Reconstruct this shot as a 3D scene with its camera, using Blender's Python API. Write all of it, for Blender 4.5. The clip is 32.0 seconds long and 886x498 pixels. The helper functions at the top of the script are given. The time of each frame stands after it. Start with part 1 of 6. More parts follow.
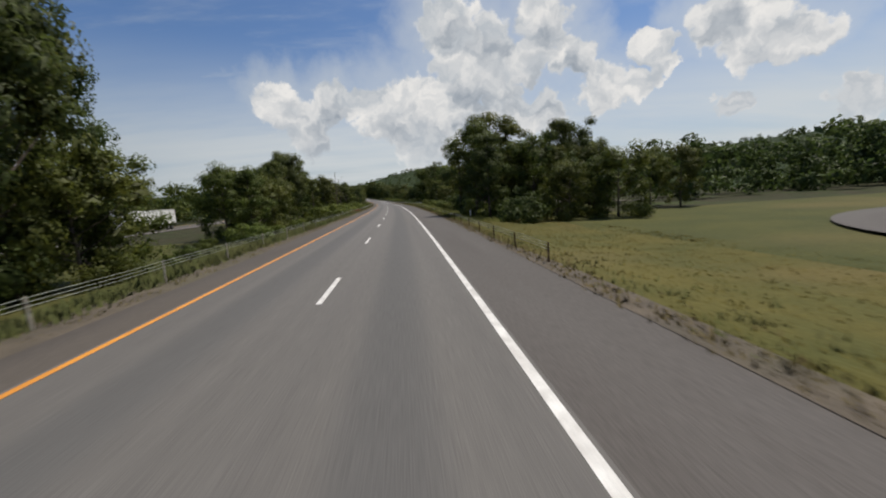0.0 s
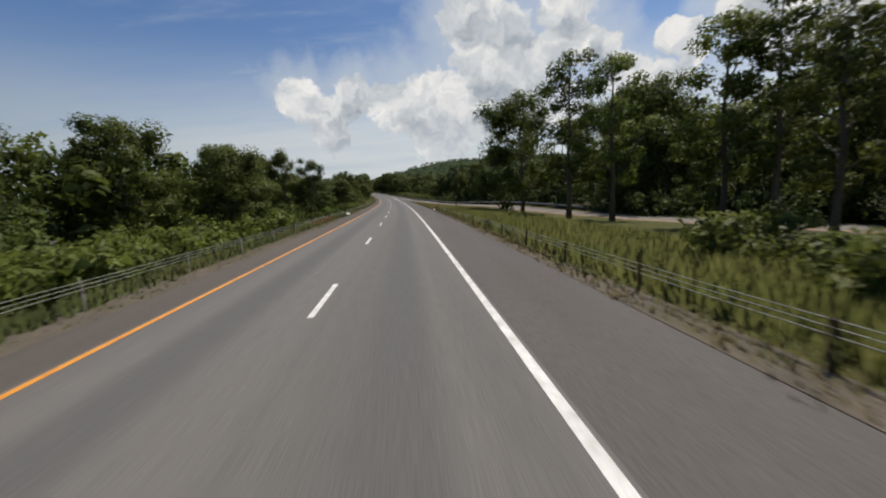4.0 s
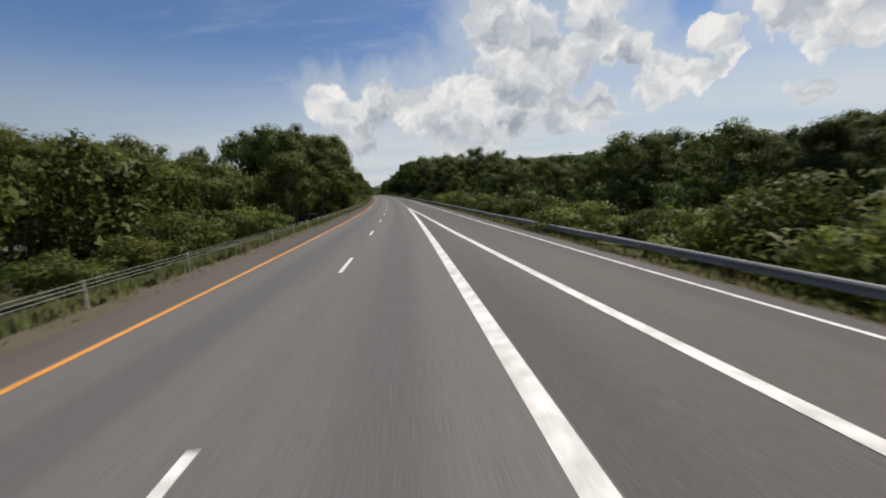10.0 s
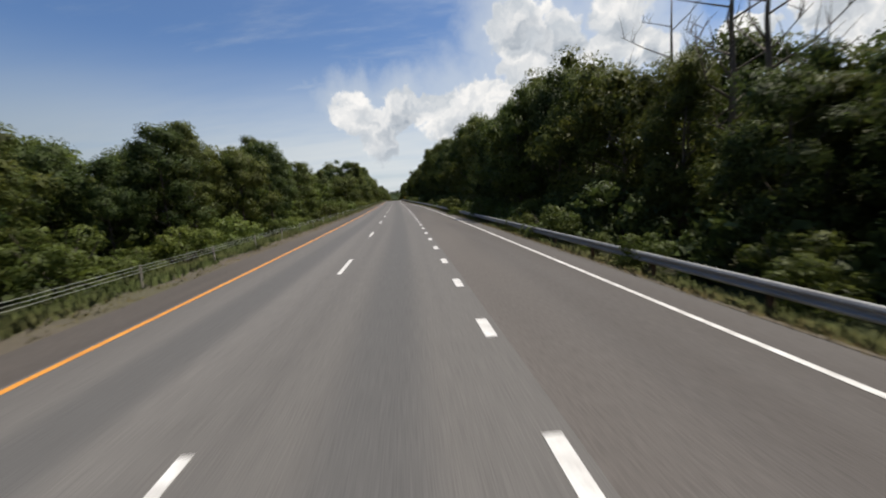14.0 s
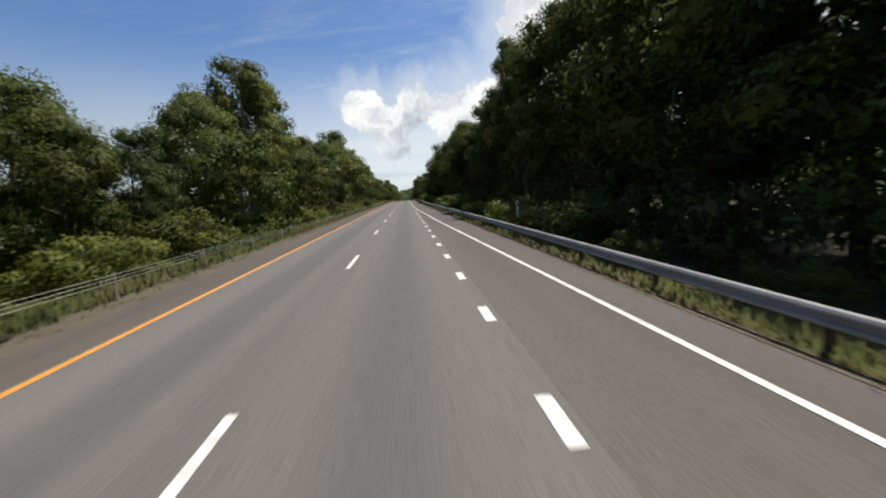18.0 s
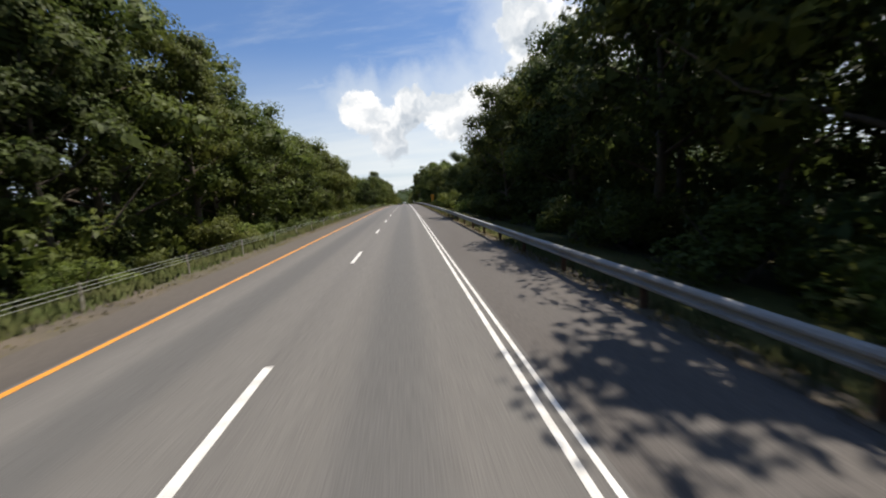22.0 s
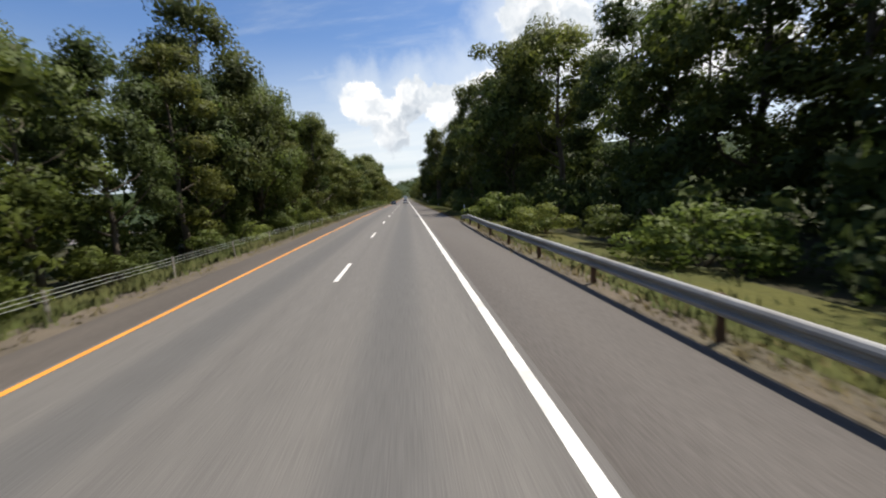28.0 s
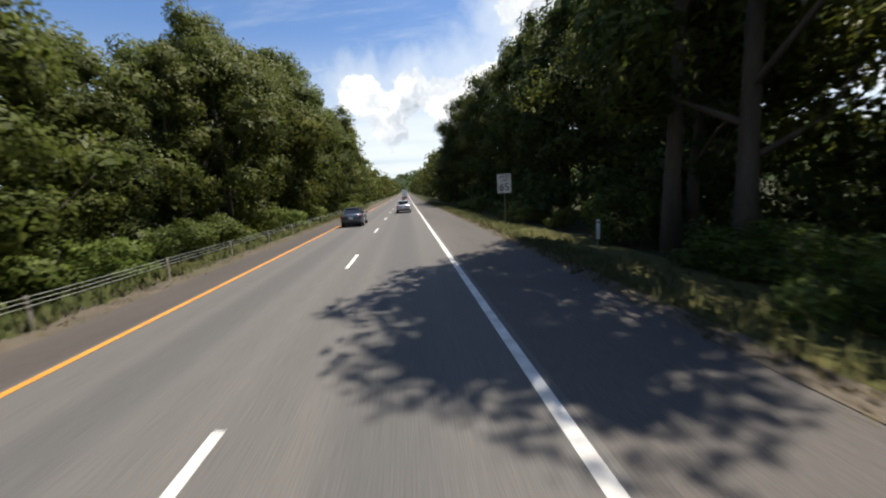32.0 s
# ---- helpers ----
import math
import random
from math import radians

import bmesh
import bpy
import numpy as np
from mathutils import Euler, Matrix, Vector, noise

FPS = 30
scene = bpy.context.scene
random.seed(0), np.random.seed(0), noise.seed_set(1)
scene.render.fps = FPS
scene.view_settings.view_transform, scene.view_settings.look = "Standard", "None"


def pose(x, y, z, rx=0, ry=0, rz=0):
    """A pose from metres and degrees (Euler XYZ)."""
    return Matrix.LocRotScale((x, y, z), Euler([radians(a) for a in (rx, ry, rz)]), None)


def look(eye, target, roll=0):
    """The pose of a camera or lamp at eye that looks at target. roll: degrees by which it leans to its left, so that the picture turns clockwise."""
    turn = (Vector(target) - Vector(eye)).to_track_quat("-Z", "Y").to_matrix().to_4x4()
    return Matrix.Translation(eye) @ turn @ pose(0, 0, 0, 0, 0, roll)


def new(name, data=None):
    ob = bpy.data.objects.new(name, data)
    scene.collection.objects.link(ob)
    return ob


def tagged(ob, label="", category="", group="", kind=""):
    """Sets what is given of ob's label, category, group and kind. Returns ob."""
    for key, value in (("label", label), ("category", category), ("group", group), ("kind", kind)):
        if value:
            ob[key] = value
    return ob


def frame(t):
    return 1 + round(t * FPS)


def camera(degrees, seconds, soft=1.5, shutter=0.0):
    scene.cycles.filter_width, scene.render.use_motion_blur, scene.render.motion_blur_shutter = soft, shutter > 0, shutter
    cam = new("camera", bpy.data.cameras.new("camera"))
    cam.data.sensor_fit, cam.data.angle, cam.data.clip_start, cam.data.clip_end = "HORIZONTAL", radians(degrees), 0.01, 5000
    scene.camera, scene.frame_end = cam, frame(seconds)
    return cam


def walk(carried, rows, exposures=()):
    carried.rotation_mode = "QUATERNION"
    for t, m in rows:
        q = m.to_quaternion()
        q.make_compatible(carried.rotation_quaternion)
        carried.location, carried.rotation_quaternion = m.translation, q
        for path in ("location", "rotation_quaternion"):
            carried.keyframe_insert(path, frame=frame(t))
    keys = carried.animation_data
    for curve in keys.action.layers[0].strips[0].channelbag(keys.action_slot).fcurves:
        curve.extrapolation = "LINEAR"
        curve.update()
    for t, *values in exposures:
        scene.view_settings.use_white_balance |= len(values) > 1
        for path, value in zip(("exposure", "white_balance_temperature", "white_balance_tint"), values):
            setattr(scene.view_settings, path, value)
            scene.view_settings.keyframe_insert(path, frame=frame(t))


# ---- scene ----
# ---------------------------------------------------------------- camera and its drive
LENS = 97.5
cam = camera(LENS, 32.0, soft=2.0, shutter=0.14)

# seconds, heading of the lorry (degrees to the left), pitch of the lorry (degrees up)
DRIVE = [
    (0, 0.15, -0.15), (1, 1.05, -0.25), (2, 1.73, -0.6), (3, 2.48, -0.66), (4, 3.06, -0.76), (5, 3.55, -0.77),
    (6, 4.18, -0.78), (7, 4.83, -0.81), (8, 5.38, -0.6), (9, 6.12, -0.25), (10, 6.55, -0.05), (11, 7.25, 0.0),
    (12, 8.17, 0.32), (13, 9.2, 0.53), (14, 9.6, 0.85), (15, 10.3, 0.98), (16, 10.9, 0.82), (17, 11.28, 0.66),
    (18, 11.32, 0.7), (19, 11.54, 0.62), (20, 11.52, 0.62), (21, 11.33, 0.45), (22, 10.95, 0.75), (23, 10.88, 0.58),
    (24, 11.07, 0.53), (25, 11.08, 0.36), (26, 11.16, 0.1), (27, 11.17, 0.0), (28, 11.22, -0.38), (29, 11.35, -0.38),
    (30, 11.25, -0.75), (31, 11.22, -0.95), (32, 11.16, -1.2),
]
GRADE_T = [0, 3, 6, 9, 12, 15, 18, 21, 24, 27, 30, 32, 40, 60]
GRADE = [-0.3, -0.57, -0.74, -0.32, 0.31, 0.73, 0.66, 0.64, 0.5, -0.11, -0.66, -0.92, -0.6, 0.0]
EYE, TILT, TURN, LEAN = 2.4, 8.2, 4.9, -3.55


def driven(t):
    """Metres along the road at t seconds."""
    return 27.736 * t + 0.002638 * t ** 2 - 0.0011832 * t ** 3 + 0.00002131 * t ** 4


# the road's line: one sample a metre, in s (along) and n (to the right of the lorry's line)
S0, S1 = -1600, 2700
_ts = np.linspace(-60, 32, 3681)
_ss = np.array([driven(t) if t > 0 else 27.736 * t for t in _ts])
LS = np.arange(S0, S1 + 1, 1.0)
LT = np.interp(LS, _ss, _ts)
LT = np.where(LS > _ss[-1], 32 + (LS - _ss[-1]) / 27.0, LT)
LH = np.radians(np.interp(LT, [r[0] for r in DRIVE], [r[1] for r in DRIVE]))
_k = np.exp(-0.5 * (np.arange(-60, 61) / 25.0) ** 2)
LH = np.convolve(np.pad(LH, 60, mode="edge"), _k / _k.sum(), mode="valid")
LG = np.tan(np.radians(np.interp(LT, GRADE_T, GRADE)))
LX, LY, LZ = -np.cumsum(np.sin(LH)), np.cumsum(np.cos(LH)), np.cumsum(LG)
_o = int(-S0)
LX, LY, LZ = LX - LX[_o], LY - LY[_o], LZ - LZ[_o]


def line(s):
    return (np.interp(s, LS, LX), np.interp(s, LS, LY), np.interp(s, LS, LZ), np.interp(s, LS, LH))


def spot(s, n, z=0.0):
    """World place of a point of the road: s along, n to the right, z above the road's own level."""
    x, y, h, a = line(s)
    return Vector((x + n * math.cos(a), y + n * math.sin(a), h + z))


def set_at(s, n, z=0.0, turn=0.0, tip=0.0):
    """Pose whose y axis runs along the road."""
    a = math.degrees(float(line(s)[3])) + turn
    p = spot(s, n, z)
    return pose(p.x, p.y, p.z, tip, 0, a)


SWAY_T = [0, 6, 8, 9, 10, 11, 12, 13, 14, 17, 22, 24, 25, 26, 28, 32]
SWAY = [0, -0.05, -0.04, 0.05, 0.12, 0.25, 0.32, 0.25, 0.15, 0.0, 0.03, 0.1, 0.15, 0.1, 0.06, 0.0]
rows = []
for t, turn, lift in DRIVE:
    p = spot(driven(t), float(np.interp(t, SWAY_T, SWAY)), EYE)
    rows.append((t, pose(p.x, p.y, p.z, 90 - TILT + lift, 0, turn - TURN) @ pose(0, 0, 0, 0, 0, LEAN)))
walk(cam, rows, exposures=[(t, e, 6730, 10) for t, e in ((0, -0.1), (6, -0.02), (11, 0.0), (14, 0.15), (18, 0.36), (24, 0.46), (25.5, 0.46), (28, 0.55), (32, 0.65))])

# ---------------------------------------------------------------- world, sun
SUN_UP, SUN_TURN = 64.0, -52.0      # height, and bearing from +y (minus: to the right)
_a, _e = radians(SUN_TURN), radians(SUN_UP)
SUN_DIR = Vector((-math.sin(_a) * math.cos(_e), math.cos(_a) * math.cos(_e), math.sin(_e)))
lamp = bpy.data.lights.new("sun", "SUN")
lamp.energy, lamp.angle, lamp.color = 5.0, radians(0.53), (1.0, 0.94, 0.85)
sun = new("sun", lamp)
sun.matrix_world = look((0, 0, 300), Vector((0, 0, 300)) - SUN_DIR)

world = bpy.data.worlds.new("sky")
scene.world = world
world.use_nodes = True
wt = world.node_tree
wt.nodes.clear()


def wn(kind, **sets):
    node = wt.nodes.new(kind)
    for key, value in sets.items():
        if key == "op":
            node.operation = value
        elif key == "sky":
            node.sky_type = value
        elif key == "blend":
            node.blend_type = value
    return node


def wmath(op, a, b=None, clamp=False):
    node = wn("ShaderNodeMath", op=op)
    node.use_clamp = clamp
    for i, v in enumerate((a, b)):
        if v is None:
            continue
        if isinstance(v, (int, float)):
            node.inputs[i].default_value = v
        else:
            wt.links.new(v, node.inputs[i])
    return node.outputs[0]


def wrange(v, a, b, c=0.0, d=1.0, smooth=True):
    node = wn("ShaderNodeMapRange")
    node.interpolation_type = "SMOOTHSTEP" if smooth else "LINEAR"
    wt.links.new(v, node.inputs[0])
    for i, x in enumerate((a, b, c, d)):
        node.inputs[i + 1].default_value = x
    return node.outputs[0]


coord = wn("ShaderNodeTexCoord").outputs["Generated"]
sky = wn("ShaderNodeTexSky", sky="NISHITA")
sky.sun_disc, sky.sun_elevation, sky.sun_rotation = False, radians(SUN_UP), radians(-SUN_TURN)
sky.altitude, sky.air_density, sky.dust_density, sky.ozone_density = 200, 1.0, 1.6, 1.2
sep = wn("ShaderNodeSeparateXYZ")
wt.links.new(coord, sep.inputs[0])
up = sep.outputs[2]

# cumulus: bearing to the left of +y, height, half width (degrees); noise breaks their edges
CUMULUS = [(-7.4, 20.9, 3.9), (-11.9, 17.4, 4.3), (-9.1, 14.8, 4.4), (-14.5, 15.4, 3.2), (-18.4, 16.3, 2.9), (-23.5, 16.0, 2.8), (-20.0, 20.8, 3.6), (-27.2, 11.8, 3.2), (-30.9, 11.6, 2.2),
           (-32.8, 16.1, 2.2), (-34.1, 13.2, 1.9), (-39.3, 16.6, 3.0), (-43.3, 14.9, 3.6), (-46.7, 13.8, 3.0), (-41.3, 8.0, 1.9), (-51.2, 6.5, 2.0), (16.4, 11.8, 3.0), (9.5, 12.3, 3.2), (5.5, 12.8, 2.4),
           (12.9, 8.9, 3.6), (1.6, 11.2, 4.3), (-2.9, 11.9, 3.9), (-8.0, 9.7, 3.9), (-3.0, 7.0, 4.4), (-15.1, 10.6, 3.6), (-19.6, 9.8, 3.0), (-75, 16, 11), (-110, 20, 13), (150, 18, 12), (75, 10, 6)]
def wnoise(vec, scale, detail, rough, out="Fac"):
    node = wn("ShaderNodeTexNoise")
    wt.links.new(vec, node.inputs["Vector"])
    node.inputs["Scale"].default_value, node.inputs["Detail"].default_value, node.inputs["Roughness"].default_value = scale, detail, rough
    return node.outputs[out]


def wshift(vec, other, times):
    """vec + (other - 0.5) * times"""
    node = wn("ShaderNodeVectorMath", op="MULTIPLY_ADD")
    wt.links.new(other, node.inputs[0])
    node.inputs[1].default_value = (times, times, times)
    wt.links.new(vec, node.inputs[2])
    less = wn("ShaderNodeVectorMath", op="SUBTRACT")
    wt.links.new(node.outputs[0], less.inputs[0])
    less.inputs[1].default_value = (times / 2, times / 2, times / 2)
    return less.outputs[0]


unit = wn("ShaderNodeVectorMath", op="NORMALIZE")
wt.links.new(wshift(wshift(coord, wnoise(coord, 9.0, 1.0, 0.5, "Color"), 0.06), wnoise(coord, 26.0, 4.0, 0.55, "Color"), 0.075), unit.inputs[0])
bent = unit.outputs[0]


def wdisc(turn, lift, half, inner=0.3, outer=1.3):
    """1 in the middle of a round patch of the sky, 0 outside it."""
    a, e = radians(turn), radians(lift)
    dot = wn("ShaderNodeVectorMath", op="DOT_PRODUCT")
    wt.links.new(bent, dot.inputs[0])
    dot.inputs[1].default_value = (-math.sin(a) * math.cos(e), math.cos(a) * math.cos(e), math.sin(e))
    return wrange(dot.outputs["Value"], math.cos(radians(half * outer)), math.cos(radians(half * inner)))


big = under_side = around = None
for turn, lift, half in CUMULUS:
    m = wdisc(turn, lift, half)
    big = m if big is None else wmath("MAXIMUM", big, m)
    if half > 2.7:
        m = wdisc(turn - 0.25 * half, lift - 0.4 * half, half * 0.85, 0.0, 1.1)
        under_side = m if under_side is None else wmath("MAXIMUM", under_side, m)
        m = wdisc(turn, lift, half, 0.6, 2.6)
        around = m if around is None else wmath("MAXIMUM", around, m)
lumps = wnoise(coord, 20.0, 8.0, 0.55)
puff = wmath("ADD", big, wmath("MULTIPLY", wmath("SUBTRACT", lumps, 0.5), 1.3))
mask = wmath("MULTIPLY", wrange(puff, 0.26, 0.66), wrange(big, 0.0, 0.2))


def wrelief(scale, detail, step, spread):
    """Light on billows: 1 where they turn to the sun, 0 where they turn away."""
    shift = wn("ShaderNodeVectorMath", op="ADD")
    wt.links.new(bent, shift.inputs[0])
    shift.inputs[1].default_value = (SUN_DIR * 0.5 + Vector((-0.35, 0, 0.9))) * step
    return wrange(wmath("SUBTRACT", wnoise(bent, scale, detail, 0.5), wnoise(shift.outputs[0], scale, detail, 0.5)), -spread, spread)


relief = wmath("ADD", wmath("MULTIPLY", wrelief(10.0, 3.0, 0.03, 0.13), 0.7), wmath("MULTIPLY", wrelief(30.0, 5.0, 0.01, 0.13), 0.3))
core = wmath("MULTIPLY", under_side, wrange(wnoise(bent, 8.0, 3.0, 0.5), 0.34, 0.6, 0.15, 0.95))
# wisps high up: the same kind of noise, drawn out on a flat layer
flat = wn("ShaderNodeVectorMath", op="SCALE")
wt.links.new(coord, flat.inputs[0])
wt.links.new(wmath("DIVIDE", 1.0, wmath("ADD", wmath("MAXIMUM", up, 0.0), 0.12)), flat.inputs["Scale"])
stretch = wn("ShaderNodeMapping")
wt.links.new(flat.outputs[0], stretch.inputs["Vector"])
stretch.inputs["Rotation"].default_value = (0, 0, radians(28))
stretch.inputs["Scale"].default_value = (0.55, 1.6, 0.5)
wisps = wrange(wnoise(stretch.outputs[0], 1.3, 8.0, 0.62), 0.47, 0.80, 0.0, 0.55)
veil = wrange(up, 0.10, 0.36, 0.95, 0.0)
thin = wmath("MAXIMUM", wmath("MAXIMUM", wisps, wmath("MULTIPLY", around, 0.6)), wmath("MULTIPLY", veil, wrange(wnoise(stretch.outputs[0], 0.8, 6.0, 0.55), 0.25, 0.62, 0.6, 1.0)))
# the haze is brighter towards the sun's side
side = wn("ShaderNodeVectorMath", op="DOT_PRODUCT")
wt.links.new(coord, side.inputs[0])
side.inputs[1].default_value = (math.sin(radians(22)), math.cos(radians(22)), 0)
glare = wrange(side.outputs["Value"], 0.1, 0.95)


def wmix(fac, a, b):
    node = wn("ShaderNodeMix")
    node.data_type = "RGBA"
    if isinstance(fac, (int, float)):
        node.inputs[0].default_value = fac
    else:
        wt.links.new(fac, node.inputs[0])
    for i, v in ((6, a), (7, b)):
        if isinstance(v, tuple):
            node.inputs[i].default_value = (*v, 1)
        else:
            wt.links.new(v, node.inputs[i])
    return node.outputs[2]


scaled = wn("ShaderNodeVectorMath", op="MULTIPLY")
wt.links.new(sky.outputs[0], scaled.inputs[0])
scaled.inputs[1].default_value = (0.06, 0.079, 0.103)
hazed = wmix(thin, scaled.outputs[0], wmix(glare, (0.31, 0.375, 0.44), (0.63, 0.68, 0.72)))
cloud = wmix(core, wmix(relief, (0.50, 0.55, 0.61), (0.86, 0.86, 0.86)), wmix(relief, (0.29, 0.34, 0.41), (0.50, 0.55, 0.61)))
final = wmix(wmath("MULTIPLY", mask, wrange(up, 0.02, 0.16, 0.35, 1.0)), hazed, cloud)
bg = wn("ShaderNodeBackground")
wt.links.new(final, bg.inputs[0])
bg.inputs[1].default_value = 1.0
out = wn("ShaderNodeOutputWorld")
wt.links.new(bg.outputs[0], out.inputs[0])


# ---------------------------------------------------------------- materials
def material(name, base, rough=0.8, metal=0.0, second=None, scale=4.0, fine=60.0, bump=0.15, spread=0.0, spec=0.4, third=None, coords="Object",
             stretch=(1, 1, 1), translucent=0.0, glow=0.0, island=False, depth=0.02):
    """Noise at two scales between the colours base and second, grain, fine relief; spread: difference between objects."""
    mat = bpy.data.materials.new(name)
    mat.use_nodes = True
    nt = mat.node_tree
    nodes, links = nt.nodes, nt.links
    bsdf = nodes["Principled BSDF"]
    bsdf.inputs["Roughness"].default_value, bsdf.inputs["Metallic"].default_value = rough, metal
    bsdf.inputs["Specular IOR Level"].default_value = spec
    tc = nodes.new("ShaderNodeTexCoord")
    mp = nodes.new("ShaderNodeMapping")
    links.new(tc.outputs[coords], mp.inputs["Vector"])
    mp.inputs["Scale"].default_value = stretch

    def noise_at(sc, detail=5.0):
        node = nodes.new("ShaderNodeTexNoise")
        links.new(mp.outputs[0], node.inputs["Vector"])
        node.inputs["Scale"].default_value, node.inputs["Detail"].default_value = sc, detail
        return node.outputs["Fac"]

    second = second or tuple(c * 0.75 for c in base)
    ramp = nodes.new("ShaderNodeMapRange")
    ramp.inputs[1].default_value, ramp.inputs[2].default_value = 0.35, 0.65
    links.new(noise_at(scale), ramp.inputs[0])
    mix = nodes.new("ShaderNodeMix")
    mix.data_type = "RGBA"
    links.new(ramp.outputs[0], mix.inputs[0])
    mix.inputs[6].default_value, mix.inputs[7].default_value = (*base, 1), (*second, 1)
    colour = mix.outputs[2]
    grain = noise_at(fine, 3.0)
    if third:
        r3 = nodes.new("ShaderNodeMapRange")
        r3.inputs[1].default_value, r3.inputs[2].default_value = 0.5, 0.72
        links.new(noise_at(scale * 0.23, 4.0), r3.inputs[0])
        m3 = nodes.new("ShaderNodeMix")
        m3.data_type = "RGBA"
        links.new(r3.outputs[0], m3.inputs[0])
        links.new(colour, m3.inputs[6])
        m3.inputs[7].default_value = (*third, 1)
        colour = m3.outputs[2]
    hsv = nodes.new("ShaderNodeHueSaturation")
    links.new(colour, hsv.inputs["Color"])
    value = nodes.new("ShaderNodeMapRange")
    links.new(grain, value.inputs[0])
    value.inputs[1].default_value, value.inputs[2].default_value, value.inputs[3].default_value, value.inputs[4].default_value = 0.3, 0.7, 0.86, 1.14
    last = value.outputs[0]
    if spread or island:
        if island:
            info = nodes.new("ShaderNodeNewGeometry").outputs["Random Per Island"]
        else:
            info = nodes.new("ShaderNodeObjectInfo").outputs["Random"]
        vary = nodes.new("ShaderNodeMapRange")
        links.new(info, vary.inputs[0])
        vary.inputs[3].default_value, vary.inputs[4].default_value = 1 - spread, 1 + spread
        times = nodes.new("ShaderNodeMath")
        times.operation = "MULTIPLY"
        links.new(last, times.inputs[0])
        links.new(vary.outputs[0], times.inputs[1])
        last = times.outputs[0]
        if island:
            obr = nodes.new("ShaderNodeObjectInfo").outputs["Random"]
            hue = nodes.new("ShaderNodeMapRange")
            links.new(obr, hue.inputs[0])
            hue.inputs[3].default_value, hue.inputs[4].default_value = 0.485, 0.52
            links.new(hue.outputs[0], hsv.inputs["Hue"])
    links.new(last, hsv.inputs["Value"])
    links.new(hsv.outputs[0], bsdf.inputs["Base Color"])
    if bump:
        bp = nodes.new("ShaderNodeBump")
        bp.inputs["Strength"].default_value, bp.inputs["Distance"].default_value = bump, depth
        links.new(grain, bp.inputs["Height"])
        links.new(bp.outputs[0], bsdf.inputs["Normal"])
    if translucent:
        tr = nodes.new("ShaderNodeBsdfTranslucent")
        links.new(hsv.outputs[0], tr.inputs["Color"])
        ms = nodes.new("ShaderNodeMixShader")
        ms.inputs[0].default_value = translucent
        links.new(bsdf.outputs[0], ms.inputs[1])
        links.new(tr.outputs[0], ms.inputs[2])
        links.new(ms.outputs[0], nodes["Material Output"].inputs[0])
    if glow:
        bsdf.inputs["Emission Color"].default_value = (*base, 1)
        bsdf.inputs["Emission Strength"].default_value = glow
    return mat


ASPHALT = material("asphalt_lane", (0.115, 0.108, 0.1), 0.82, second=(0.098, 0.092, 0.086), third=(0.135, 0.127, 0.118), scale=0.9, fine=45, bump=0.3,
                   coords="UV", stretch=(1.6, 0.03, 1), spec=0.35, depth=0.006)
def lane_wear(mat):
    """Darker oil streak along the middle of each lane, paler wheel tracks."""
    nt = mat.node_tree
    hsv = [n for n in nt.nodes if n.type == "HUE_SAT"][0]
    base = hsv.inputs["Color"].links[0].from_socket
    sepa = nt.nodes.new("ShaderNodeSeparateXYZ")
    nt.links.new([n for n in nt.nodes if n.type == "TEX_COORD"][0].outputs["UV"], sepa.inputs[0])
    prev = sepa.outputs[0]
    for op, val in (("ADD", 0.32), ("MULTIPLY", 2 * math.pi / 3.62), ("COSINE", None)):
        node = nt.nodes.new("ShaderNodeMath")
        node.operation = op
        nt.links.new(prev, node.inputs[0])
        if val is not None:
            node.inputs[1].default_value = val
        prev = node.outputs[0]
    mr = nt.nodes.new("ShaderNodeMapRange")
    mr.interpolation_type = "SMOOTHSTEP"
    nt.links.new(prev, mr.inputs[0])
    for k, v in enumerate((0.2, 1.0, 0.0, 0.75)):
        mr.inputs[k + 1].default_value = v
    mx = nt.nodes.new("ShaderNodeMix")
    mx.data_type = "RGBA"
    nt.links.new(mr.outputs[0], mx.inputs[0])
    nt.links.new(base, mx.inputs[6])
    mx.inputs[7].default_value = (0.078, 0.076, 0.074, 1)
    nt.links.new(mx.outputs[2], hsv.inputs["Color"])


lane_wear(ASPHALT)
SHOULDER = material("asphalt_shoulder", (0.09, 0.082, 0.076), 0.9, second=(0.078, 0.07, 0.064), third=(0.11, 0.098, 0.088), scale=0.7, fine=30, bump=0.35,
                    coords="UV", stretch=(1.2, 0.12, 1), spec=0.3, depth=0.008)
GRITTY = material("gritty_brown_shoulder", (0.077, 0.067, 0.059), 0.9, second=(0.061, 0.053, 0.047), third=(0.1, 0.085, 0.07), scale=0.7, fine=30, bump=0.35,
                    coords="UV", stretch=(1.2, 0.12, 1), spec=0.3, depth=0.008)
PAINT_WHITE = material("road_paint_white", (0.66, 0.65, 0.62), 0.65, second=(0.44, 0.425, 0.4), scale=3, fine=35, bump=0.2, depth=0.003)
PAINT_AMBER = material("road_paint_amber", (0.62, 0.26, 0.035), 0.65, second=(0.5, 0.2, 0.03), scale=2, fine=30, bump=0.2, depth=0.003)
GRAVEL = material("gravel_verge", (0.105, 0.084, 0.06), 0.95, second=(0.07, 0.058, 0.043), third=(0.074, 0.068, 0.036), scale=0.8, fine=14, bump=0.6, depth=0.04, coords="UV")
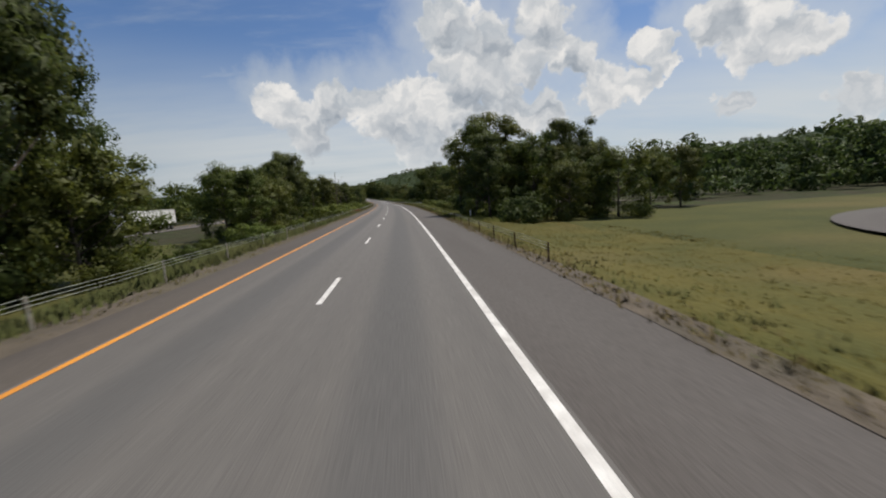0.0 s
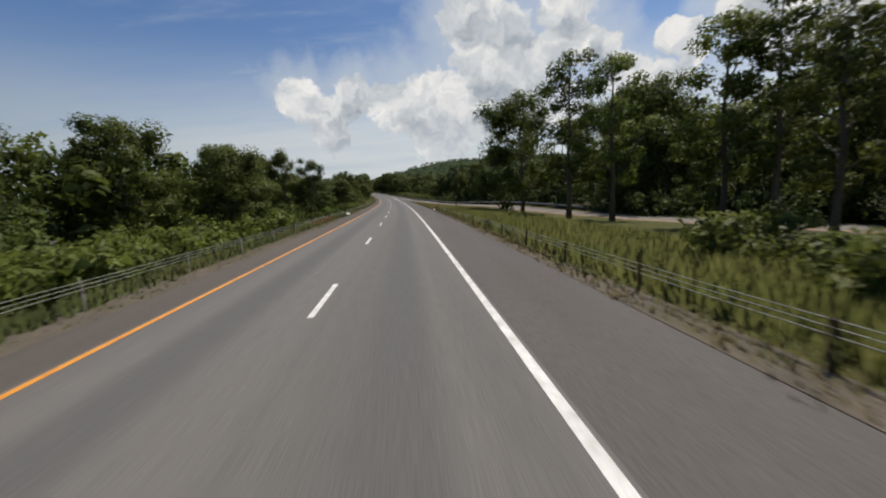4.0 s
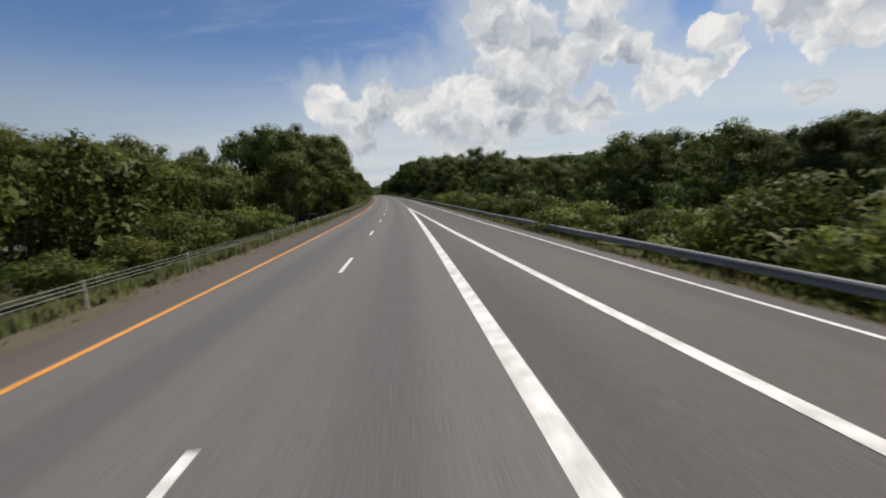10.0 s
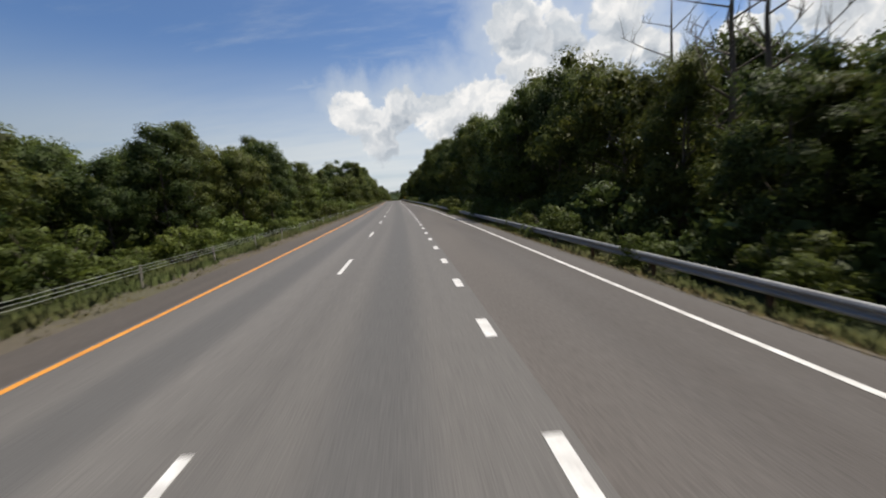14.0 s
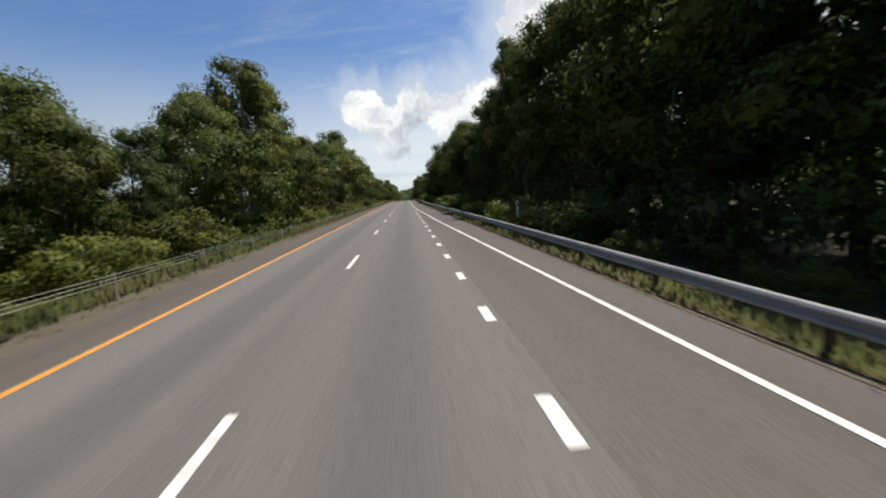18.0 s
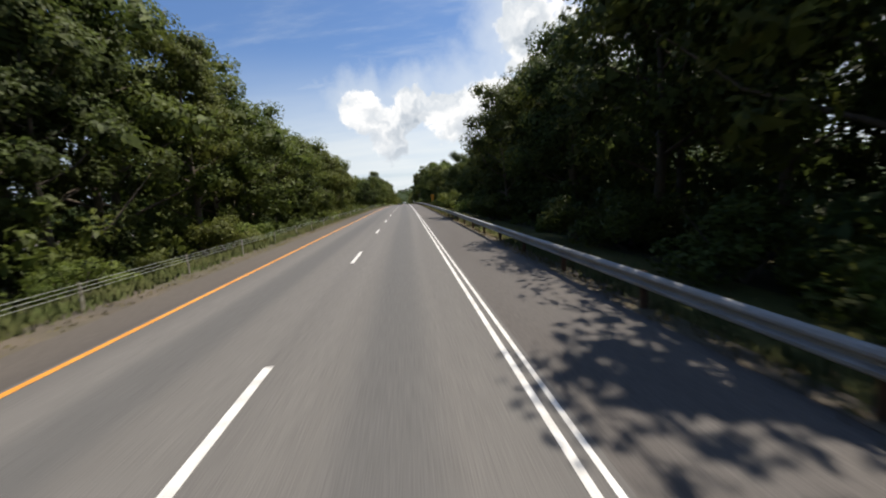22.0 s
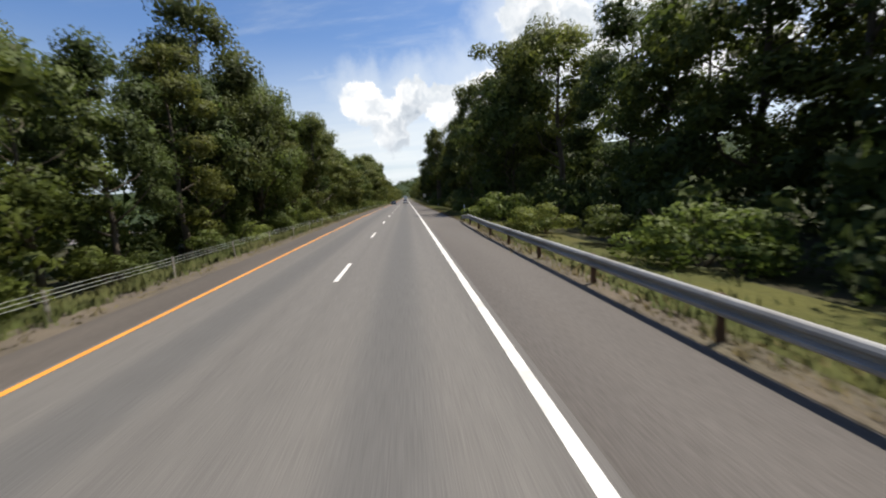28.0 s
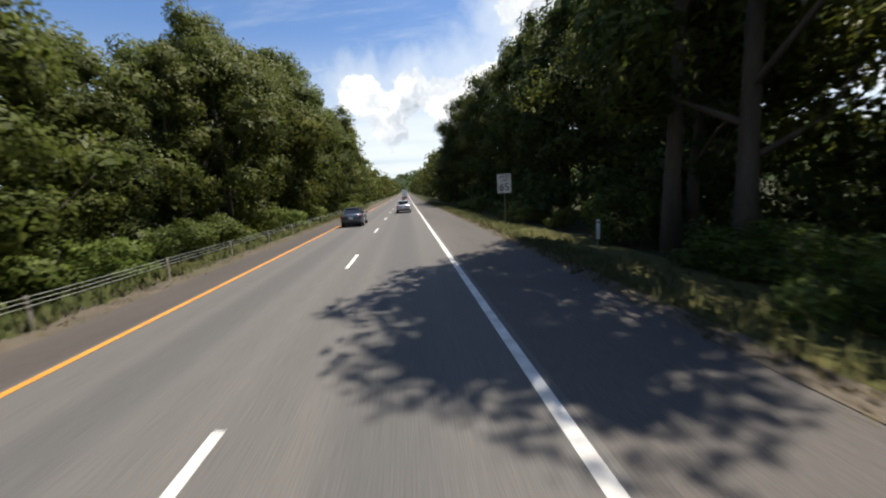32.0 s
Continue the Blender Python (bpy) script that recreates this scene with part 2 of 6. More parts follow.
SOIL = material("sandy_soil", (0.26, 0.18, 0.1), 0.95, second=(0.19, 0.135, 0.07), third=(0.12, 0.11, 0.04), scale=0.9, fine=9, bump=0.5, depth=0.03, coords="UV")
RAMP = material("pale_ramp_asphalt", (0.145, 0.133, 0.118), 0.88, second=(0.12, 0.11, 0.098), third=(0.17, 0.156, 0.135), scale=0.7, fine=30, bump=0.35, coords="UV", stretch=(1.2, 0.12, 1), spec=0.3, depth=0.008)
GRASS = material("rough_grass", (0.066, 0.066, 0.016), 0.95, second=(0.046, 0.052, 0.013), third=(0.1, 0.082, 0.028), scale=0.22, fine=5, bump=0.4, depth=0.08, spec=0.2)
BLADE = material("grass_blades", (0.082, 0.1, 0.032), 0.85, second=(0.115, 0.112, 0.045), scale=0.3, fine=4, bump=0, spread=0.24, island=True, translucent=0.4, spec=0.2)
TALL = material("tall_green_grass", (0.098, 0.12, 0.028), 0.85, second=(0.135, 0.142, 0.04), scale=0.3, fine=4, bump=0, spread=0.2, island=True, translucent=0.4, spec=0.2)
MOWN = material("mown_blades", (0.115, 0.1, 0.025), 0.9, second=(0.14, 0.11, 0.037), scale=0.3, fine=4, bump=0, spread=0.25, island=True, translucent=0.45, spec=0.1)
MEADOW = material("mown_meadow", (0.092, 0.08, 0.021), 0.95, second=(0.064, 0.065, 0.018), third=(0.13, 0.098, 0.038), scale=0.35, fine=7, bump=0.5, depth=0.05, coords="UV", spec=0.15)
DRY = material("dry_grass_blades", (0.155, 0.122, 0.064), 0.9, second=(0.11, 0.09, 0.042), scale=0.4, fine=4, bump=0, spread=0.3, island=True, translucent=0.4, spec=0.1)
RUST_WEED = material("dried_red_weeds", (0.2, 0.06, 0.028), 0.9, second=(0.14, 0.06, 0.025), scale=0.6, fine=5, bump=0, spread=0.35, island=True, translucent=0.2, spec=0.1)
STEEL = material("galvanised_steel", (0.28, 0.28, 0.275), 0.5, 0.0, second=(0.23, 0.23, 0.225), third=(0.17, 0.155, 0.135), scale=2.2, fine=25, bump=0.1, spread=0.12, depth=0.004)
CABLE = material("steel_cable", (0.3, 0.32, 0.27), 0.6, 0.3, scale=3, fine=60, bump=0.2, depth=0.004)
POST = material("weathered_steel_post", (0.3, 0.29, 0.26), 0.6, 0.35, second=(0.22, 0.18, 0.14), scale=4, fine=30, spread=0.2, depth=0.004)
RUST = material("rusted_post", (0.13, 0.07, 0.04), 0.85, 0.1, second=(0.08, 0.05, 0.035), scale=5, fine=40, spread=0.25)
LEAF = material("leaves", (0.105, 0.122, 0.024), 0.6, second=(0.068, 0.088, 0.02), third=(0.135, 0.14, 0.03), scale=0.5, fine=3, bump=0, spread=0.35, island=True,
                translucent=0.42, spec=0.25)
LEAF_PALE = material("pale_leaves", (0.15, 0.175, 0.036), 0.6, second=(0.1, 0.13, 0.028), scale=0.6, fine=3, bump=0, spread=0.32, island=True, translucent=0.48, spec=0.25)
LEAF_DARK = material("dark_leaves", (0.075, 0.097, 0.025), 0.65, second=(0.052, 0.072, 0.021), scale=0.5, fine=3, bump=0, spread=0.34, island=True, translucent=0.42, spec=0.25)
BARK = material("bark", (0.11, 0.088, 0.066), 0.95, second=(0.07, 0.058, 0.045), scale=2.5, fine=14, bump=0.6, stretch=(1, 1, 0.25), depth=0.03, spread=0.2)
LITTER = material("woodland_floor", (0.045, 0.04, 0.024), 0.95, second=(0.03, 0.035, 0.016), third=(0.04, 0.055, 0.018), scale=0.4, fine=6, bump=0.5, depth=0.1, spec=0.1)
WOODED = material("wooded_hill", (0.02, 0.032, 0.013), 1.0, second=(0.032, 0.046, 0.018), scale=0.05, fine=0.5, bump=0.8, depth=3.0, spec=0.1)


# ---------------------------------------------------------------- mesh helpers
def part(name, bm, mat, parent=None, label=""):
    """A bmesh, or an existing mesh, as one object under a thing."""
    if isinstance(bm, bmesh.types.BMesh):
        me = bpy.data.meshes.new(name)
        bm.to_mesh(me)
        bm.free()
    else:
        me = bm
    if mat and not me.materials:
        me.materials.append(mat)
    ob = new(name, me)
    if parent:
        ob.parent = parent
    if label:
        ob["label"] = label
    return ob


def mesh_of(name, verts, faces, mat=None, uv=None, smooth=False):
    me = bpy.data.meshes.new(name)
    verts = np.asarray(verts, dtype=np.float32)
    me.from_pydata(verts.tolist() if len(verts) < 50 else verts, [], faces)
    if uv is not None:
        layer = me.uv_layers.new(name="uv")
        idx = np.zeros(len(me.loops), dtype=np.int32)
        me.loops.foreach_get("vertex_index", idx)
        layer.data.foreach_set("uv", np.asarray(uv, dtype=np.float32)[idx].ravel())
    if mat:
        me.materials.append(mat)
    if smooth:
        me.shade_smooth()
    me.update()
    return me


def quads_mesh(name, verts, quads, mat, normals=None):
    """Fast mesh of many loose quads: verts (N, 3), quads (M, 4); normals: soft shading for foliage."""
    me = bpy.data.meshes.new(name)
    me.vertices.add(len(verts))
    me.vertices.foreach_set("co", np.asarray(verts, dtype=np.float32).ravel())
    me.loops.add(quads.size)
    me.loops.foreach_set("vertex_index", np.asarray(quads, dtype=np.int32).ravel())
    me.polygons.add(len(quads))
    me.polygons.foreach_set("loop_start", np.arange(0, quads.size, quads.shape[1], dtype=np.int32))
    me.polygons.foreach_set("loop_total", np.full(len(quads), quads.shape[1], dtype=np.int32))
    me.materials.append(mat)
    me.update(calc_edges=True)
    if normals is not None:
        me.shade_smooth()
        me.normals_split_custom_set_from_vertices(np.asarray(normals, dtype=np.float32))
    return me


def add_box(bm, size, at=(0, 0, 0), turn=None, bevel=0.0):
    geo = bmesh.ops.create_cube(bm, size=1.0)
    m = Matrix.Translation(at) @ (turn or Matrix()) @ Matrix.Diagonal((*size, 1))
    bmesh.ops.transform(bm, matrix=m, verts=geo["verts"])
    if bevel:
        edges = list({e for v in geo["verts"] for e in v.link_edges})
        bmesh.ops.bevel(bm, geom=edges, offset=bevel, segments=2, profile=0.5, affect="EDGES")
    return bm


def add_tube(bm, path, radii, sides=8, cap=True):
    """A tapered tube along a list of points."""
    rings = []
    for i, (p, r) in enumerate(zip(path, radii)):
        p = Vector(p)
        d = (Vector(path[min(i + 1, len(path) - 1)]) - Vector(path[max(i - 1, 0)])).normalized()
        x = d.cross(Vector((0, 0, 1)) if abs(d.z) < 0.95 else Vector((1, 0, 0))).normalized()
        y = d.cross(x)
        rings.append([bm.verts.new(p + x * math.cos(2 * math.pi * k / sides) * r + y * math.sin(2 * math.pi * k / sides) * r) for k in range(sides)])
    for a, b in zip(rings, rings[1:]):
        for k in range(sides):
            bm.faces.new((a[k], a[(k + 1) % sides], b[(k + 1) % sides], b[k]))
    if cap:
        bm.faces.new(rings[0][::-1])
        bm.faces.new(rings[-1])
    return bm


def thing(name, m, label, category, group=""):
    ob = new(name)
    ob.empty_display_size = 0.2
    ob.matrix_basis = m
    return tagged(ob, label, category, group)


# ---------------------------------------------------------------- the lie of the land
def knots(s, table):
    return np.interp(s, [a for a, b in table], [b for a, b in table])


RAMP_LEFT = [(60, 40), (110, 28), (165, 21), (190, 17.5), (200, 15), (207, 13), (213, 11.3), (227, 9.3), (237, 7.8), (245, 7.05), (252, 6.3), (264, 5.4), (284, 3.98), (300, 3.1), (342, 1.5)]
RAMP_DROP = [(60, -2.0), (165, -1.5), (190, -0.9), (200, -0.65), (207, -0.45), (227, -0.1), (238, 0.0)]
EDGE_LINE = [(229, 11.6), (234, 11.1), (243.5, 9.9), (250, 9.45), (257, 9.2), (266, 8.5), (274, 8.0), (290, 7.2), (312, 6.47), (340, 5.98), (365, 5.6), (394, 5.48), (475, 5.25), (498, 4.2), (513, 3.5), (530, 2.75), (556, 2.0), (575, 1.5)]
PAVE_END = [(229, 12.0), (250, 9.85), (266, 8.9), (290, 8.1), (312, 7.58), (340, 7.4), (394, 6.7), (475, 6.2), (500, 5.3), (550, 4.55), (575, 4.28), (658, 4.1), (765, 4.2), (785, 4.1), (800, 4.4)]
RAIL_LINE = [(165, 26), (190, 22.5), (207, 18), (213, 16.5), (227, 13.9), (237, 12.6), (247, 11.4), (266, 10), (290, 9.2), (312, 8.72), (340, 8.42), (394, 7.45), (475, 6.95), (500, 5.8), (550, 4.75), (575, 4.4), (658, 4.25), (765, 4.35), (785, 4.25), (800, 4.6)]
BANK = [(185, 0), (225, 1), (475, 1), (560, 0.15), (700, 0)]


def right_edge(s):
    """Where the asphalt ends on the right."""
    s = np.asarray(s, dtype=float)
    island = 4.12 + 2.3 * np.clip((s - 242.5) / 4.5, 0, 1)
    return np.where(s < 247, island, np.where(s > 790, 4.3 + 0.2 * np.sin(s * 0.05), knots(s, PAVE_END)))


def ramp_right(s):
    return np.where(np.asarray(s) < 229, knots(s, RAMP_LEFT) + 3.4 - 0.6 * np.clip((np.asarray(s) - 215) / 14, 0, 1), knots(s, PAVE_END))


LEFT_EDGE = -8.05


def fall(s, n):
    """Height of the ground against the road's level."""
    s, n = np.asarray(s, dtype=float), np.asarray(n, dtype=float)
    e = right_edge(s)
    left = np.clip(LEFT_EDGE - 0.5 - n, 0, None)
    z = -0.16 * np.minimum(left, 7.0) * np.clip(left / 2.0, 0.25, 1)
    w = np.clip((s - 90) / 60, 0, 1)
    out = np.where(s > 790, e, ramp_right(s))
    tilt = knots(s, BANK)
    z = z - 0.06 * tilt * np.clip(n - 1.85, 0, 14) - 0.25 * tilt * np.clip((n - out) / 1.2, 0, 1)
    for edge, share in ((e, 1 - w), (out, w)):
        right = np.clip(n - edge - 0.4, 0, None)
        z = z - share * 0.1 * np.minimum(right, 6.0) * np.clip(right / 2.0, 0.2, 1)
    # the sunken ramp and its verge
    d = np.clip((n - 4.4) / np.maximum(knots(s, RAMP_LEFT) - 0.8 - 4.4, 0.8), 0, 1)
    z = z + knots(s, RAMP_DROP) * w * d
    # rolling ground and wooded ridges far off
    far = np.clip((np.abs(n) - 70) / 700, 0, 1)
    ridge = far * far * (3 - 2 * far)
    z = z + ridge * np.where(n > 0, 58 + 14 * np.sin(s * 0.004 + 1.0), 20 + 8 * np.sin(s * 0.006)) + ridge * 5 * np.sin(n * 0.013 + s * 0.009)
    end = np.clip((s - 1500) / 1000, 0, 1)
    z = z + end * end * (3 - 2 * end) * (42 + 85 * np.clip((n + 60) / 500, 0, 1))
    return z


def ribbon(name, ss, lo, hi, mat, lift=0.0, cols=2, kind="structure", label="", category="", follow=True):
    """A strip of the road between the lines lo(s) and hi(s)."""
    verts, uv, faces = [], [], []
    for s in ss:
        a, b = float(lo(s)), float(hi(s))
        for j in range(cols):
            n = a + (b - a) * j / (cols - 1)
            p = spot(s, n, lift + (float(fall(s, n)) if follow else 0.0))
            verts.append(p[:])
            uv.append((n, s))
    for i in range(len(ss) - 1):
        for j in range(cols - 1):
            k = i * cols + j
            faces.append((k, k + 1, k + cols + 1, k + cols))
    return tagged(part(name, mesh_of(name, verts, faces, mat, uv), None), label, category, kind=kind)


def steps(a, b, d):
    return np.linspace(a, b, max(2, int(math.ceil((b - a) / d)) + 1))


# one sheet of ground to the horizon
gs = np.concatenate([np.linspace(-1500, -250, 12), np.arange(-190, 150, 5.0), np.arange(150, 270, 2.0), np.arange(270, 1100, 5.0), np.arange(1100, 1500, 20.0), np.linspace(1500, 2690, 18)])
gn = np.array([-1900, -1400, -1000, -700, -500, -350, -250, -180, -130, -95, -70, -52, -40, -32, -26, -21, -17, -14.5, -12.5, -11, -10, -9.2, -8.5, -7.9, -4, 0, 2.5, 4.0,
               4.6, 5.3, 6.2, 7.2, 7.8, 8.4, 9.0, 9.7, 10.4, 11.2, 12, 13, 14, 15, 16.2, 17.5, 19, 20.5, 24, 28, 33, 40, 52, 70, 95, 130, 180, 250, 350, 500, 700, 1000, 1400, 1900.0])
gx, gy, gz, ga = line(gs)
S, N = np.meshgrid(gs, gn, indexing="ij")
under = np.where((N > LEFT_EDGE + 0.1) & (N < right_edge(S) - 0.1) | (S < 248) & (S > 62) & (N > knots(S, RAMP_LEFT) - 0.3) & (N < ramp_right(S) - 0.1), -0.09, 0.0)
bumps = 0.05 * np.sin(S * 1.3 + N * 0.7) * np.sin(N * 1.1 - S * 0.37) * np.clip((np.abs(N) - 9) / 4, 0, 1)
Z = gz[:, None] + fall(S, N) + under + bumps - 0.015
V = np.stack([gx[:, None] + N * np.cos(ga)[:, None], gy[:, None] + N * np.sin(ga)[:, None], Z], -1).reshape(-1, 3)
rows_n, cols_n = S.shape
I = (np.arange(rows_n - 1)[:, None] * cols_n + np.arange(cols_n - 1)[None, :]).ravel()
ground = part("ground", quads_mesh("ground", V, np.stack([I, I + 1, I + cols_n + 1, I + cols_n], -1), GRASS), None)
ground.data.materials.append(WOODED)
mid = np.abs(0.5 * (N[:-1, :-1] + N[1:, 1:])).ravel()
ms = (0.5 * (S[:-1, :-1] + S[1:, 1:])).ravel()
mn = (0.5 * (N[:-1, :-1] + N[1:, 1:])).ravel()
shade = ((mn < -13.2) & (((ms > 140) & (ms < 510)) | ((ms > 540) & (ms < 692)) | (ms > 770))) | (mn < -34) & (ms > 120)
shade |= ((mn > 14) & (ms > 38) & (ms < 112)) | ((mn < -15.5) & (ms > 46) & (ms < 92)) | ((mn > 9.0) & (ms > 380) & ((ms < 672) | (ms > 735))) | ((mn > 11) & (ms > 660)) | ((mn > 26) & (ms > 100)) | ((mn > 13.5) & (ms > 280))
index = np.where((mid > 100) | (ms > 1450), 1, np.where(shade, 2, 0))
ground.data.materials.append(LITTER)
ground.data.polygons.foreach_set("material_index", index.astype(np.int32))
ground.data.shade_smooth()
tagged(ground, "rough summer grass falling away from the road into woods", "ground", kind="structure")

# ---------------------------------------------------------------- road
road = ribbon("road", steps(-190, 1700, 6), lambda s: -5.9, lambda s: 1.64, ASPHALT, 0.0, 6, label="grey worn asphalt carriageway with two lanes", category="road", follow=False)
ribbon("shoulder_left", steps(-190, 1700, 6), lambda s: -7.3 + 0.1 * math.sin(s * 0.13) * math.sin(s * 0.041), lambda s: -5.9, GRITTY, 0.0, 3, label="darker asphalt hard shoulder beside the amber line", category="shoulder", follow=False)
ribbon("verge_left", steps(-190, 1200, 5), lambda s: -8.75 - 0.35 * math.sin(s * 0.31) * math.sin(s * 0.077), lambda s: -7.16, GRAVEL, -0.004, 5, label="gravel and dry soil strip beside the shoulder", category="verge")
for a, z in ((-190, 247), (247, 1700)):
    ss = np.concatenate([steps(a, 240, 4), steps(242.5, 247, 1.5)]) if a < 0 else steps(247.01, z, 4)
    ribbon("shoulder_right", ss, lambda s: 1.64, right_edge, SHOULDER, 0.0, 6, label="brownish asphalt hard shoulder and joining lane", category="shoulder")
    ribbon("verge_right", ss[ss < 1200], lambda s: float(right_edge(s)) - 0.02, lambda s: float(right_edge(s)) + 0.6 + 0.3 * math.sin(s * 0.23) * math.sin(s * 0.061), GRAVEL, 0.012, 4,
           label="narrow gravel and dead grass strip beside the shoulder", category="verge")
ramp_s = np.concatenate([steps(60, 205, 4), steps(207, 247.01, 2)])
ribbon("ramp", ramp_s, lambda s: knots(s, RAMP_LEFT) - 0.45, ramp_right, RAMP, 0.0, 6, label="slip road that joins the highway past a grass island", category="road")
for lo, hi in ((lambda s: knots(s, RAMP_LEFT) - 0.95, lambda s: knots(s, RAMP_LEFT) - 0.43), (lambda s: ramp_right(s) - 0.02, lambda s: ramp_right(s) + 0.6)):
    ribbon("verge_ramp", ramp_s[ramp_s < 244.5], lo, hi, GRAVEL, 0.01, 3, label="dry soil and dead grass strip beside the slip road", category="verge")
ribbon("opposite_carriageway", steps(-190, 1400, 8), lambda s: -52.5, lambda s: -41.5, SHOULDER, 0.1, 6, label="grey opposite carriageway beyond the wooded strip", category="road")
for n, mat_line in ((-43.3, PAINT_WHITE), (-50.7, PAINT_AMBER)):
    ribbon("edge_line_opposite", steps(-190, 1400, 8), lambda s: n - 0.075, lambda s: n + 0.075, mat_line, 0.106, 2, label="solid painted edge line of the opposite carriageway", category="road marking")
# mown grass between the shoulder and the slip road
for a, b in ((-60, 35), (168, 240)):
    ribbon("mown_grass", steps(a, b, 3), lambda s: float(right_edge(s)) + 0.3, lambda s: min(13.5, float(knots(s, RAMP_LEFT)) - 0.9), MEADOW, 0.006, 12, label="mown olive and straw-coloured grass beside the shoulder", category="grass")
# bare soil on the island
ring = []
for k in range(28):
    a = 2 * math.pi * k / 28
    r = 1 + 0.22 * math.sin(3 * a + 1) + 0.14 * math.sin(7 * a) + 0.08 * math.sin(11 * a + 2)
    ring.append((231.5 + 3.2 * r * math.cos(a), 5.9 + 0.85 * r * math.sin(a) - 0.12 * r * 3.2 * math.cos(a)))
verts = [spot(231.5, 5.9, float(fall(231.5, 5.9)) + 0.03)[:]] + [spot(s, n, float(fall(s, n)) + 0.02)[:] for s, n in ring]
tagged(part("soil_patch", mesh_of("soil_patch", verts, [(0, k + 1, (k + 1) % 28 + 1) for k in range(28)], SOIL, [(5.9, 231.5)] + [(n, s) for s, n in ring]), None), "bare sandy soil worn into the grass island", "soil", kind="structure")


def paint(name, ss, centre, width, mat, label, lift=0.005, follow=False):
    ob = ribbon(name, ss, lambda s: centre(s) - width(s) / 2, lambda s: centre(s) + width(s) / 2, mat, lift, 2)
    for key in ("label", "category", "kind"):
        if key in ob:
            del ob[key]
    ob.parent = road
    ob["label"] = label
    return ob


paint("edge_line", steps(-190, 1700, 5), lambda s: -5.74, lambda s: 0.15, PAINT_AMBER, "solid amber left edge line")
paint("edge_line", steps(-190, 247, 5), lambda s: 1.5, lambda s: 0.16, PAINT_WHITE, "solid white right edge line")
paint("gore_line", steps(247, 341, 5), lambda s: 1.45, lambda s: 0.32, PAINT_WHITE, "broad white line of the merge")
paint("gore_line", steps(110, 244.3, 2), lambda s: knots(s, RAMP_LEFT), lambda s: 0.15, PAINT_AMBER, "amber inner line of the slip road", 0.012)
paint("gore_line", steps(244.3, 339, 2), lambda s: knots(s, RAMP_LEFT), lambda s: 0.15 + 0.14 * min(1, (s - 244) / 30), PAINT_WHITE, "white inner line of the joining lane", 0.01)
paint("edge_line", steps(229, 600, 2), lambda s: float(knots(s, EDGE_LINE)), lambda s: 0.15, PAINT_WHITE, "solid white outer line of the joining lane", 0.01)
paint("edge_line", steps(600, 757, 5), lambda s: 1.34, lambda s: 0.09, PAINT_WHITE, "white edge line, repainted beside the old one")
paint("edge_line", steps(600, 757, 5), lambda s: 1.53, lambda s: 0.07, PAINT_WHITE, "worn older white edge line")
paint("edge_line", steps(757, 1700, 5), lambda s: 1.44, lambda s: 0.17, PAINT_WHITE, "solid white right edge line")


def dash_mesh(name, length, width):
    bm = bmesh.new()
    add_box(bm, (width, length, 0.006), (0, length / 2, 0.002))
    me = bpy.data.meshes.new(name)
    bm.to_mesh(me)
    bm.free()
    me.materials.append(PAINT_WHITE)
    return me


LONG_DASH, SHORT_DASH = dash_mesh("lane_dash", 3.05, 0.14), dash_mesh("short_dash", 0.95, 0.2)


def on_slope(s, n, z=0.0):
    g = float(np.interp(s, LS, LG))
    return set_at(s, n, z + float(fall(s, n)), tip=math.degrees(math.atan(g)))


for i in range(-6, 95):
    ob = part("lane_dash", LONG_DASH, None, road)
    ob.matrix_basis = on_slope(9.15 + 12.192 * i, -2.18, 0.004)
for i in range(0, 59):
    s = 345.0 + 3.658 * i
    if float(knots(s, EDGE_LINE)) > 1.75:
        ob = part("short_dash", SHORT_DASH, None, road)
        ob.matrix_basis = on_slope(s, 1.42, 0.004)

# ---------------------------------------------------------------- trees
def leaf_cloud(rng, centres, radii, count, size, squash=0.8, inner=0.3):
    """Loose leaf sprays on the shells of many clumps: verts and quads."""
    centres, radii = np.asarray(centres), np.asarray(radii)
    w = radii ** 2
    pick = rng.choice(len(centres), count, p=w / w.sum())
    d = rng.normal(size=(count, 3))
    d /= np.linalg.norm(d, axis=1)[:, None]
    r = radii[pick] * np.where(rng.random(count) < inner, rng.random(count) ** 0.5, 0.85 + 0.3 * rng.random(count))
    p = centres[pick] + d * r[:, None] * np.array([1, 1, squash])
    nrm = d + rng.normal(size=(count, 3)) * 0.55 + np.array([0, 0, 0.35])
    nrm /= np.linalg.norm(nrm, axis=1)[:, None]
    a = np.cross(nrm, rng.normal(size=(count, 3)))
    a /= np.linalg.norm(a, axis=1)[:, None]
    b = np.cross(nrm, a)
    ln = size * (0.6 + 0.8 * rng.random(count))[:, None]
    wd = ln * (0.32 + 0.25 * rng.random(count))[:, None]
    droop = nrm * ln * 0.25
    v = np.stack([p - a * ln * 0.5 - droop, p - b * wd * 0.5, p + a * ln * 0.5 - droop, p + b * wd * 0.5], 1).reshape(-1, 3)
    soft = 0.75 * d + 0.35 * nrm + np.array([0, 0, 0.12])
    soft /= np.linalg.norm(soft, axis=1)[:, None]
    return v, np.arange(count * 4).reshape(-1, 4), np.repeat(soft, 4, axis=0)


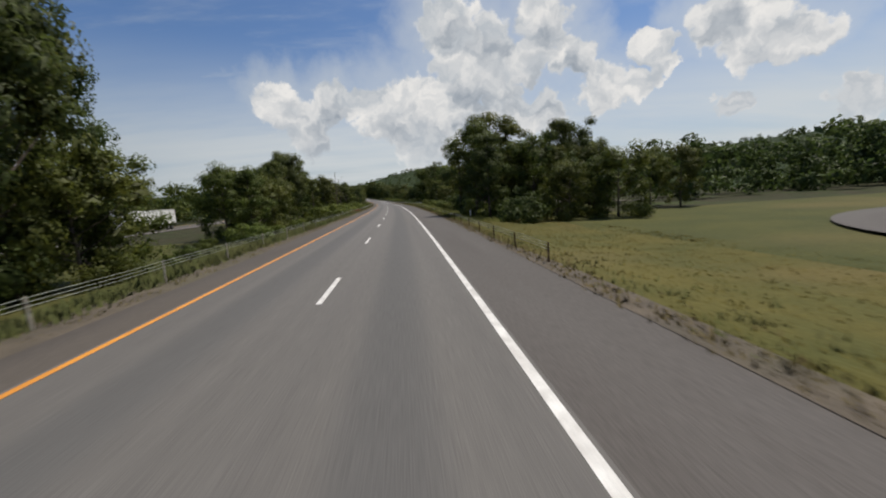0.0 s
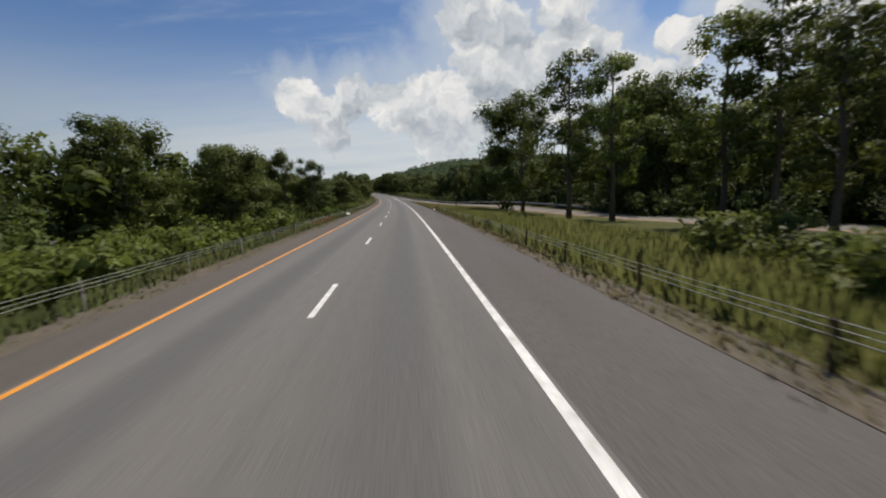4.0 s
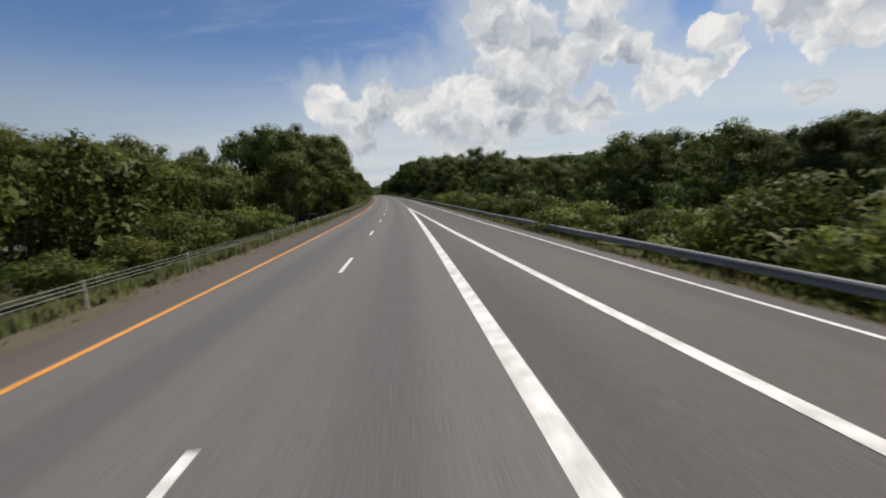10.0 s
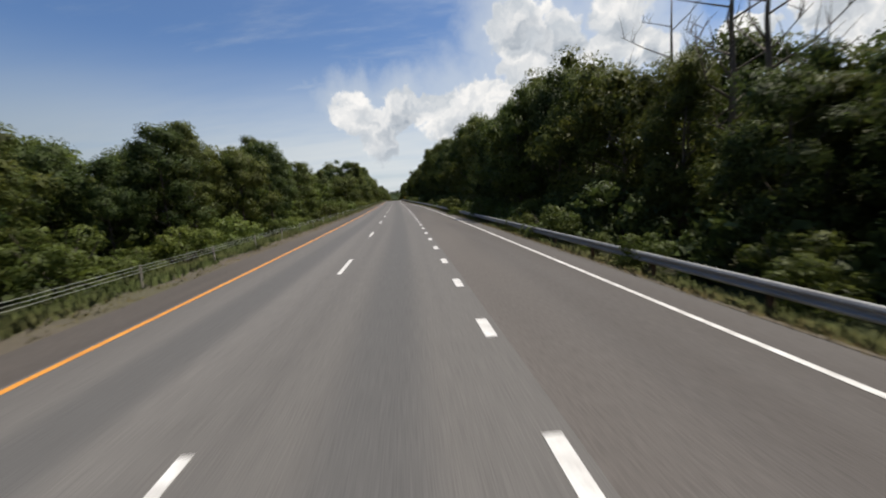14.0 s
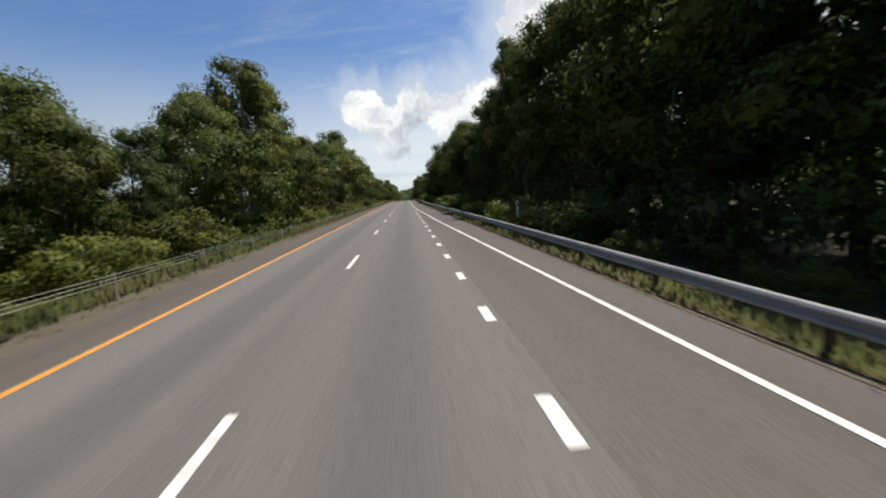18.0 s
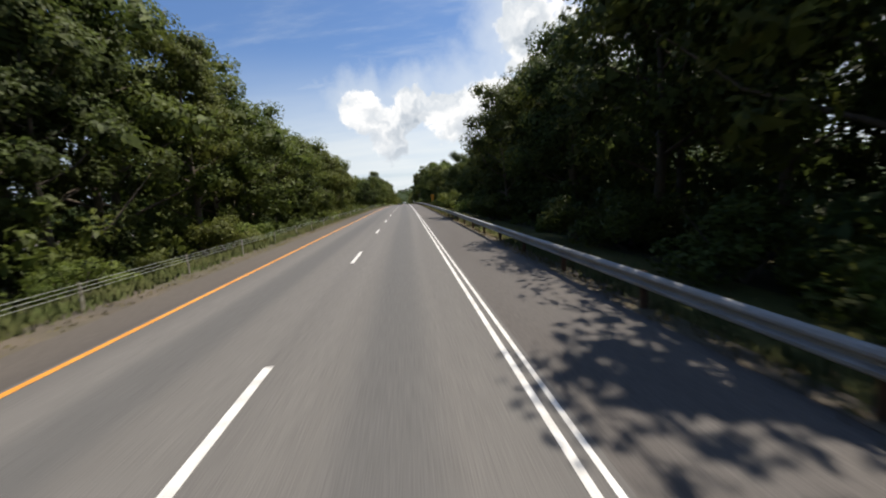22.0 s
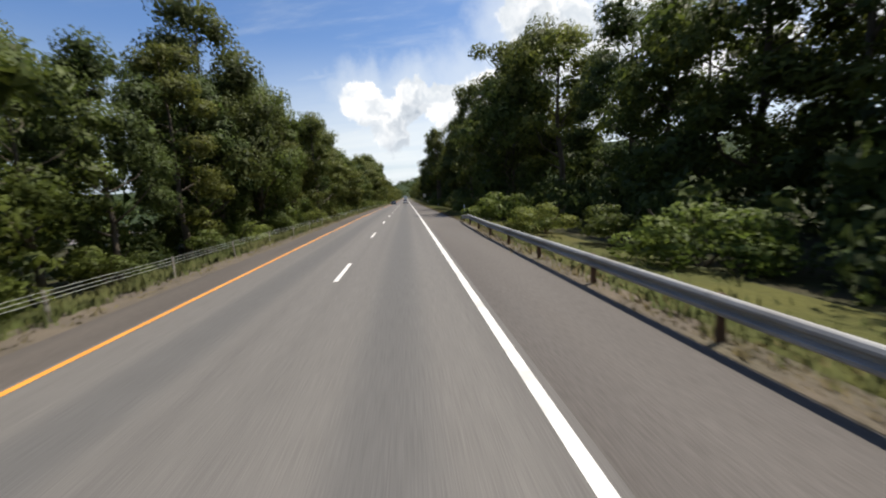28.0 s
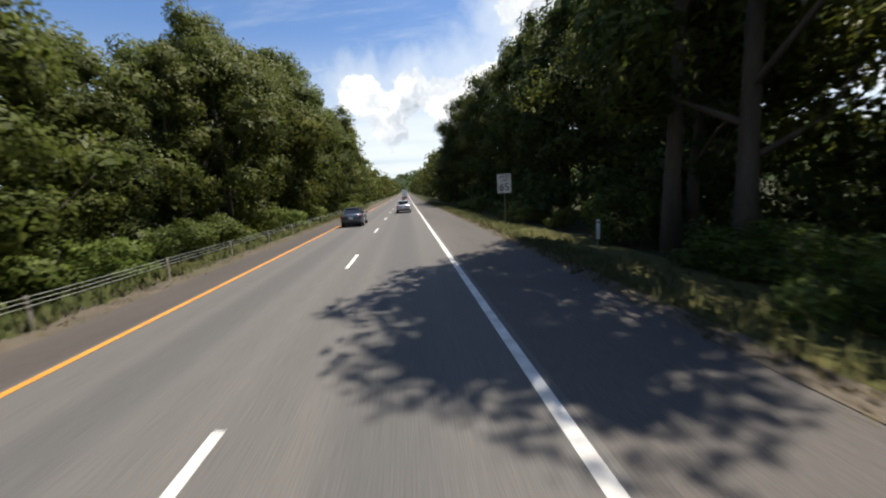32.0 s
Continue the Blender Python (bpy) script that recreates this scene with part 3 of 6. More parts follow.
def trunk_mesh(rng, height, radius, limbs, spread, lean=0.04, bare=0, limb_from=0.25, name="trunk"):
    bm = bmesh.new()
    k = 7
    path = [Vector((0, 0, -0.4))]
    x = y = 0.0
    for i in range(1, k + 1):
        x += rng.normal() * lean * height / k
        y += rng.normal() * lean * height / k
        path.append(Vector((x, y, height * 0.9 * i / k)))
    add_tube(bm, path, [radius * 1.35] + [radius * (1 - 0.88 * i / k) for i in range(1, k + 1)], 8)
    tips = [path[-1].copy()]
    for j in range(limbs):
        f = limb_from + (0.92 - limb_from) * (j + rng.random()) / limbs
        i = min(int(f * k), k - 1)
        base = path[i].lerp(path[i + 1], f * k - i)
        a = j * 2.4 + rng.random()
        reach = spread * (0.55 + 0.5 * rng.random()) * (1.15 - 0.7 * f)
        p1 = base + Vector((math.cos(a) * reach * 0.5, math.sin(a) * reach * 0.5, reach * 0.28))
        p2 = base + Vector((math.cos(a + 0.25) * reach, math.sin(a + 0.25) * reach, reach * (0.5 + 0.5 * rng.random())))
        r = radius * (1 - 0.8 * f) * 0.5
        add_tube(bm, [base, p1, p2], [r, r * 0.6, r * 0.18], 5, False)
        tips.append(p2)
        for b in range(bare):
            q = p1.lerp(p2, 0.2 + 0.7 * rng.random())
            o = Vector((rng.normal(), rng.normal(), 0.9 + rng.random())).normalized() * reach * (0.25 + 0.3 * rng.random())
            add_tube(bm, [q, q + o * 0.5 + Vector((0, 0, 0.05)), q + o], [r * 0.4, r * 0.25, r * 0.06], 4, False)
    me = bpy.data.meshes.new(name)
    bm.to_mesh(me)
    bm.free()
    me.materials.append(BARK)
    me.shade_smooth()
    return me, tips


def make_tree(seed, height, spread, leaves, size, shape, mat, low=0.18, clumps=46):
    """Trunk and crown meshes of one tree. shape: round, tall, airy or shaggy."""
    rng = np.random.default_rng(seed)
    trunk, tips = trunk_mesh(rng, height, 0.0125 * height + 0.04, 14, spread, limb_from=max(0.15, low))
    cs, rs = [], []
    for t in tips:
        cs.append((t.x, t.y, t.z))
        rs.append(spread * (0.2 + 0.12 * rng.random()))
    while len(cs) < clumps:
        f = low + (1 - low) * rng.random()
        if shape == "round":
            wide = math.sin(math.pi * min(1, (f - low) / (1 - low) * 0.86 + 0.14)) ** 0.6
        elif shape == "tall":
            wide = 0.35 + 0.65 * math.sin(math.pi * ((f - low) / (1 - low) * 0.8 + 0.12))
            wide *= 1.0 if f < 0.8 else 0.8
        elif shape == "airy":
            wide = 0.75 * math.sin(math.pi * ((f - low) / (1 - low) * 0.75 + 0.2)) + 0.2 * rng.random()
        else:
            wide = 1.05 - 0.75 * f + 0.25 * rng.random()
        a, r = rng.random() * 2 * math.pi, spread * wide * (0.35 + 0.6 * rng.random() ** 0.5) * 0.85
        cs.append((math.cos(a) * r, math.sin(a) * r, f * height * 0.95))
        rs.append(spread * (0.13 + 0.2 * rng.random()) * (0.75 if shape == "airy" else 1.0))
    v, q, w = leaf_cloud(rng, cs, rs, leaves, size)
    v2, q2, w2 = leaf_cloud(rng, cs, np.array(rs) * 0.66, (7 if shape == "airy" else 26) * len(cs), spread * 0.15, inner=0.8)
    v, q, w = np.concatenate([v, v2]), np.concatenate([q, q2 + len(v)]), np.concatenate([w, w2])
    v[:, 2] = np.maximum(v[:, 2], 0.05)
    out = v * np.array([1, 1, 0.6]) - np.array([0, 0, height * 0.3])
    w = w + 0.45 * out / np.linalg.norm(out, axis=1)[:, None]
    return trunk, quads_mesh("crown", v, q, mat, w / np.linalg.norm(w, axis=1)[:, None])


def make_bush(seed, height, spread, leaves, size, mat):
    rng = np.random.default_rng(seed)
    bm = bmesh.new()
    for j in range(7):
        a = j * 0.9 + rng.random()
        tip = Vector((math.cos(a) * spread * 0.5, math.sin(a) * spread * 0.5, height * (0.5 + 0.3 * rng.random())))
        add_tube(bm, [(0, 0, -0.15), tip * 0.5, tip], [0.035, 0.025, 0.008], 5, False)
    stems = bpy.data.meshes.new("stem")
    bm.to_mesh(stems)
    bm.free()
    stems.materials.append(BARK)
    cs, rs = [], []
    for j in range(20):
        a, r = rng.random() * 6.28, spread * rng.random() ** 0.6 * 0.72
        top = height * (1 - 0.55 * (r / spread) ** 1.5)
        cs.append((math.cos(a) * r, math.sin(a) * r, top * (0.25 + 0.6 * rng.random())))
        rs.append(min(spread, height) * (0.18 + 0.16 * rng.random()))
    v, q, w = leaf_cloud(rng, cs, rs, leaves, size)
    v[:, 2] = np.maximum(v[:, 2], 0.02)
    return stems, quads_mesh("foliage", v, q, mat, w)


KINDS = {}
for key, kind, specs in (
    ("oak", "round", [(13, 4.6, 12000, 0.235, LEAF), (12, 5.0, 12000, 0.235, LEAF), (14, 4.3, 12000, 0.235, LEAF_DARK)]),
    ("ash", "tall", [(16, 3.9, 12000, 0.235, LEAF), (17, 3.6, 12000, 0.235, LEAF), (15, 4.2, 12000, 0.235, LEAF_DARK)]),
    ("poplar", "airy", [(15, 3.0, 5200, 0.27, LEAF), (14, 3.3, 5200, 0.27, LEAF_PALE)]),
    ("thicket", "shaggy", [(8, 3.6, 8500, 0.21, LEAF), (7, 3.8, 8500, 0.21, LEAF), (9, 3.2, 8500, 0.21, LEAF_DARK)]),
):
    KINDS[key] = []
    for j, (h, sp, lv, sz, mt) in enumerate(specs):
        low = {"oak": 0.07, "ash": 0.09, "poplar": 0.24, "thicket": 0.03}[key]
        KINDS[key].append((make_tree(11 + 7 * j + 31 * len(KINDS), h, sp, lv, sz, kind, mt, low), h))
KINDS["bush"] = [(make_bush(201, 2.4, 2.1, 3600, 0.16, LEAF), 2.4), (make_bush(202, 2.0, 2.4, 3600, 0.16, LEAF_PALE), 2.0), (make_bush(203, 2.8, 1.9, 3600, 0.16, LEAF), 2.8)]

TREE_WORDS = {
    "oak": ("broadleaf_tree", "broad green leafy tree with a rounded dense crown", "tree"),
    "ash": ("tall_tree", "tall green leafy tree with a high full crown", "tree"),
    "poplar": ("slender_tree", "slender airy tree with loose green foliage", "tree"),
    "thicket": ("small_tree", "low bushy tree with leaves down to the ground", "tree"),
    "bush": ("bush", "leafy green roadside bush", "bush"),
}
tree_count = {"made": 0}


def plant(key, s, n, height, which=None, wide=1.0):
    rng = random.Random(int(s * 7.3) * 131 + int(n * 11.7) * 17 + len(key))
    kinds = KINDS[key]
    (trunk, crown), h = kinds[rng.randrange(len(kinds)) if which is None else which]
    k = height / h
    name, label, category = TREE_WORDS[key]
    p = spot(s, n, float(fall(s, n)))
    ob = thing(name, pose(p.x, p.y, p.z, 0, 0, rng.uniform(0, 360)) @ Matrix.Diagonal((k * wide, k * wide, k, 1)), label, category,
               "bushes along the road" if key == "bush" else "trees along the road")
    part("stem" if key == "bush" else "trunk", trunk, None, ob)
    part("foliage" if key == "bush" else "crown", crown, None, ob)
    tree_count["made"] += 1
    return ob


# trees along the drive: kind, metres along, metres to the right, height, shape, breadth
plant("ash", 8.0, -17.0, 18.2, 2, 1.00)
plant("oak", 12.0, -19.0, 19.7, 2, 0.76)
plant("oak", 15.0, -15.5, 16.5, 2, 0.88)
plant("oak", 19.0, -17.5, 16.1, 0, 0.75)
plant("thicket", 34.0, 19.8, 6.0, None, 1.03)
plant("thicket", 35.0, 15.5, 5.0, 1, 1.00)
plant("oak", 37.8, -30.1, 18.6, None, 0.92)
plant("thicket", 38.1, 19.6, 5.8, None, 1.07)
plant("ash", 39.5, 9.0, 9.0, 2, 1.00)
plant("oak", 41.7, 32.0, 7.0, None, 1.02)
plant("ash", 42.4, 17.5, 7.7, None, 1.01)
plant("oak", 42.9, 18.3, 7.0, None, 1.04)
plant("oak", 43.0, 15.0, 9.1, 1, 1.00)
plant("thicket", 43.5, -18.5, 7.3, 0, 1.00)
plant("oak", 45.1, 22.7, 8.2, None, 0.92)
plant("oak", 45.4, -16.6, 7.8, None, 0.95)
plant("thicket", 46.0, 10.0, 7.8, 2, 1.00)
plant("oak", 46.5, 31.6, 7.4, None, 0.98)
plant("thicket", 46.5, 15.5, 7.8, None, 1.09)
plant("oak", 46.5, 23.4, 8.8, None, 0.98)
plant("oak", 46.9, 22.6, 8.1, None, 1.01)
plant("oak", 46.9, 22.7, 8.1, None, 1.06)
plant("oak", 47.0, 23.3, 8.8, None, 1.08)
plant("oak", 47.0, -19.0, 7.9, 0, 1.00)
plant("ash", 48.0, 20.0, 11.7, 2, 1.00)
plant("oak", 49.4, 22.6, 11.6, None, 1.04)
plant("oak", 49.5, -20.2, 8.1, None, 1.05)
plant("oak", 44.5, 8.7, 10.8, 0, 1.00)
plant("thicket", 51.2, 14.7, 7.8, None, 1.12)
plant("thicket", 52.0, -18.0, 6.8, 1, 1.00)
plant("oak", 56.0, -20.0, 7.7, 1, 1.00)
plant("thicket", 56.5, 19.0, 7.8, None, 1.07)
plant("poplar", 58.1, 16.7, 14.9, None, 1.44)
plant("poplar", 59.7, 14.9, 12.0, None, 1.36)
plant("poplar", 60.0, 14.5, 15.9, None, 1.55)
plant("thicket", 60.0, -18.4, 6.9, None, 0.95)
plant("poplar", 62.8, -18.4, 10.7, None, 0.95)
plant("oak", 63.4, -22.9, 8.6, None, 0.91)
plant("thicket", 65.2, 18.5, 7.8, None, 0.96)
plant("poplar", 65.4, 10.3, 12.6, 0, 1.35)
plant("oak", 65.9, -17.6, 11.5, None, 0.97)
plant("poplar", 66.0, 14.0, 11.9, None, 1.55)
plant("thicket", 66.0, -24.3, 8.3, None, 0.92)
plant("oak", 69.6, -23.2, 8.2, None, 1.00)
plant("thicket", 71.1, 19.5, 7.8, None, 1.02)
plant("thicket", 73.6, -18.3, 7.3, None, 1.14)
plant("thicket", 74.0, 13.5, 6.0, 0, 1.00)
plant("ash", 76.0, 28.2, 11.6, None, 1.00)
plant("thicket", 76.1, 14.8, 6.3, None, 1.05)
plant("thicket", 77.5, -22.0, 7.8, None, 1.01)
plant("oak", 78.5, -56.5, 11.8, None, 1.02)
plant("ash", 78.8, 29.0, 12.0, None, 1.00)
plant("thicket", 80.3, -22.5, 7.5, None, 1.09)
plant("poplar", 81.0, -22.0, 7.9, 1, 1.00)
plant("oak", 82.0, -24.8, 9.4, None, 0.97)
plant("oak", 83.7, 28.7, 12.5, None, 1.00)
plant("poplar", 85.0, -20.0, 13.3, 0, 1.00)
plant("ash", 86.7, -17.9, 9.0, None, 1.05)
plant("ash", 88.8, 29.7, 13.2, None, 1.00)
plant("oak", 90.1, -24.5, 13.9, None, 1.00)
plant("ash", 90.8, -24.2, 15.3, None, 1.07)
plant("oak", 92.0, -29.9, 9.7, None, 0.84)
plant("ash", 92.9, 26.2, 9.7, None, 0.93)
plant("oak", 95.6, -28.4, 13.1, None, 0.75)
plant("thicket", 97.0, 12.5, 4.8, 1, 1.00)
plant("ash", 97.5, 28.2, 10.1, None, 1.04)
plant("oak", 97.8, 24.2, 9.9, None, 0.93)
plant("ash", 98.6, -26.9, 14.6, None, 0.99)
plant("thicket", 99.9, -30.2, 7.8, None, 1.04)
plant("thicket", 101.4, 31.9, 7.8, None, 0.99)
plant("oak", 102.0, 22.0, 7.2, 0, 1.00)
plant("oak", 102.5, 24.3, 8.5, None, 1.00)
plant("oak", 105.2, -31.4, 14.6, None, 1.02)
plant("ash", 105.6, 30.6, 9.7, None, 1.00)
plant("oak", 105.7, -32.8, 14.0, None, 0.75)
plant("thicket", 107.0, 11.5, 7.0, 0, 1.00)
plant("ash", 108.0, 27.0, 6.5, 0, 1.00)
plant("oak", 109.0, 18.5, 8.9, 1, 1.00)
plant("ash", 109.1, 39.2, 13.2, None, 0.96)
plant("thicket", 110.6, -28.1, 7.8, None, 1.09)
plant("oak", 110.7, 26.0, 6.9, None, 1.00)
plant("ash", 110.9, 39.3, 13.2, None, 0.95)
plant("thicket", 113.0, -31.6, 8.7, None, 0.90)
plant("oak", 114.0, 25.0, 11.4, 2, 1.00)
plant("thicket", 114.6, 30.8, 6.4, None, 1.02)
plant("oak", 117.7, -31.4, 9.1, None, 0.93)
plant("ash", 118.0, 38.4, 9.2, None, 0.98)
plant("oak", 119.0, -20.5, 11.4, 0, 1.00)
plant("thicket", 119.0, -26.5, 7.9, None, 1.01)
plant("thicket", 119.4, 28.0, 8.2, None, 1.14)
plant("ash", 123.3, 32.6, 14.7, None, 0.99)
plant("oak", 123.7, -31.8, 9.9, None, 0.92)
plant("poplar", 124.0, 16.0, 10.4, 0, 1.00)
plant("oak", 125.8, -36.7, 10.4, None, 0.97)
plant("thicket", 127.2, -31.0, 8.3, None, 0.98)
plant("oak", 128.0, -21.0, 10.8, 1, 1.00)
plant("thicket", 128.5, 37.6, 10.5, None, 0.92)
plant("thicket", 131.3, -28.9, 9.4, None, 1.15)
plant("ash", 131.5, 36.5, 18.1, None, 0.90)
plant("poplar", 133.2, 23.0, 15.6, None, 1.04)
plant("oak", 133.5, 38.4, 18.4, None, 1.07)
plant("oak", 134.5, -37.2, 12.1, None, 0.94)
plant("poplar", 135.0, 21.0, 14.7, 1, 1.00)
plant("thicket", 136.7, 36.9, 10.1, None, 1.11)
plant("oak", 137.1, -29.8, 14.0, None, 1.01)
plant("oak", 140.4, 35.7, 14.8, None, 0.94)
plant("oak", 141.2, -34.8, 13.8, None, 1.11)
plant("thicket", 145.5, 33.0, 11.0, None, 1.07)
plant("poplar", 146.0, 19.5, 16.0, 1, 1.00)
plant("oak", 146.8, -23.6, 11.6, None, 0.99)
plant("thicket", 147.3, -26.4, 9.2, None, 0.91)
plant("poplar", 150.0, 17.0, 17.4, 0, 1.00)
plant("thicket", 151.0, 37.3, 12.1, None, 1.05)
plant("oak", 152.0, -17.0, 9.6, None, 1.14)
plant("thicket", 155.3, 31.7, 11.2, None, 0.94)
plant("thicket", 155.9, -17.6, 7.8, None, 1.04)
plant("oak", 159.8, 33.5, 18.0, None, 0.87)
plant("oak", 160.8, -21.1, 10.9, None, 0.81)
plant("oak", 161.4, 15.7, 15.8, None, 1.00)
plant("thicket", 163.6, 38.7, 11.3, None, 1.13)
plant("thicket", 165.1, -23.5, 7.8, None, 1.00)
plant("oak", 167.5, 38.5, 17.1, None, 1.02)
plant("thicket", 170.7, -21.9, 7.8, None, 1.01)
plant("thicket", 170.8, 36.4, 11.5, None, 1.00)
plant("oak", 174.1, 37.5, 19.7, None, 0.75)
plant("thicket", 174.8, -23.8, 7.8, None, 1.08)
plant("oak", 177.8, 34.1, 17.5, None, 0.90)
plant("oak", 178.9, -14.7, 10.3, None, 0.95)
plant("oak", 179.1, -19.4, 12.1, None, 0.75)
plant("oak", 181.9, 31.9, 9.3, None, 1.13)
plant("oak", 184.1, -23.9, 12.0, None, 0.75)
plant("ash", 185.2, 32.7, 6.9, None, 1.10)
plant("oak", 185.9, 28.8, 6.3, None, 1.04)
plant("ash", 189.2, 36.2, 7.7, None, 0.98)
plant("thicket", 190.1, -17.5, 7.2, None, 1.05)
plant("oak", 193.3, -16.0, 7.3, None, 1.04)
plant("oak", 193.3, -22.5, 9.5, None, 0.93)
plant("ash", 193.4, 31.9, 6.7, None, 1.06)
plant("oak", 193.5, 36.5, 7.4, None, 0.94)
plant("oak", 194.1, -18.4, 8.4, None, 0.97)
plant("oak", 194.5, 28.9, 7.2, None, 0.95)
plant("oak", 197.6, 38.2, 8.1, None, 0.91)
plant("thicket", 198.9, -17.4, 7.3, None, 0.92)
plant("ash", 200.9, 31.3, 8.6, None, 0.97)
plant("oak", 202.3, 28.8, 7.7, None, 0.93)
plant("oak", 202.8, -18.2, 7.6, None, 1.13)
plant("oak", 202.8, 51.2, 8.2, None, 0.98)
plant("oak", 205.0, 26.2, 9.4, None, 0.99)
plant("oak", 205.6, 44.0, 8.6, None, 0.99)
plant("oak", 206.2, -36.8, 12.5, None, 0.92)
plant("ash", 208.7, 23.4, 6.5, None, 0.91)
plant("oak", 208.7, -23.6, 8.8, None, 0.91)
plant("oak", 213.0, 25.0, 6.2, 2, 1.00)
plant("thicket", 213.4, 26.7, 6.6, None, 1.01)
plant("oak", 213.4, -18.0, 7.7, None, 1.11)
plant("oak", 217.1, 24.5, 10.4, None, 1.01)
plant("oak", 217.4, -14.7, 8.8, None, 1.06)
plant("oak", 218.6, -14.6, 7.9, None, 1.06)
plant("oak", 218.7, -23.3, 8.2, None, 0.97)
plant("oak", 221.1, 25.8, 12.7, None, 0.93)
plant("ash", 224.0, 23.0, 12.3, 0, 1.00)
plant("oak", 224.6, -20.4, 9.6, None, 1.11)
plant("oak", 224.8, 27.3, 13.5, None, 0.96)
plant("oak", 229.0, 27.9, 12.9, None, 1.03)
plant("oak", 229.2, -28.1, 10.7, None, 0.97)
plant("oak", 229.5, 34.5, 16.3, None, 0.99)
plant("oak", 230.5, -17.2, 7.8, None, 1.01)
plant("thicket", 234.1, 24.2, 8.4, None, 1.13)
plant("thicket", 235.5, -19.1, 7.8, None, 0.94)
plant("oak", 237.3, 26.7, 12.5, None, 1.00)
plant("oak", 237.8, 43.7, 19.6, None, 0.92)
plant("oak", 238.5, -15.2, 7.1, None, 1.05)
plant("oak", 239.2, -20.0, 9.2, None, 0.98)
plant("ash", 241.2, 27.6, 13.9, None, 1.05)
plant("oak", 243.0, 22.0, 10.1, 0, 1.00)
plant("oak", 243.5, -22.2, 9.0, None, 0.97)
plant("oak", 246.0, -31.7, 12.0, None, 0.93)
plant("ash", 246.1, 23.5, 9.2, None, 1.13)
plant("ash", 250.1, 24.5, 10.3, None, 0.93)
plant("oak", 251.0, 41.1, 18.4, None, 1.07)
plant("oak", 252.0, 20.5, 10.7, 2, 1.00)
plant("oak", 252.2, -33.8, 12.2, None, 0.91)
plant("thicket", 253.3, 26.8, 9.7, None, 0.95)
plant("ash", 253.4, 21.7, 13.8, None, 0.95)
plant("oak", 254.3, 26.2, 11.6, None, 1.07)
plant("thicket", 257.4, -30.5, 8.4, None, 0.94)
plant("oak", 257.8, 41.1, 18.3, None, 1.01)
plant("ash", 257.8, 27.4, 12.7, None, 1.06)
plant("oak", 259.5, 19.5, 8.6, 2, 1.00)
plant("oak", 261.7, 18.7, 10.4, None, 0.93)
plant("ash", 262.2, 27.3, 15.1, None, 0.94)
plant("poplar", 263.5, -14.3, 10.3, 1, 1.00)
plant("oak", 264.7, -31.6, 10.9, None, 1.09)
plant("ash", 265.0, 18.5, 10.9, None, 0.93)
plant("oak", 265.8, 41.0, 16.4, None, 0.94)
plant("poplar", 266.0, 19.5, 11.3, 0, 1.00)
plant("oak", 266.0, 24.5, 9.1, 2, 1.00)
plant("ash", 266.3, 19.1, 11.7, None, 0.92)
plant("thicket", 270.0, 20.0, 6.9, 0, 1.00)
plant("oak", 270.8, -30.4, 11.8, None, 0.90)
plant("oak", 274.7, 20.1, 7.1, None, 0.96)
plant("thicket", 276.0, 19.0, 6.8, 2, 1.00)
plant("ash", 278.1, -25.0, 10.3, None, 0.96)
plant("thicket", 278.9, -24.5, 8.9, None, 1.09)
plant("thicket", 282.0, 18.0, 7.4, 1, 1.00)
plant("poplar", 285.0, -24.0, 9.3, 0, 1.00)
plant("oak", 285.0, 24.7, 8.0, None, 0.90)
plant("oak", 285.0, -22.2, 10.8, None, 1.04)
plant("oak", 286.7, -26.1, 9.3, None, 0.95)
plant("oak", 289.2, -35.3, 13.2, None, 1.00)
plant("oak", 289.3, 25.0, 9.2, None, 1.10)
plant("oak", 290.7, -21.7, 11.0, None, 1.07)
plant("oak", 293.1, 20.3, 6.4, None, 0.95)
plant("oak", 293.8, 19.6, 6.4, None, 0.98)
plant("oak", 294.2, -25.7, 12.4, None, 1.02)
plant("oak", 294.4, 24.2, 7.0, None, 0.97)
plant("thicket", 295.5, 32.0, 7.0, None, 1.12)
plant("oak", 298.2, 29.9, 7.7, None, 1.00)
plant("oak", 298.5, 19.9, 7.2, None, 1.08)
plant("thicket", 299.2, -32.6, 8.9, None, 0.99)
plant("oak", 299.5, 27.9, 7.3, None, 0.90)
plant("oak", 304.9, 29.5, 7.5, None, 0.91)
plant("oak", 305.2, 16.7, 7.4, None, 0.95)
plant("oak", 306.2, 19.5, 8.0, None, 1.01)
plant("oak", 307.1, -26.5, 9.8, None, 1.05)
plant("thicket", 311.7, 30.5, 8.0, None, 1.11)
plant("oak", 314.8, -34.6, 11.4, None, 1.00)
plant("thicket", 315.0, -31.5, 8.5, None, 0.98)
plant("thicket", 316.6, 25.9, 8.3, None, 1.08)
plant("oak", 317.5, 30.3, 9.4, None, 1.02)
plant("oak", 318.7, 17.2, 6.4, None, 0.94)
plant("oak", 319.7, -29.5, 10.4, None, 1.06)
plant("oak", 322.1, -35.1, 11.6, None, 1.07)
plant("thicket", 322.7, 29.4, 6.9, None, 1.11)
plant("oak", 322.9, 24.0, 6.9, None, 1.05)
plant("oak", 326.3, 30.4, 7.3, None, 1.05)
plant("oak", 326.3, -29.1, 11.2, None, 1.00)
plant("oak", 327.8, -31.9, 12.3, None, 1.12)
plant("oak", 328.1, 26.1, 7.8, None, 0.92)
plant("oak", 329.0, -13.4, 9.6, None, 1.00)
plant("thicket", 332.0, 28.2, 7.3, None, 1.00)
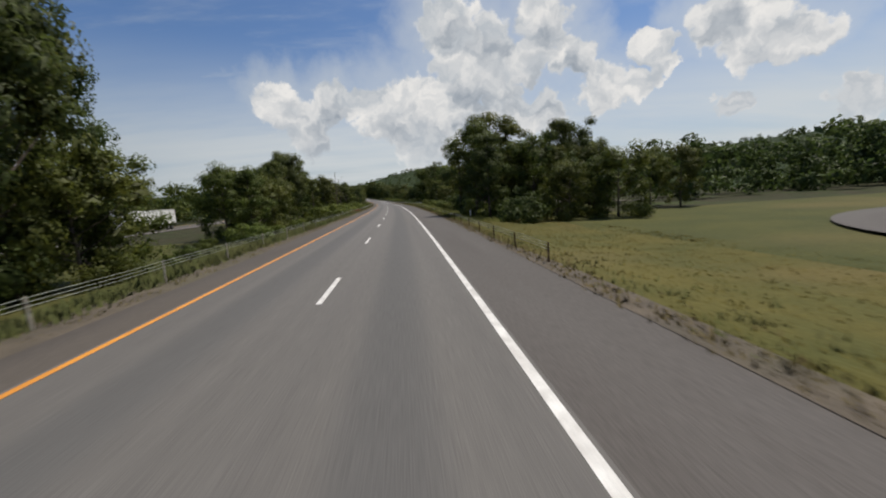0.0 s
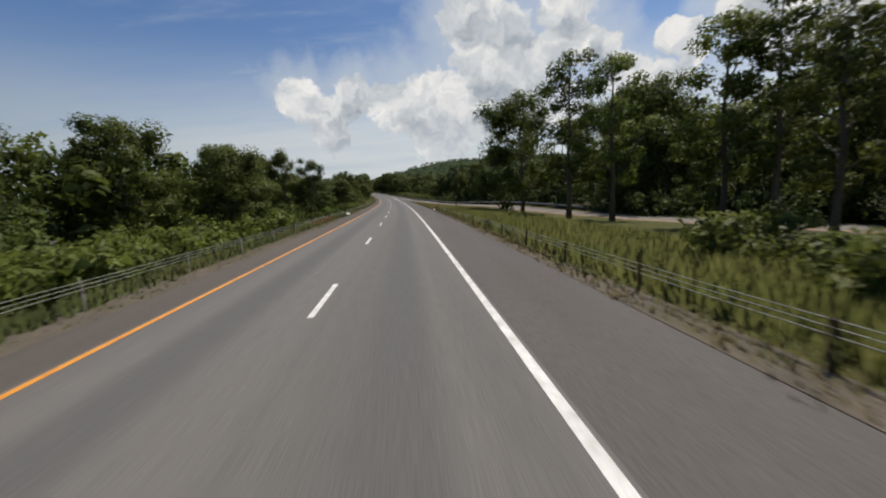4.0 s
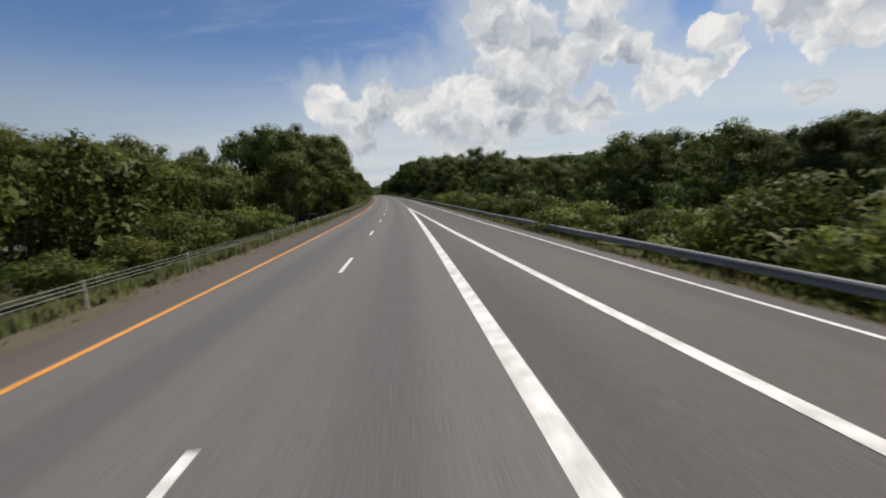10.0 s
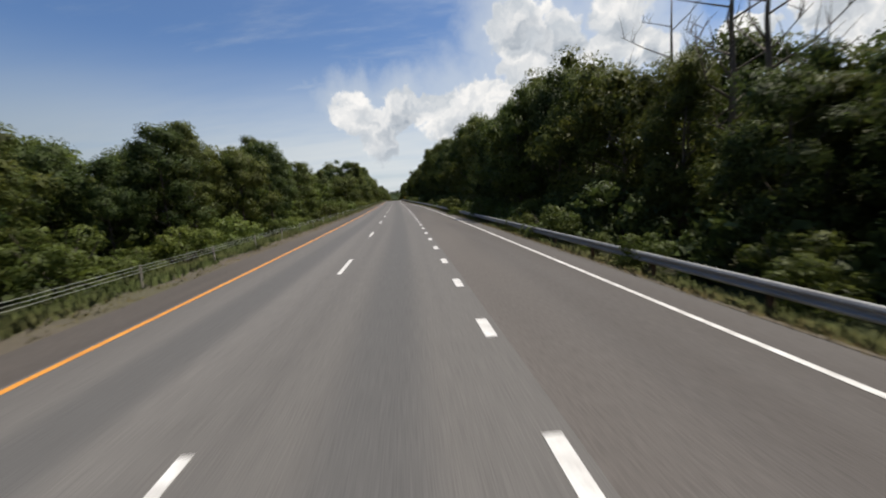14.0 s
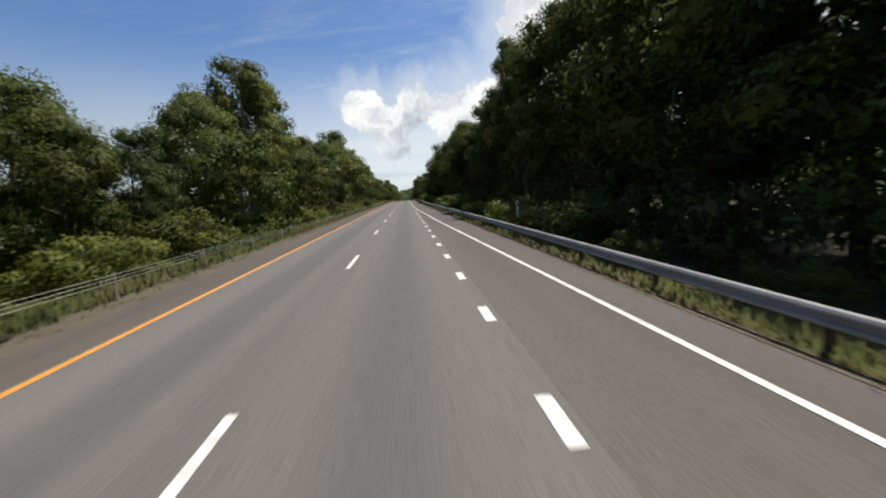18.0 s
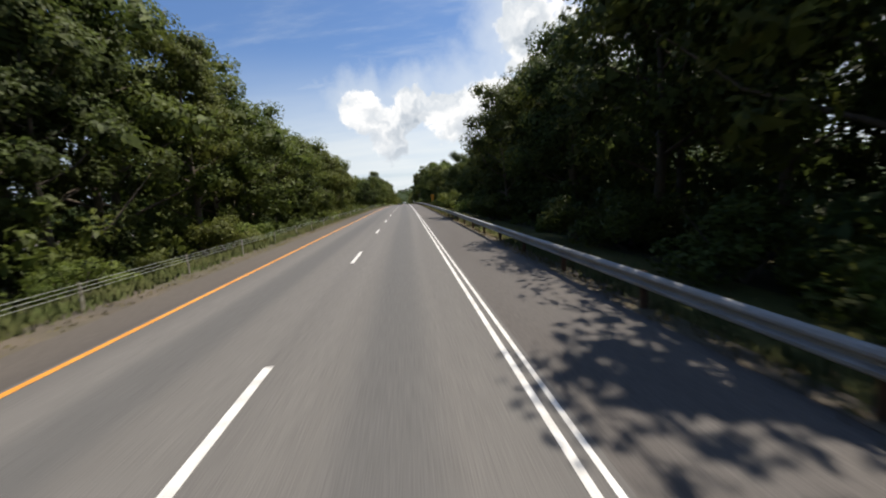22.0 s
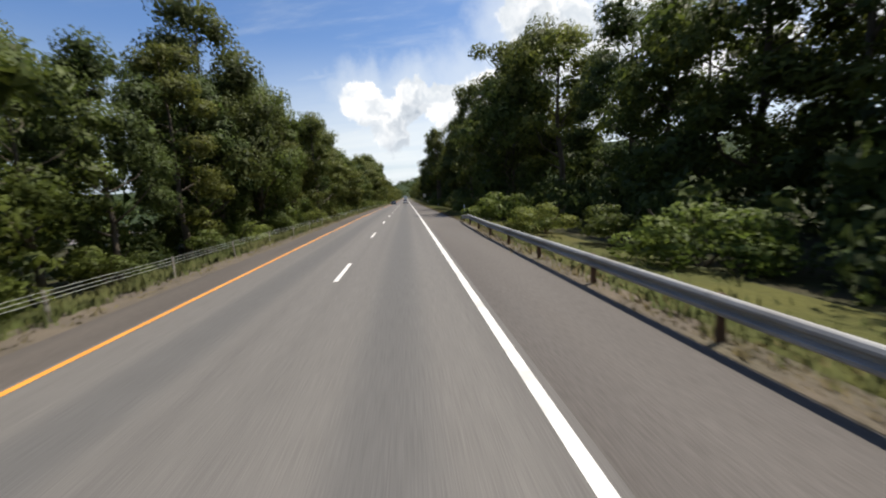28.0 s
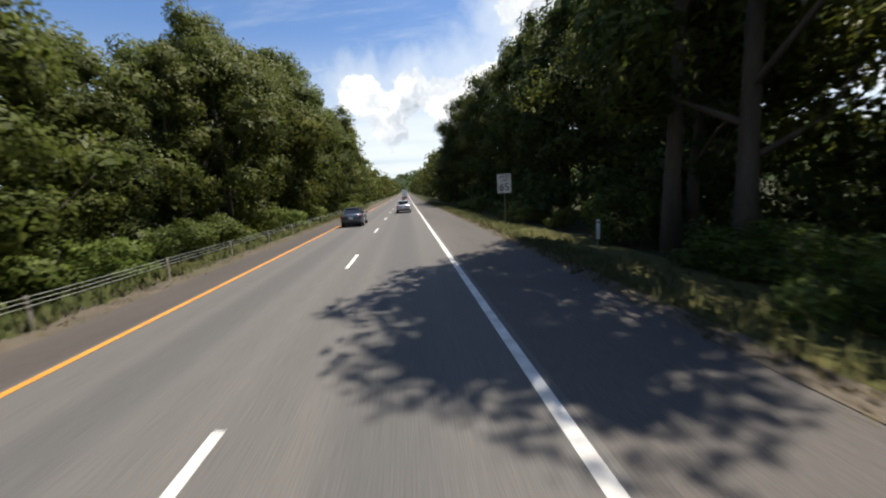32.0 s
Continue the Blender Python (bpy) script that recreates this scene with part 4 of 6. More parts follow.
plant("oak", 333.4, 23.5, 8.6, None, 0.95)
plant("oak", 333.9, 17.4, 7.6, None, 1.05)
plant("oak", 334.0, -26.4, 9.7, None, 1.01)
plant("ash", 336.0, -15.5, 13.8, 0, 1.00)
plant("oak", 337.5, 31.0, 9.3, None, 0.81)
plant("oak", 341.2, -35.5, 11.5, None, 0.93)
plant("thicket", 342.6, 26.1, 8.4, None, 0.96)
plant("oak", 342.7, 17.1, 6.6, None, 1.02)
plant("oak", 345.0, -15.5, 15.5, 2, 1.00)
plant("oak", 346.5, 17.2, 6.8, None, 0.94)
plant("oak", 346.7, -20.4, 16.1, None, 0.92)
plant("thicket", 347.1, 29.2, 8.1, None, 1.04)
plant("oak", 349.3, -35.1, 12.6, None, 0.95)
plant("oak", 350.0, -13.8, 14.4, 0, 1.00)
plant("oak", 351.5, 28.0, 7.2, None, 1.15)
plant("ash", 352.0, -14.5, 15.4, 2, 1.00)
plant("oak", 353.4, -26.1, 16.7, None, 1.04)
plant("oak", 354.3, -34.6, 14.0, None, 0.95)
plant("thicket", 356.9, 27.9, 7.8, None, 1.02)
plant("ash", 357.0, -13.2, 15.1, 1, 1.00)
plant("oak", 357.5, -12.7, 14.6, None, 0.99)
plant("oak", 361.0, -14.5, 15.6, 0, 1.00)
plant("oak", 363.0, 39.5, 9.6, None, 1.06)
plant("oak", 363.0, 30.0, 8.6, None, 0.99)
plant("thicket", 363.9, 29.5, 7.8, None, 0.98)
plant("oak", 364.0, -13.2, 16.1, 0, 1.00)
plant("oak", 365.3, -12.7, 15.3, None, 1.03)
plant("oak", 365.6, -13.1, 16.4, None, 0.93)
plant("oak", 366.8, 24.4, 10.8, None, 0.99)
plant("oak", 369.0, -15.5, 13.6, 1, 1.00)
plant("oak", 369.5, 27.5, 11.2, None, 0.77)
plant("oak", 371.0, 15.0, 7.3, 1, 1.00)
plant("oak", 371.0, -13.6, 10.5, 2, 1.00)
plant("oak", 374.6, 25.6, 10.2, None, 0.93)
plant("oak", 377.0, -15.0, 9.5, 2, 1.00)
plant("oak", 377.0, 14.0, 10.2, 2, 1.00)
plant("oak", 377.6, 34.6, 11.9, None, 1.07)
plant("ash", 377.8, -13.3, 10.2, None, 1.04)
plant("oak", 383.5, 14.0, 12.3, 0, 1.00)
plant("oak", 384.0, -15.5, 11.0, 0, 1.00)
plant("oak", 385.0, 15.3, 14.1, None, 0.81)
plant("oak", 385.1, -27.5, 15.8, None, 0.99)
plant("oak", 385.5, -27.5, 19.6, None, 0.94)
plant("thicket", 386.0, -19.0, 8.0, None, 0.95)
plant("oak", 386.1, -27.1, 15.5, None, 1.04)
plant("oak", 390.5, 16.3, 11.9, None, 0.83)
plant("oak", 390.6, 25.7, 14.6, None, 0.95)
plant("oak", 392.0, 15.0, 11.2, 1, 1.00)
plant("oak", 392.3, -19.2, 13.5, None, 0.75)
plant("oak", 394.5, 19.7, 14.2, None, 1.05)
plant("oak", 394.7, -14.3, 8.1, None, 1.02)
plant("ash", 395.3, 14.3, 6.9, None, 1.09)
plant("oak", 397.7, 25.5, 16.8, None, 1.05)
plant("oak", 397.9, 15.8, 8.3, None, 1.00)
plant("ash", 398.0, 14.0, 7.4, 1, 1.00)
plant("thicket", 398.2, -15.9, 7.8, None, 1.13)
plant("oak", 398.3, 12.6, 7.6, None, 0.94)
plant("oak", 400.6, 16.2, 8.1, None, 1.13)
plant("oak", 402.2, 34.4, 16.0, None, 0.94)
plant("oak", 402.3, -26.5, 16.6, None, 1.03)
plant("oak", 403.5, -16.8, 7.2, None, 0.92)
plant("ash", 404.0, -17.0, 7.8, 0, 1.00)
plant("ash", 405.9, 14.8, 10.4, None, 0.92)
plant("ash", 407.0, 15.9, 11.4, None, 0.92)
plant("thicket", 409.5, -19.0, 7.5, None, 1.02)
plant("oak", 410.4, -16.6, 6.8, None, 0.94)
plant("oak", 412.1, 15.4, 11.9, None, 0.92)
plant("ash", 413.0, -15.0, 9.0, 2, 1.00)
plant("oak", 414.5, 25.7, 15.0, None, 1.00)
plant("ash", 414.8, -14.3, 9.6, None, 1.08)
plant("oak", 415.5, -17.9, 7.7, None, 0.98)
plant("oak", 416.7, 15.5, 13.1, None, 0.90)
plant("oak", 418.2, -26.7, 9.7, None, 1.01)
plant("ash", 421.1, 14.5, 14.6, None, 0.95)
plant("oak", 421.9, -21.0, 9.3, None, 1.01)
plant("oak", 422.6, -18.6, 10.6, None, 0.98)
plant("ash", 424.1, 13.0, 14.0, None, 0.96)
plant("oak", 425.3, 12.1, 12.7, None, 0.98)
plant("oak", 425.7, 19.1, 16.7, None, 0.98)
plant("oak", 428.0, -16.0, 9.2, 0, 1.00)
plant("oak", 428.2, -16.6, 9.0, None, 0.75)
plant("oak", 428.5, 15.7, 16.3, None, 0.92)
plant("oak", 432.7, 13.8, 13.6, None, 0.98)
plant("thicket", 432.8, -18.8, 7.8, None, 1.09)
plant("ash", 434.0, -15.0, 11.0, 2, 1.00)
plant("thicket", 436.8, -20.9, 7.8, None, 0.98)
plant("oak", 437.6, 13.8, 13.5, None, 1.01)
plant("ash", 440.0, 14.5, 14.8, None, 1.08)
plant("oak", 441.4, -20.9, 11.1, None, 0.98)
plant("ash", 445.8, 13.8, 15.0, None, 1.11)
plant("thicket", 447.4, -16.9, 7.8, None, 0.93)
plant("ash", 451.6, 13.4, 15.2, None, 1.14)
plant("thicket", 454.0, -16.7, 8.5, None, 1.04)
plant("ash", 455.0, -24.7, 12.3, None, 0.87)
plant("ash", 455.7, 15.3, 15.9, None, 0.92)
plant("oak", 459.5, -29.7, 14.1, None, 0.90)
plant("ash", 460.0, 14.3, 15.7, None, 1.09)
plant("ash", 463.4, -26.8, 15.2, None, 0.76)
plant("ash", 463.8, 16.0, 19.7, None, 0.75)
plant("oak", 467.1, -24.0, 13.3, None, 0.94)
plant("ash", 468.9, 16.0, 19.0, None, 0.90)
plant("oak", 473.4, 18.5, 20.9, None, 0.99)
plant("ash", 473.5, -29.8, 18.4, None, 0.75)
plant("ash", 474.1, 16.0, 18.4, None, 0.98)
plant("ash", 477.1, -27.2, 16.1, None, 0.75)
plant("oak", 477.6, 19.4, 20.8, None, 0.97)
plant("ash", 479.2, 16.0, 16.0, None, 0.99)
plant("ash", 480.9, -22.1, 13.2, None, 1.01)
plant("ash", 483.0, 16.0, 10.9, None, 1.01)
plant("ash", 486.2, -29.1, 16.4, None, 0.80)
plant("ash", 487.0, 16.0, 13.1, None, 1.08)
plant("poplar", 492.0, -27.0, 10.1, 1, 1.00)
plant("ash", 492.2, 16.0, 13.8, None, 0.96)
plant("oak", 492.6, -29.4, 13.7, None, 0.98)
plant("oak", 494.3, -20.2, 9.8, None, 0.99)
plant("oak", 497.7, -28.0, 10.0, None, 0.98)
plant("oak", 498.0, 17.0, 16.4, None, 0.87)
plant("oak", 500.0, 17.0, 17.1, None, 1.02)
plant("ash", 501.5, -28.6, 10.6, None, 1.02)
plant("thicket", 503.0, -15.0, 9.1, 1, 1.00)
plant("oak", 505.3, 19.0, 20.5, None, 1.08)
plant("ash", 505.5, -24.7, 10.9, None, 0.92)
plant("ash", 505.7, 17.0, 19.5, None, 0.97)
plant("oak", 506.1, -27.6, 12.6, None, 1.01)
plant("oak", 507.0, -17.0, 10.6, 0, 1.00)
plant("ash", 509.3, -22.4, 13.6, None, 0.76)
plant("oak", 509.6, 18.5, 19.6, None, 0.95)
plant("oak", 512.0, -21.0, 13.6, 2, 1.00)
plant("ash", 513.4, -28.1, 12.9, None, 0.89)
plant("ash", 513.6, 17.0, 21.8, None, 0.97)
plant("oak", 516.0, -16.5, 8.8, 0, 1.00)
plant("oak", 517.2, 17.0, 18.4, None, 1.05)
plant("oak", 518.9, -14.8, 8.2, None, 0.94)
plant("ash", 519.4, -25.9, 12.8, None, 0.93)
plant("oak", 521.0, -19.0, 8.4, 1, 1.00)
plant("ash", 521.8, 17.0, 22.0, None, 0.95)
plant("oak", 525.6, -27.1, 13.8, None, 1.00)
plant("thicket", 526.0, -12.2, 7.8, 1, 1.00)
plant("ash", 526.6, 17.0, 22.0, None, 0.84)
plant("oak", 529.3, -36.8, 17.2, None, 1.03)
plant("ash", 529.8, 17.0, 21.1, None, 1.05)
plant("oak", 530.0, -16.5, 12.6, 0, 1.00)
plant("ash", 533.3, 17.0, 22.0, None, 1.02)
plant("oak", 533.9, 17.0, 20.9, None, 0.94)
plant("ash", 536.0, -15.0, 18.1, 1, 1.00)
plant("ash", 537.2, 15.5, 20.1, None, 0.96)
plant("poplar", 539.0, -14.7, 17.8, None, 0.94)
plant("ash", 541.9, 14.8, 20.9, None, 0.99)
plant("ash", 545.0, -15.0, 14.5, None, 1.02)
plant("ash", 545.0, 14.5, 22.8, None, 0.78)
plant("thicket", 550.2, -14.4, 9.8, None, 0.92)
plant("oak", 550.4, -25.7, 18.8, None, 1.03)
plant("oak", 550.6, -19.6, 19.6, None, 1.01)
plant("ash", 550.7, 14.3, 17.9, None, 0.94)
plant("oak", 555.1, -15.3, 10.9, None, 0.99)
plant("ash", 555.1, 16.4, 18.3, None, 1.15)
plant("thicket", 559.1, -13.3, 12.5, None, 0.93)
plant("oak", 560.5, 15.5, 16.9, None, 0.91)
plant("ash", 564.4, -17.0, 15.2, None, 0.99)
plant("ash", 565.9, 16.4, 19.7, None, 0.77)
plant("thicket", 568.5, -15.5, 12.7, None, 1.08)
plant("ash", 571.6, 16.5, 19.8, None, 1.00)
plant("oak", 572.0, -17.0, 15.1, None, 1.10)
plant("oak", 575.5, -15.6, 15.2, None, 0.99)
plant("oak", 576.8, 14.8, 16.2, None, 1.02)
plant("ash", 580.8, 14.1, 18.4, None, 1.08)
plant("thicket", 581.3, -15.4, 10.7, None, 1.07)
plant("ash", 584.7, 15.3, 19.4, None, 0.85)
plant("thicket", 586.1, -14.1, 12.5, None, 1.13)
plant("ash", 589.9, -16.1, 19.8, None, 1.02)
plant("oak", 590.4, 16.2, 18.5, None, 0.98)
plant("oak", 591.6, -13.3, 14.9, None, 0.93)
plant("poplar", 593.6, -16.1, 21.0, None, 1.05)
plant("ash", 594.0, 15.7, 19.9, None, 0.94)
plant("thicket", 595.6, -16.9, 12.3, None, 1.14)
plant("ash", 597.8, 13.7, 17.9, None, 0.90)
plant("ash", 599.0, -17.2, 17.4, None, 1.13)
plant("oak", 602.3, 14.6, 18.7, None, 1.01)
plant("oak", 602.9, -19.4, 18.6, None, 0.94)
plant("ash", 603.5, 15.0, 20.9, None, 0.99)
plant("ash", 604.5, -14.0, 13.8, None, 0.94)
plant("oak", 608.8, 13.2, 14.9, None, 0.98)
plant("ash", 610.2, -16.9, 15.2, None, 1.12)
plant("oak", 613.3, 13.2, 17.3, None, 1.03)
plant("thicket", 615.6, -16.0, 12.2, None, 1.00)
plant("ash", 617.7, 14.7, 18.4, None, 0.98)
plant("oak", 621.3, 12.0, 16.6, None, 1.11)
plant("thicket", 621.6, -15.1, 12.1, None, 0.97)
plant("ash", 624.7, 15.7, 19.8, None, 0.93)
plant("oak", 625.2, -20.0, 19.4, None, 1.06)
plant("oak", 626.2, -16.3, 16.7, None, 1.06)
plant("ash", 629.7, 16.4, 20.2, None, 1.11)
plant("ash", 630.5, -13.4, 14.7, None, 1.08)
plant("oak", 633.0, -20.0, 19.7, None, 1.07)
plant("ash", 634.4, 13.7, 16.4, None, 1.12)
plant("ash", 636.3, -14.8, 15.5, None, 1.11)
plant("oak", 637.8, 14.7, 14.9, None, 1.01)
plant("oak", 640.4, -14.0, 12.6, None, 1.14)
plant("ash", 641.9, 16.3, 17.0, None, 0.99)
plant("oak", 645.4, -16.0, 14.0, None, 0.96)
plant("oak", 645.5, 11.0, 14.7, None, 1.07)
plant("oak", 646.6, 15.8, 17.8, None, 0.96)
plant("thicket", 649.6, -15.8, 11.3, None, 1.15)
plant("ash", 650.2, 16.2, 17.6, None, 1.02)
plant("oak", 650.8, -12.4, 11.0, None, 0.93)
plant("oak", 654.0, 14.8, 13.7, None, 1.07)
plant("ash", 654.2, -16.2, 14.0, None, 0.97)
plant("ash", 657.8, -13.3, 11.1, None, 1.10)
plant("oak", 659.5, 16.2, 15.5, None, 0.99)
plant("oak", 661.8, -15.0, 12.2, None, 1.08)
plant("ash", 663.0, 14.8, 14.1, 2, 1.00)
plant("ash", 663.3, 16.2, 16.9, None, 1.00)
plant("oak", 666.7, -16.1, 12.7, None, 1.14)
plant("oak", 668.0, 13.2, 11.5, 2, 1.00)
plant("oak", 669.2, -12.8, 11.4, None, 0.96)
plant("ash", 669.9, -13.8, 11.4, None, 1.08)
plant("oak", 670.8, 12.2, 9.6, None, 0.97)
plant("thicket", 672.0, 11.5, 8.4, 2, 1.00)
plant("oak", 674.0, 12.8, 7.4, 2, 1.00)
plant("thicket", 674.9, -16.6, 10.4, None, 1.02)
plant("oak", 678.1, -15.7, 12.7, None, 0.95)
plant("thicket", 680.0, -13.8, 10.9, None, 0.98)
plant("oak", 680.0, 18.9, 10.0, None, 1.08)
plant("oak", 682.0, 12.0, 6.1, 2, 1.00)
plant("oak", 684.5, 24.0, 20.0, None, 0.75)
plant("thicket", 684.8, -13.7, 10.2, None, 0.92)
plant("oak", 686.6, 12.4, 11.9, None, 1.07)
plant("oak", 686.9, -15.6, 12.6, None, 1.06)
plant("thicket", 688.2, -17.0, 13.0, None, 0.91)
plant("ash", 688.7, 21.0, 10.3, None, 1.04)
plant("ash", 693.2, 20.8, 6.5, None, 0.91)
plant("thicket", 695.0, 11.0, 8.9, 2, 1.00)
plant("ash", 696.5, 21.3, 7.6, None, 1.07)
plant("oak", 698.0, 14.0, 10.8, 2, 1.00)
plant("ash", 699.0, -14.5, 11.4, 0, 1.00)
plant("poplar", 700.5, 21.5, 11.7, None, 1.33)
plant("oak", 701.0, -17.0, 12.0, 1, 1.00)
plant("oak", 701.6, 12.0, 8.5, None, 1.02)
plant("ash", 702.0, -56.0, 21.6, None, 0.75)
plant("poplar", 703.0, -15.0, 11.0, 0, 1.00)
plant("oak", 703.6, 19.8, 13.1, None, 0.99)
plant("ash", 704.0, 15.0, 9.7, 2, 1.00)
plant("thicket", 706.0, 12.0, 6.6, 0, 1.00)
plant("oak", 706.8, -57.8, 21.0, None, 0.79)
plant("oak", 707.9, 19.2, 12.4, None, 0.97)
plant("thicket", 712.0, 13.0, 6.6, 1, 1.00)
plant("ash", 712.3, 19.6, 13.2, None, 1.13)
plant("oak", 713.2, -58.2, 21.1, None, 0.89)
plant("poplar", 715.8, 21.1, 13.7, None, 1.12)
plant("ash", 718.9, -57.9, 17.0, None, 0.96)
plant("ash", 719.9, 18.5, 9.4, None, 0.95)
plant("oak", 722.0, 11.8, 11.1, None, 0.95)
plant("oak", 723.0, 13.0, 8.4, 0, 1.00)
plant("oak", 724.3, 21.2, 9.2, None, 0.96)
plant("oak", 724.4, -57.4, 20.1, None, 0.79)
plant("thicket", 728.2, 18.3, 7.9, None, 1.15)
plant("ash", 728.5, -58.5, 21.3, None, 0.80)
plant("oak", 731.0, 16.0, 10.0, 2, 1.00)
plant("thicket", 731.3, 19.8, 8.2, None, 1.05)
plant("ash", 733.0, 11.0, 13.2, None, 0.94)
plant("ash", 733.2, -57.2, 17.2, None, 1.04)
plant("thicket", 734.2, 22.5, 7.8, None, 1.01)
plant("oak", 734.2, -38.3, 18.8, None, 0.98)
plant("poplar", 737.4, 11.8, 13.7, None, 1.35)
plant("ash", 739.3, -57.3, 18.4, None, 0.87)
plant("poplar", 743.1, 13.7, 15.7, None, 1.47)
plant("oak", 744.0, -56.0, 18.9, None, 0.75)
plant("poplar", 747.0, 12.2, 14.4, None, 1.40)
plant("ash", 749.3, -58.3, 19.6, None, 0.97)
plant("poplar", 751.5, 11.6, 13.6, None, 1.47)
plant("oak", 753.3, -56.3, 19.7, None, 1.02)
plant("oak", 753.5, 10.8, 13.9, None, 0.93)
plant("oak", 753.7, -56.7, 17.8, None, 1.10)
plant("poplar", 755.4, 14.1, 16.2, None, 1.35)
plant("ash", 757.4, -57.4, 18.7, None, 1.10)
plant("poplar", 760.2, 12.7, 15.9, None, 1.18)
plant("ash", 761.4, -58.4, 20.0, None, 1.14)
plant("oak", 761.4, -38.3, 18.5, None, 0.93)
plant("poplar", 765.3, 13.2, 17.0, None, 1.37)
plant("ash", 766.5, -57.5, 18.9, None, 1.04)
plant("oak", 768.0, -16.3, 12.5, None, 1.11)
plant("oak", 770.0, -34.6, 18.9, None, 0.95)
plant("poplar", 771.3, 19.3, 16.7, None, 1.23)
plant("oak", 773.0, -13.0, 13.3, None, 0.96)
plant("oak", 774.8, 19.2, 18.7, None, 1.02)
plant("oak", 776.2, 20.2, 16.8, None, 1.03)
plant("oak", 777.1, -15.3, 10.6, None, 1.10)
plant("oak", 780.7, -13.2, 9.0, None, 0.98)
plant("oak", 781.1, -34.1, 19.5, None, 1.01)
plant("ash", 781.9, 20.2, 17.4, None, 1.13)
plant("oak", 784.4, -13.0, 10.3, None, 0.97)
plant("ash", 785.3, 18.9, 19.0, None, 1.12)
plant("oak", 789.4, 19.0, 13.9, None, 1.02)
plant("ash", 790.0, -13.0, 12.8, None, 1.09)
plant("ash", 793.6, 19.4, 16.4, None, 1.02)
plant("oak", 793.7, -13.7, 12.3, None, 1.05)
plant("ash", 797.0, -14.0, 18.2, 2, 1.00)
plant("oak", 799.3, 20.0, 17.8, None, 1.07)
plant("thicket", 799.5, -16.7, 10.8, None, 0.90)
plant("oak", 801.5, -34.3, 20.2, None, 0.92)
plant("oak", 803.0, -13.0, 14.3, 0, 1.00)
plant("thicket", 805.1, -14.0, 10.8, None, 0.98)
plant("poplar", 805.5, 16.2, 19.8, None, 1.23)
plant("oak", 806.1, -15.2, 16.3, None, 0.98)
plant("oak", 808.9, -13.7, 9.6, None, 0.97)
plant("oak", 809.9, 15.7, 20.9, None, 0.83)
plant("oak", 811.0, 12.8, 16.0, None, 0.99)
plant("ash", 813.8, -14.7, 11.1, None, 1.01)
plant("poplar", 814.5, 13.2, 21.7, None, 1.21)
plant("oak", 817.6, -15.8, 13.1, None, 1.09)
plant("ash", 820.4, 16.1, 23.9, None, 0.86)
plant("oak", 821.5, -12.1, 14.6, None, 0.96)
plant("oak", 822.4, -25.6, 17.4, None, 0.99)
plant("oak", 823.1, -16.1, 15.8, None, 0.92)
plant("ash", 824.3, 13.6, 19.2, None, 1.09)
plant("thicket", 826.9, -15.2, 11.0, None, 0.99)
plant("oak", 828.7, 14.8, 15.4, None, 0.93)
plant("ash", 831.8, -14.4, 17.1, None, 0.77)
plant("ash", 832.3, 11.5, 21.0, None, 0.80)
plant("oak", 835.9, -15.4, 18.1, None, 0.75)
plant("poplar", 837.3, 17.7, 17.3, None, 1.20)
plant("ash", 839.2, -15.8, 18.3, None, 0.95)
plant("ash", 840.7, 17.7, 18.0, None, 1.11)
plant("oak", 843.7, -14.9, 12.9, None, 1.06)
plant("poplar", 844.2, 17.7, 16.6, None, 1.46)
plant("ash", 846.7, -15.5, 16.7, None, 1.07)
plant("poplar", 847.8, 17.7, 16.9, None, 1.31)
plant("oak", 849.0, -16.6, 15.2, None, 0.94)
plant("oak", 852.7, 17.7, 18.9, None, 0.90)
plant("thicket", 854.8, -13.0, 8.4, None, 1.12)
plant("oak", 856.3, 17.7, 19.9, None, 1.09)
plant("poplar", 858.0, -14.0, 15.2, 0, 1.00)
plant("thicket", 859.1, -13.7, 11.3, None, 1.06)
plant("ash", 860.8, 14.8, 21.6, None, 0.87)
plant("oak", 862.5, -15.3, 13.9, None, 1.10)
plant("oak", 862.6, 14.2, 18.5, None, 0.99)
plant("ash", 865.4, 15.1, 20.8, None, 0.95)
plant("oak", 868.0, -13.4, 12.3, None, 1.01)
plant("poplar", 869.1, 16.2, 23.2, None, 1.00)
plant("oak", 870.7, -19.5, 18.7, None, 1.05)
plant("ash", 873.1, 16.5, 24.0, None, 0.80)
plant("ash", 873.5, -16.8, 15.8, None, 0.88)
plant("oak", 874.6, -15.9, 13.5, None, 0.94)
plant("oak", 874.9, 16.5, 17.4, None, 1.08)
plant("ash", 876.8, 15.6, 24.0, None, 0.80)
plant("ash", 877.8, -13.6, 10.8, None, 1.07)
plant("oak", 881.2, -12.9, 11.6, None, 0.95)
plant("oak", 881.6, -16.4, 12.8, None, 0.92)
plant("thicket", 885.8, -13.8, 9.1, None, 1.06)
plant("oak", 889.6, -15.3, 11.0, None, 1.02)
plant("oak", 894.1, -15.2, 11.9, None, 0.97)
plant("thicket", 895.6, -15.7, 9.3, None, 1.07)
plant("poplar", 896.4, 19.5, 23.0, None, 1.13)
plant("ash", 900.0, -14.5, 13.3, 0, 1.00)
plant("ash", 900.2, 18.6, 20.1, None, 1.00)
plant("ash", 900.3, -15.4, 13.4, None, 0.99)
plant("poplar", 903.0, 17.0, 18.9, 0, 1.00)
plant("oak", 903.7, 19.2, 18.7, None, 1.12)
plant("oak", 904.3, -13.0, 14.5, None, 1.00)
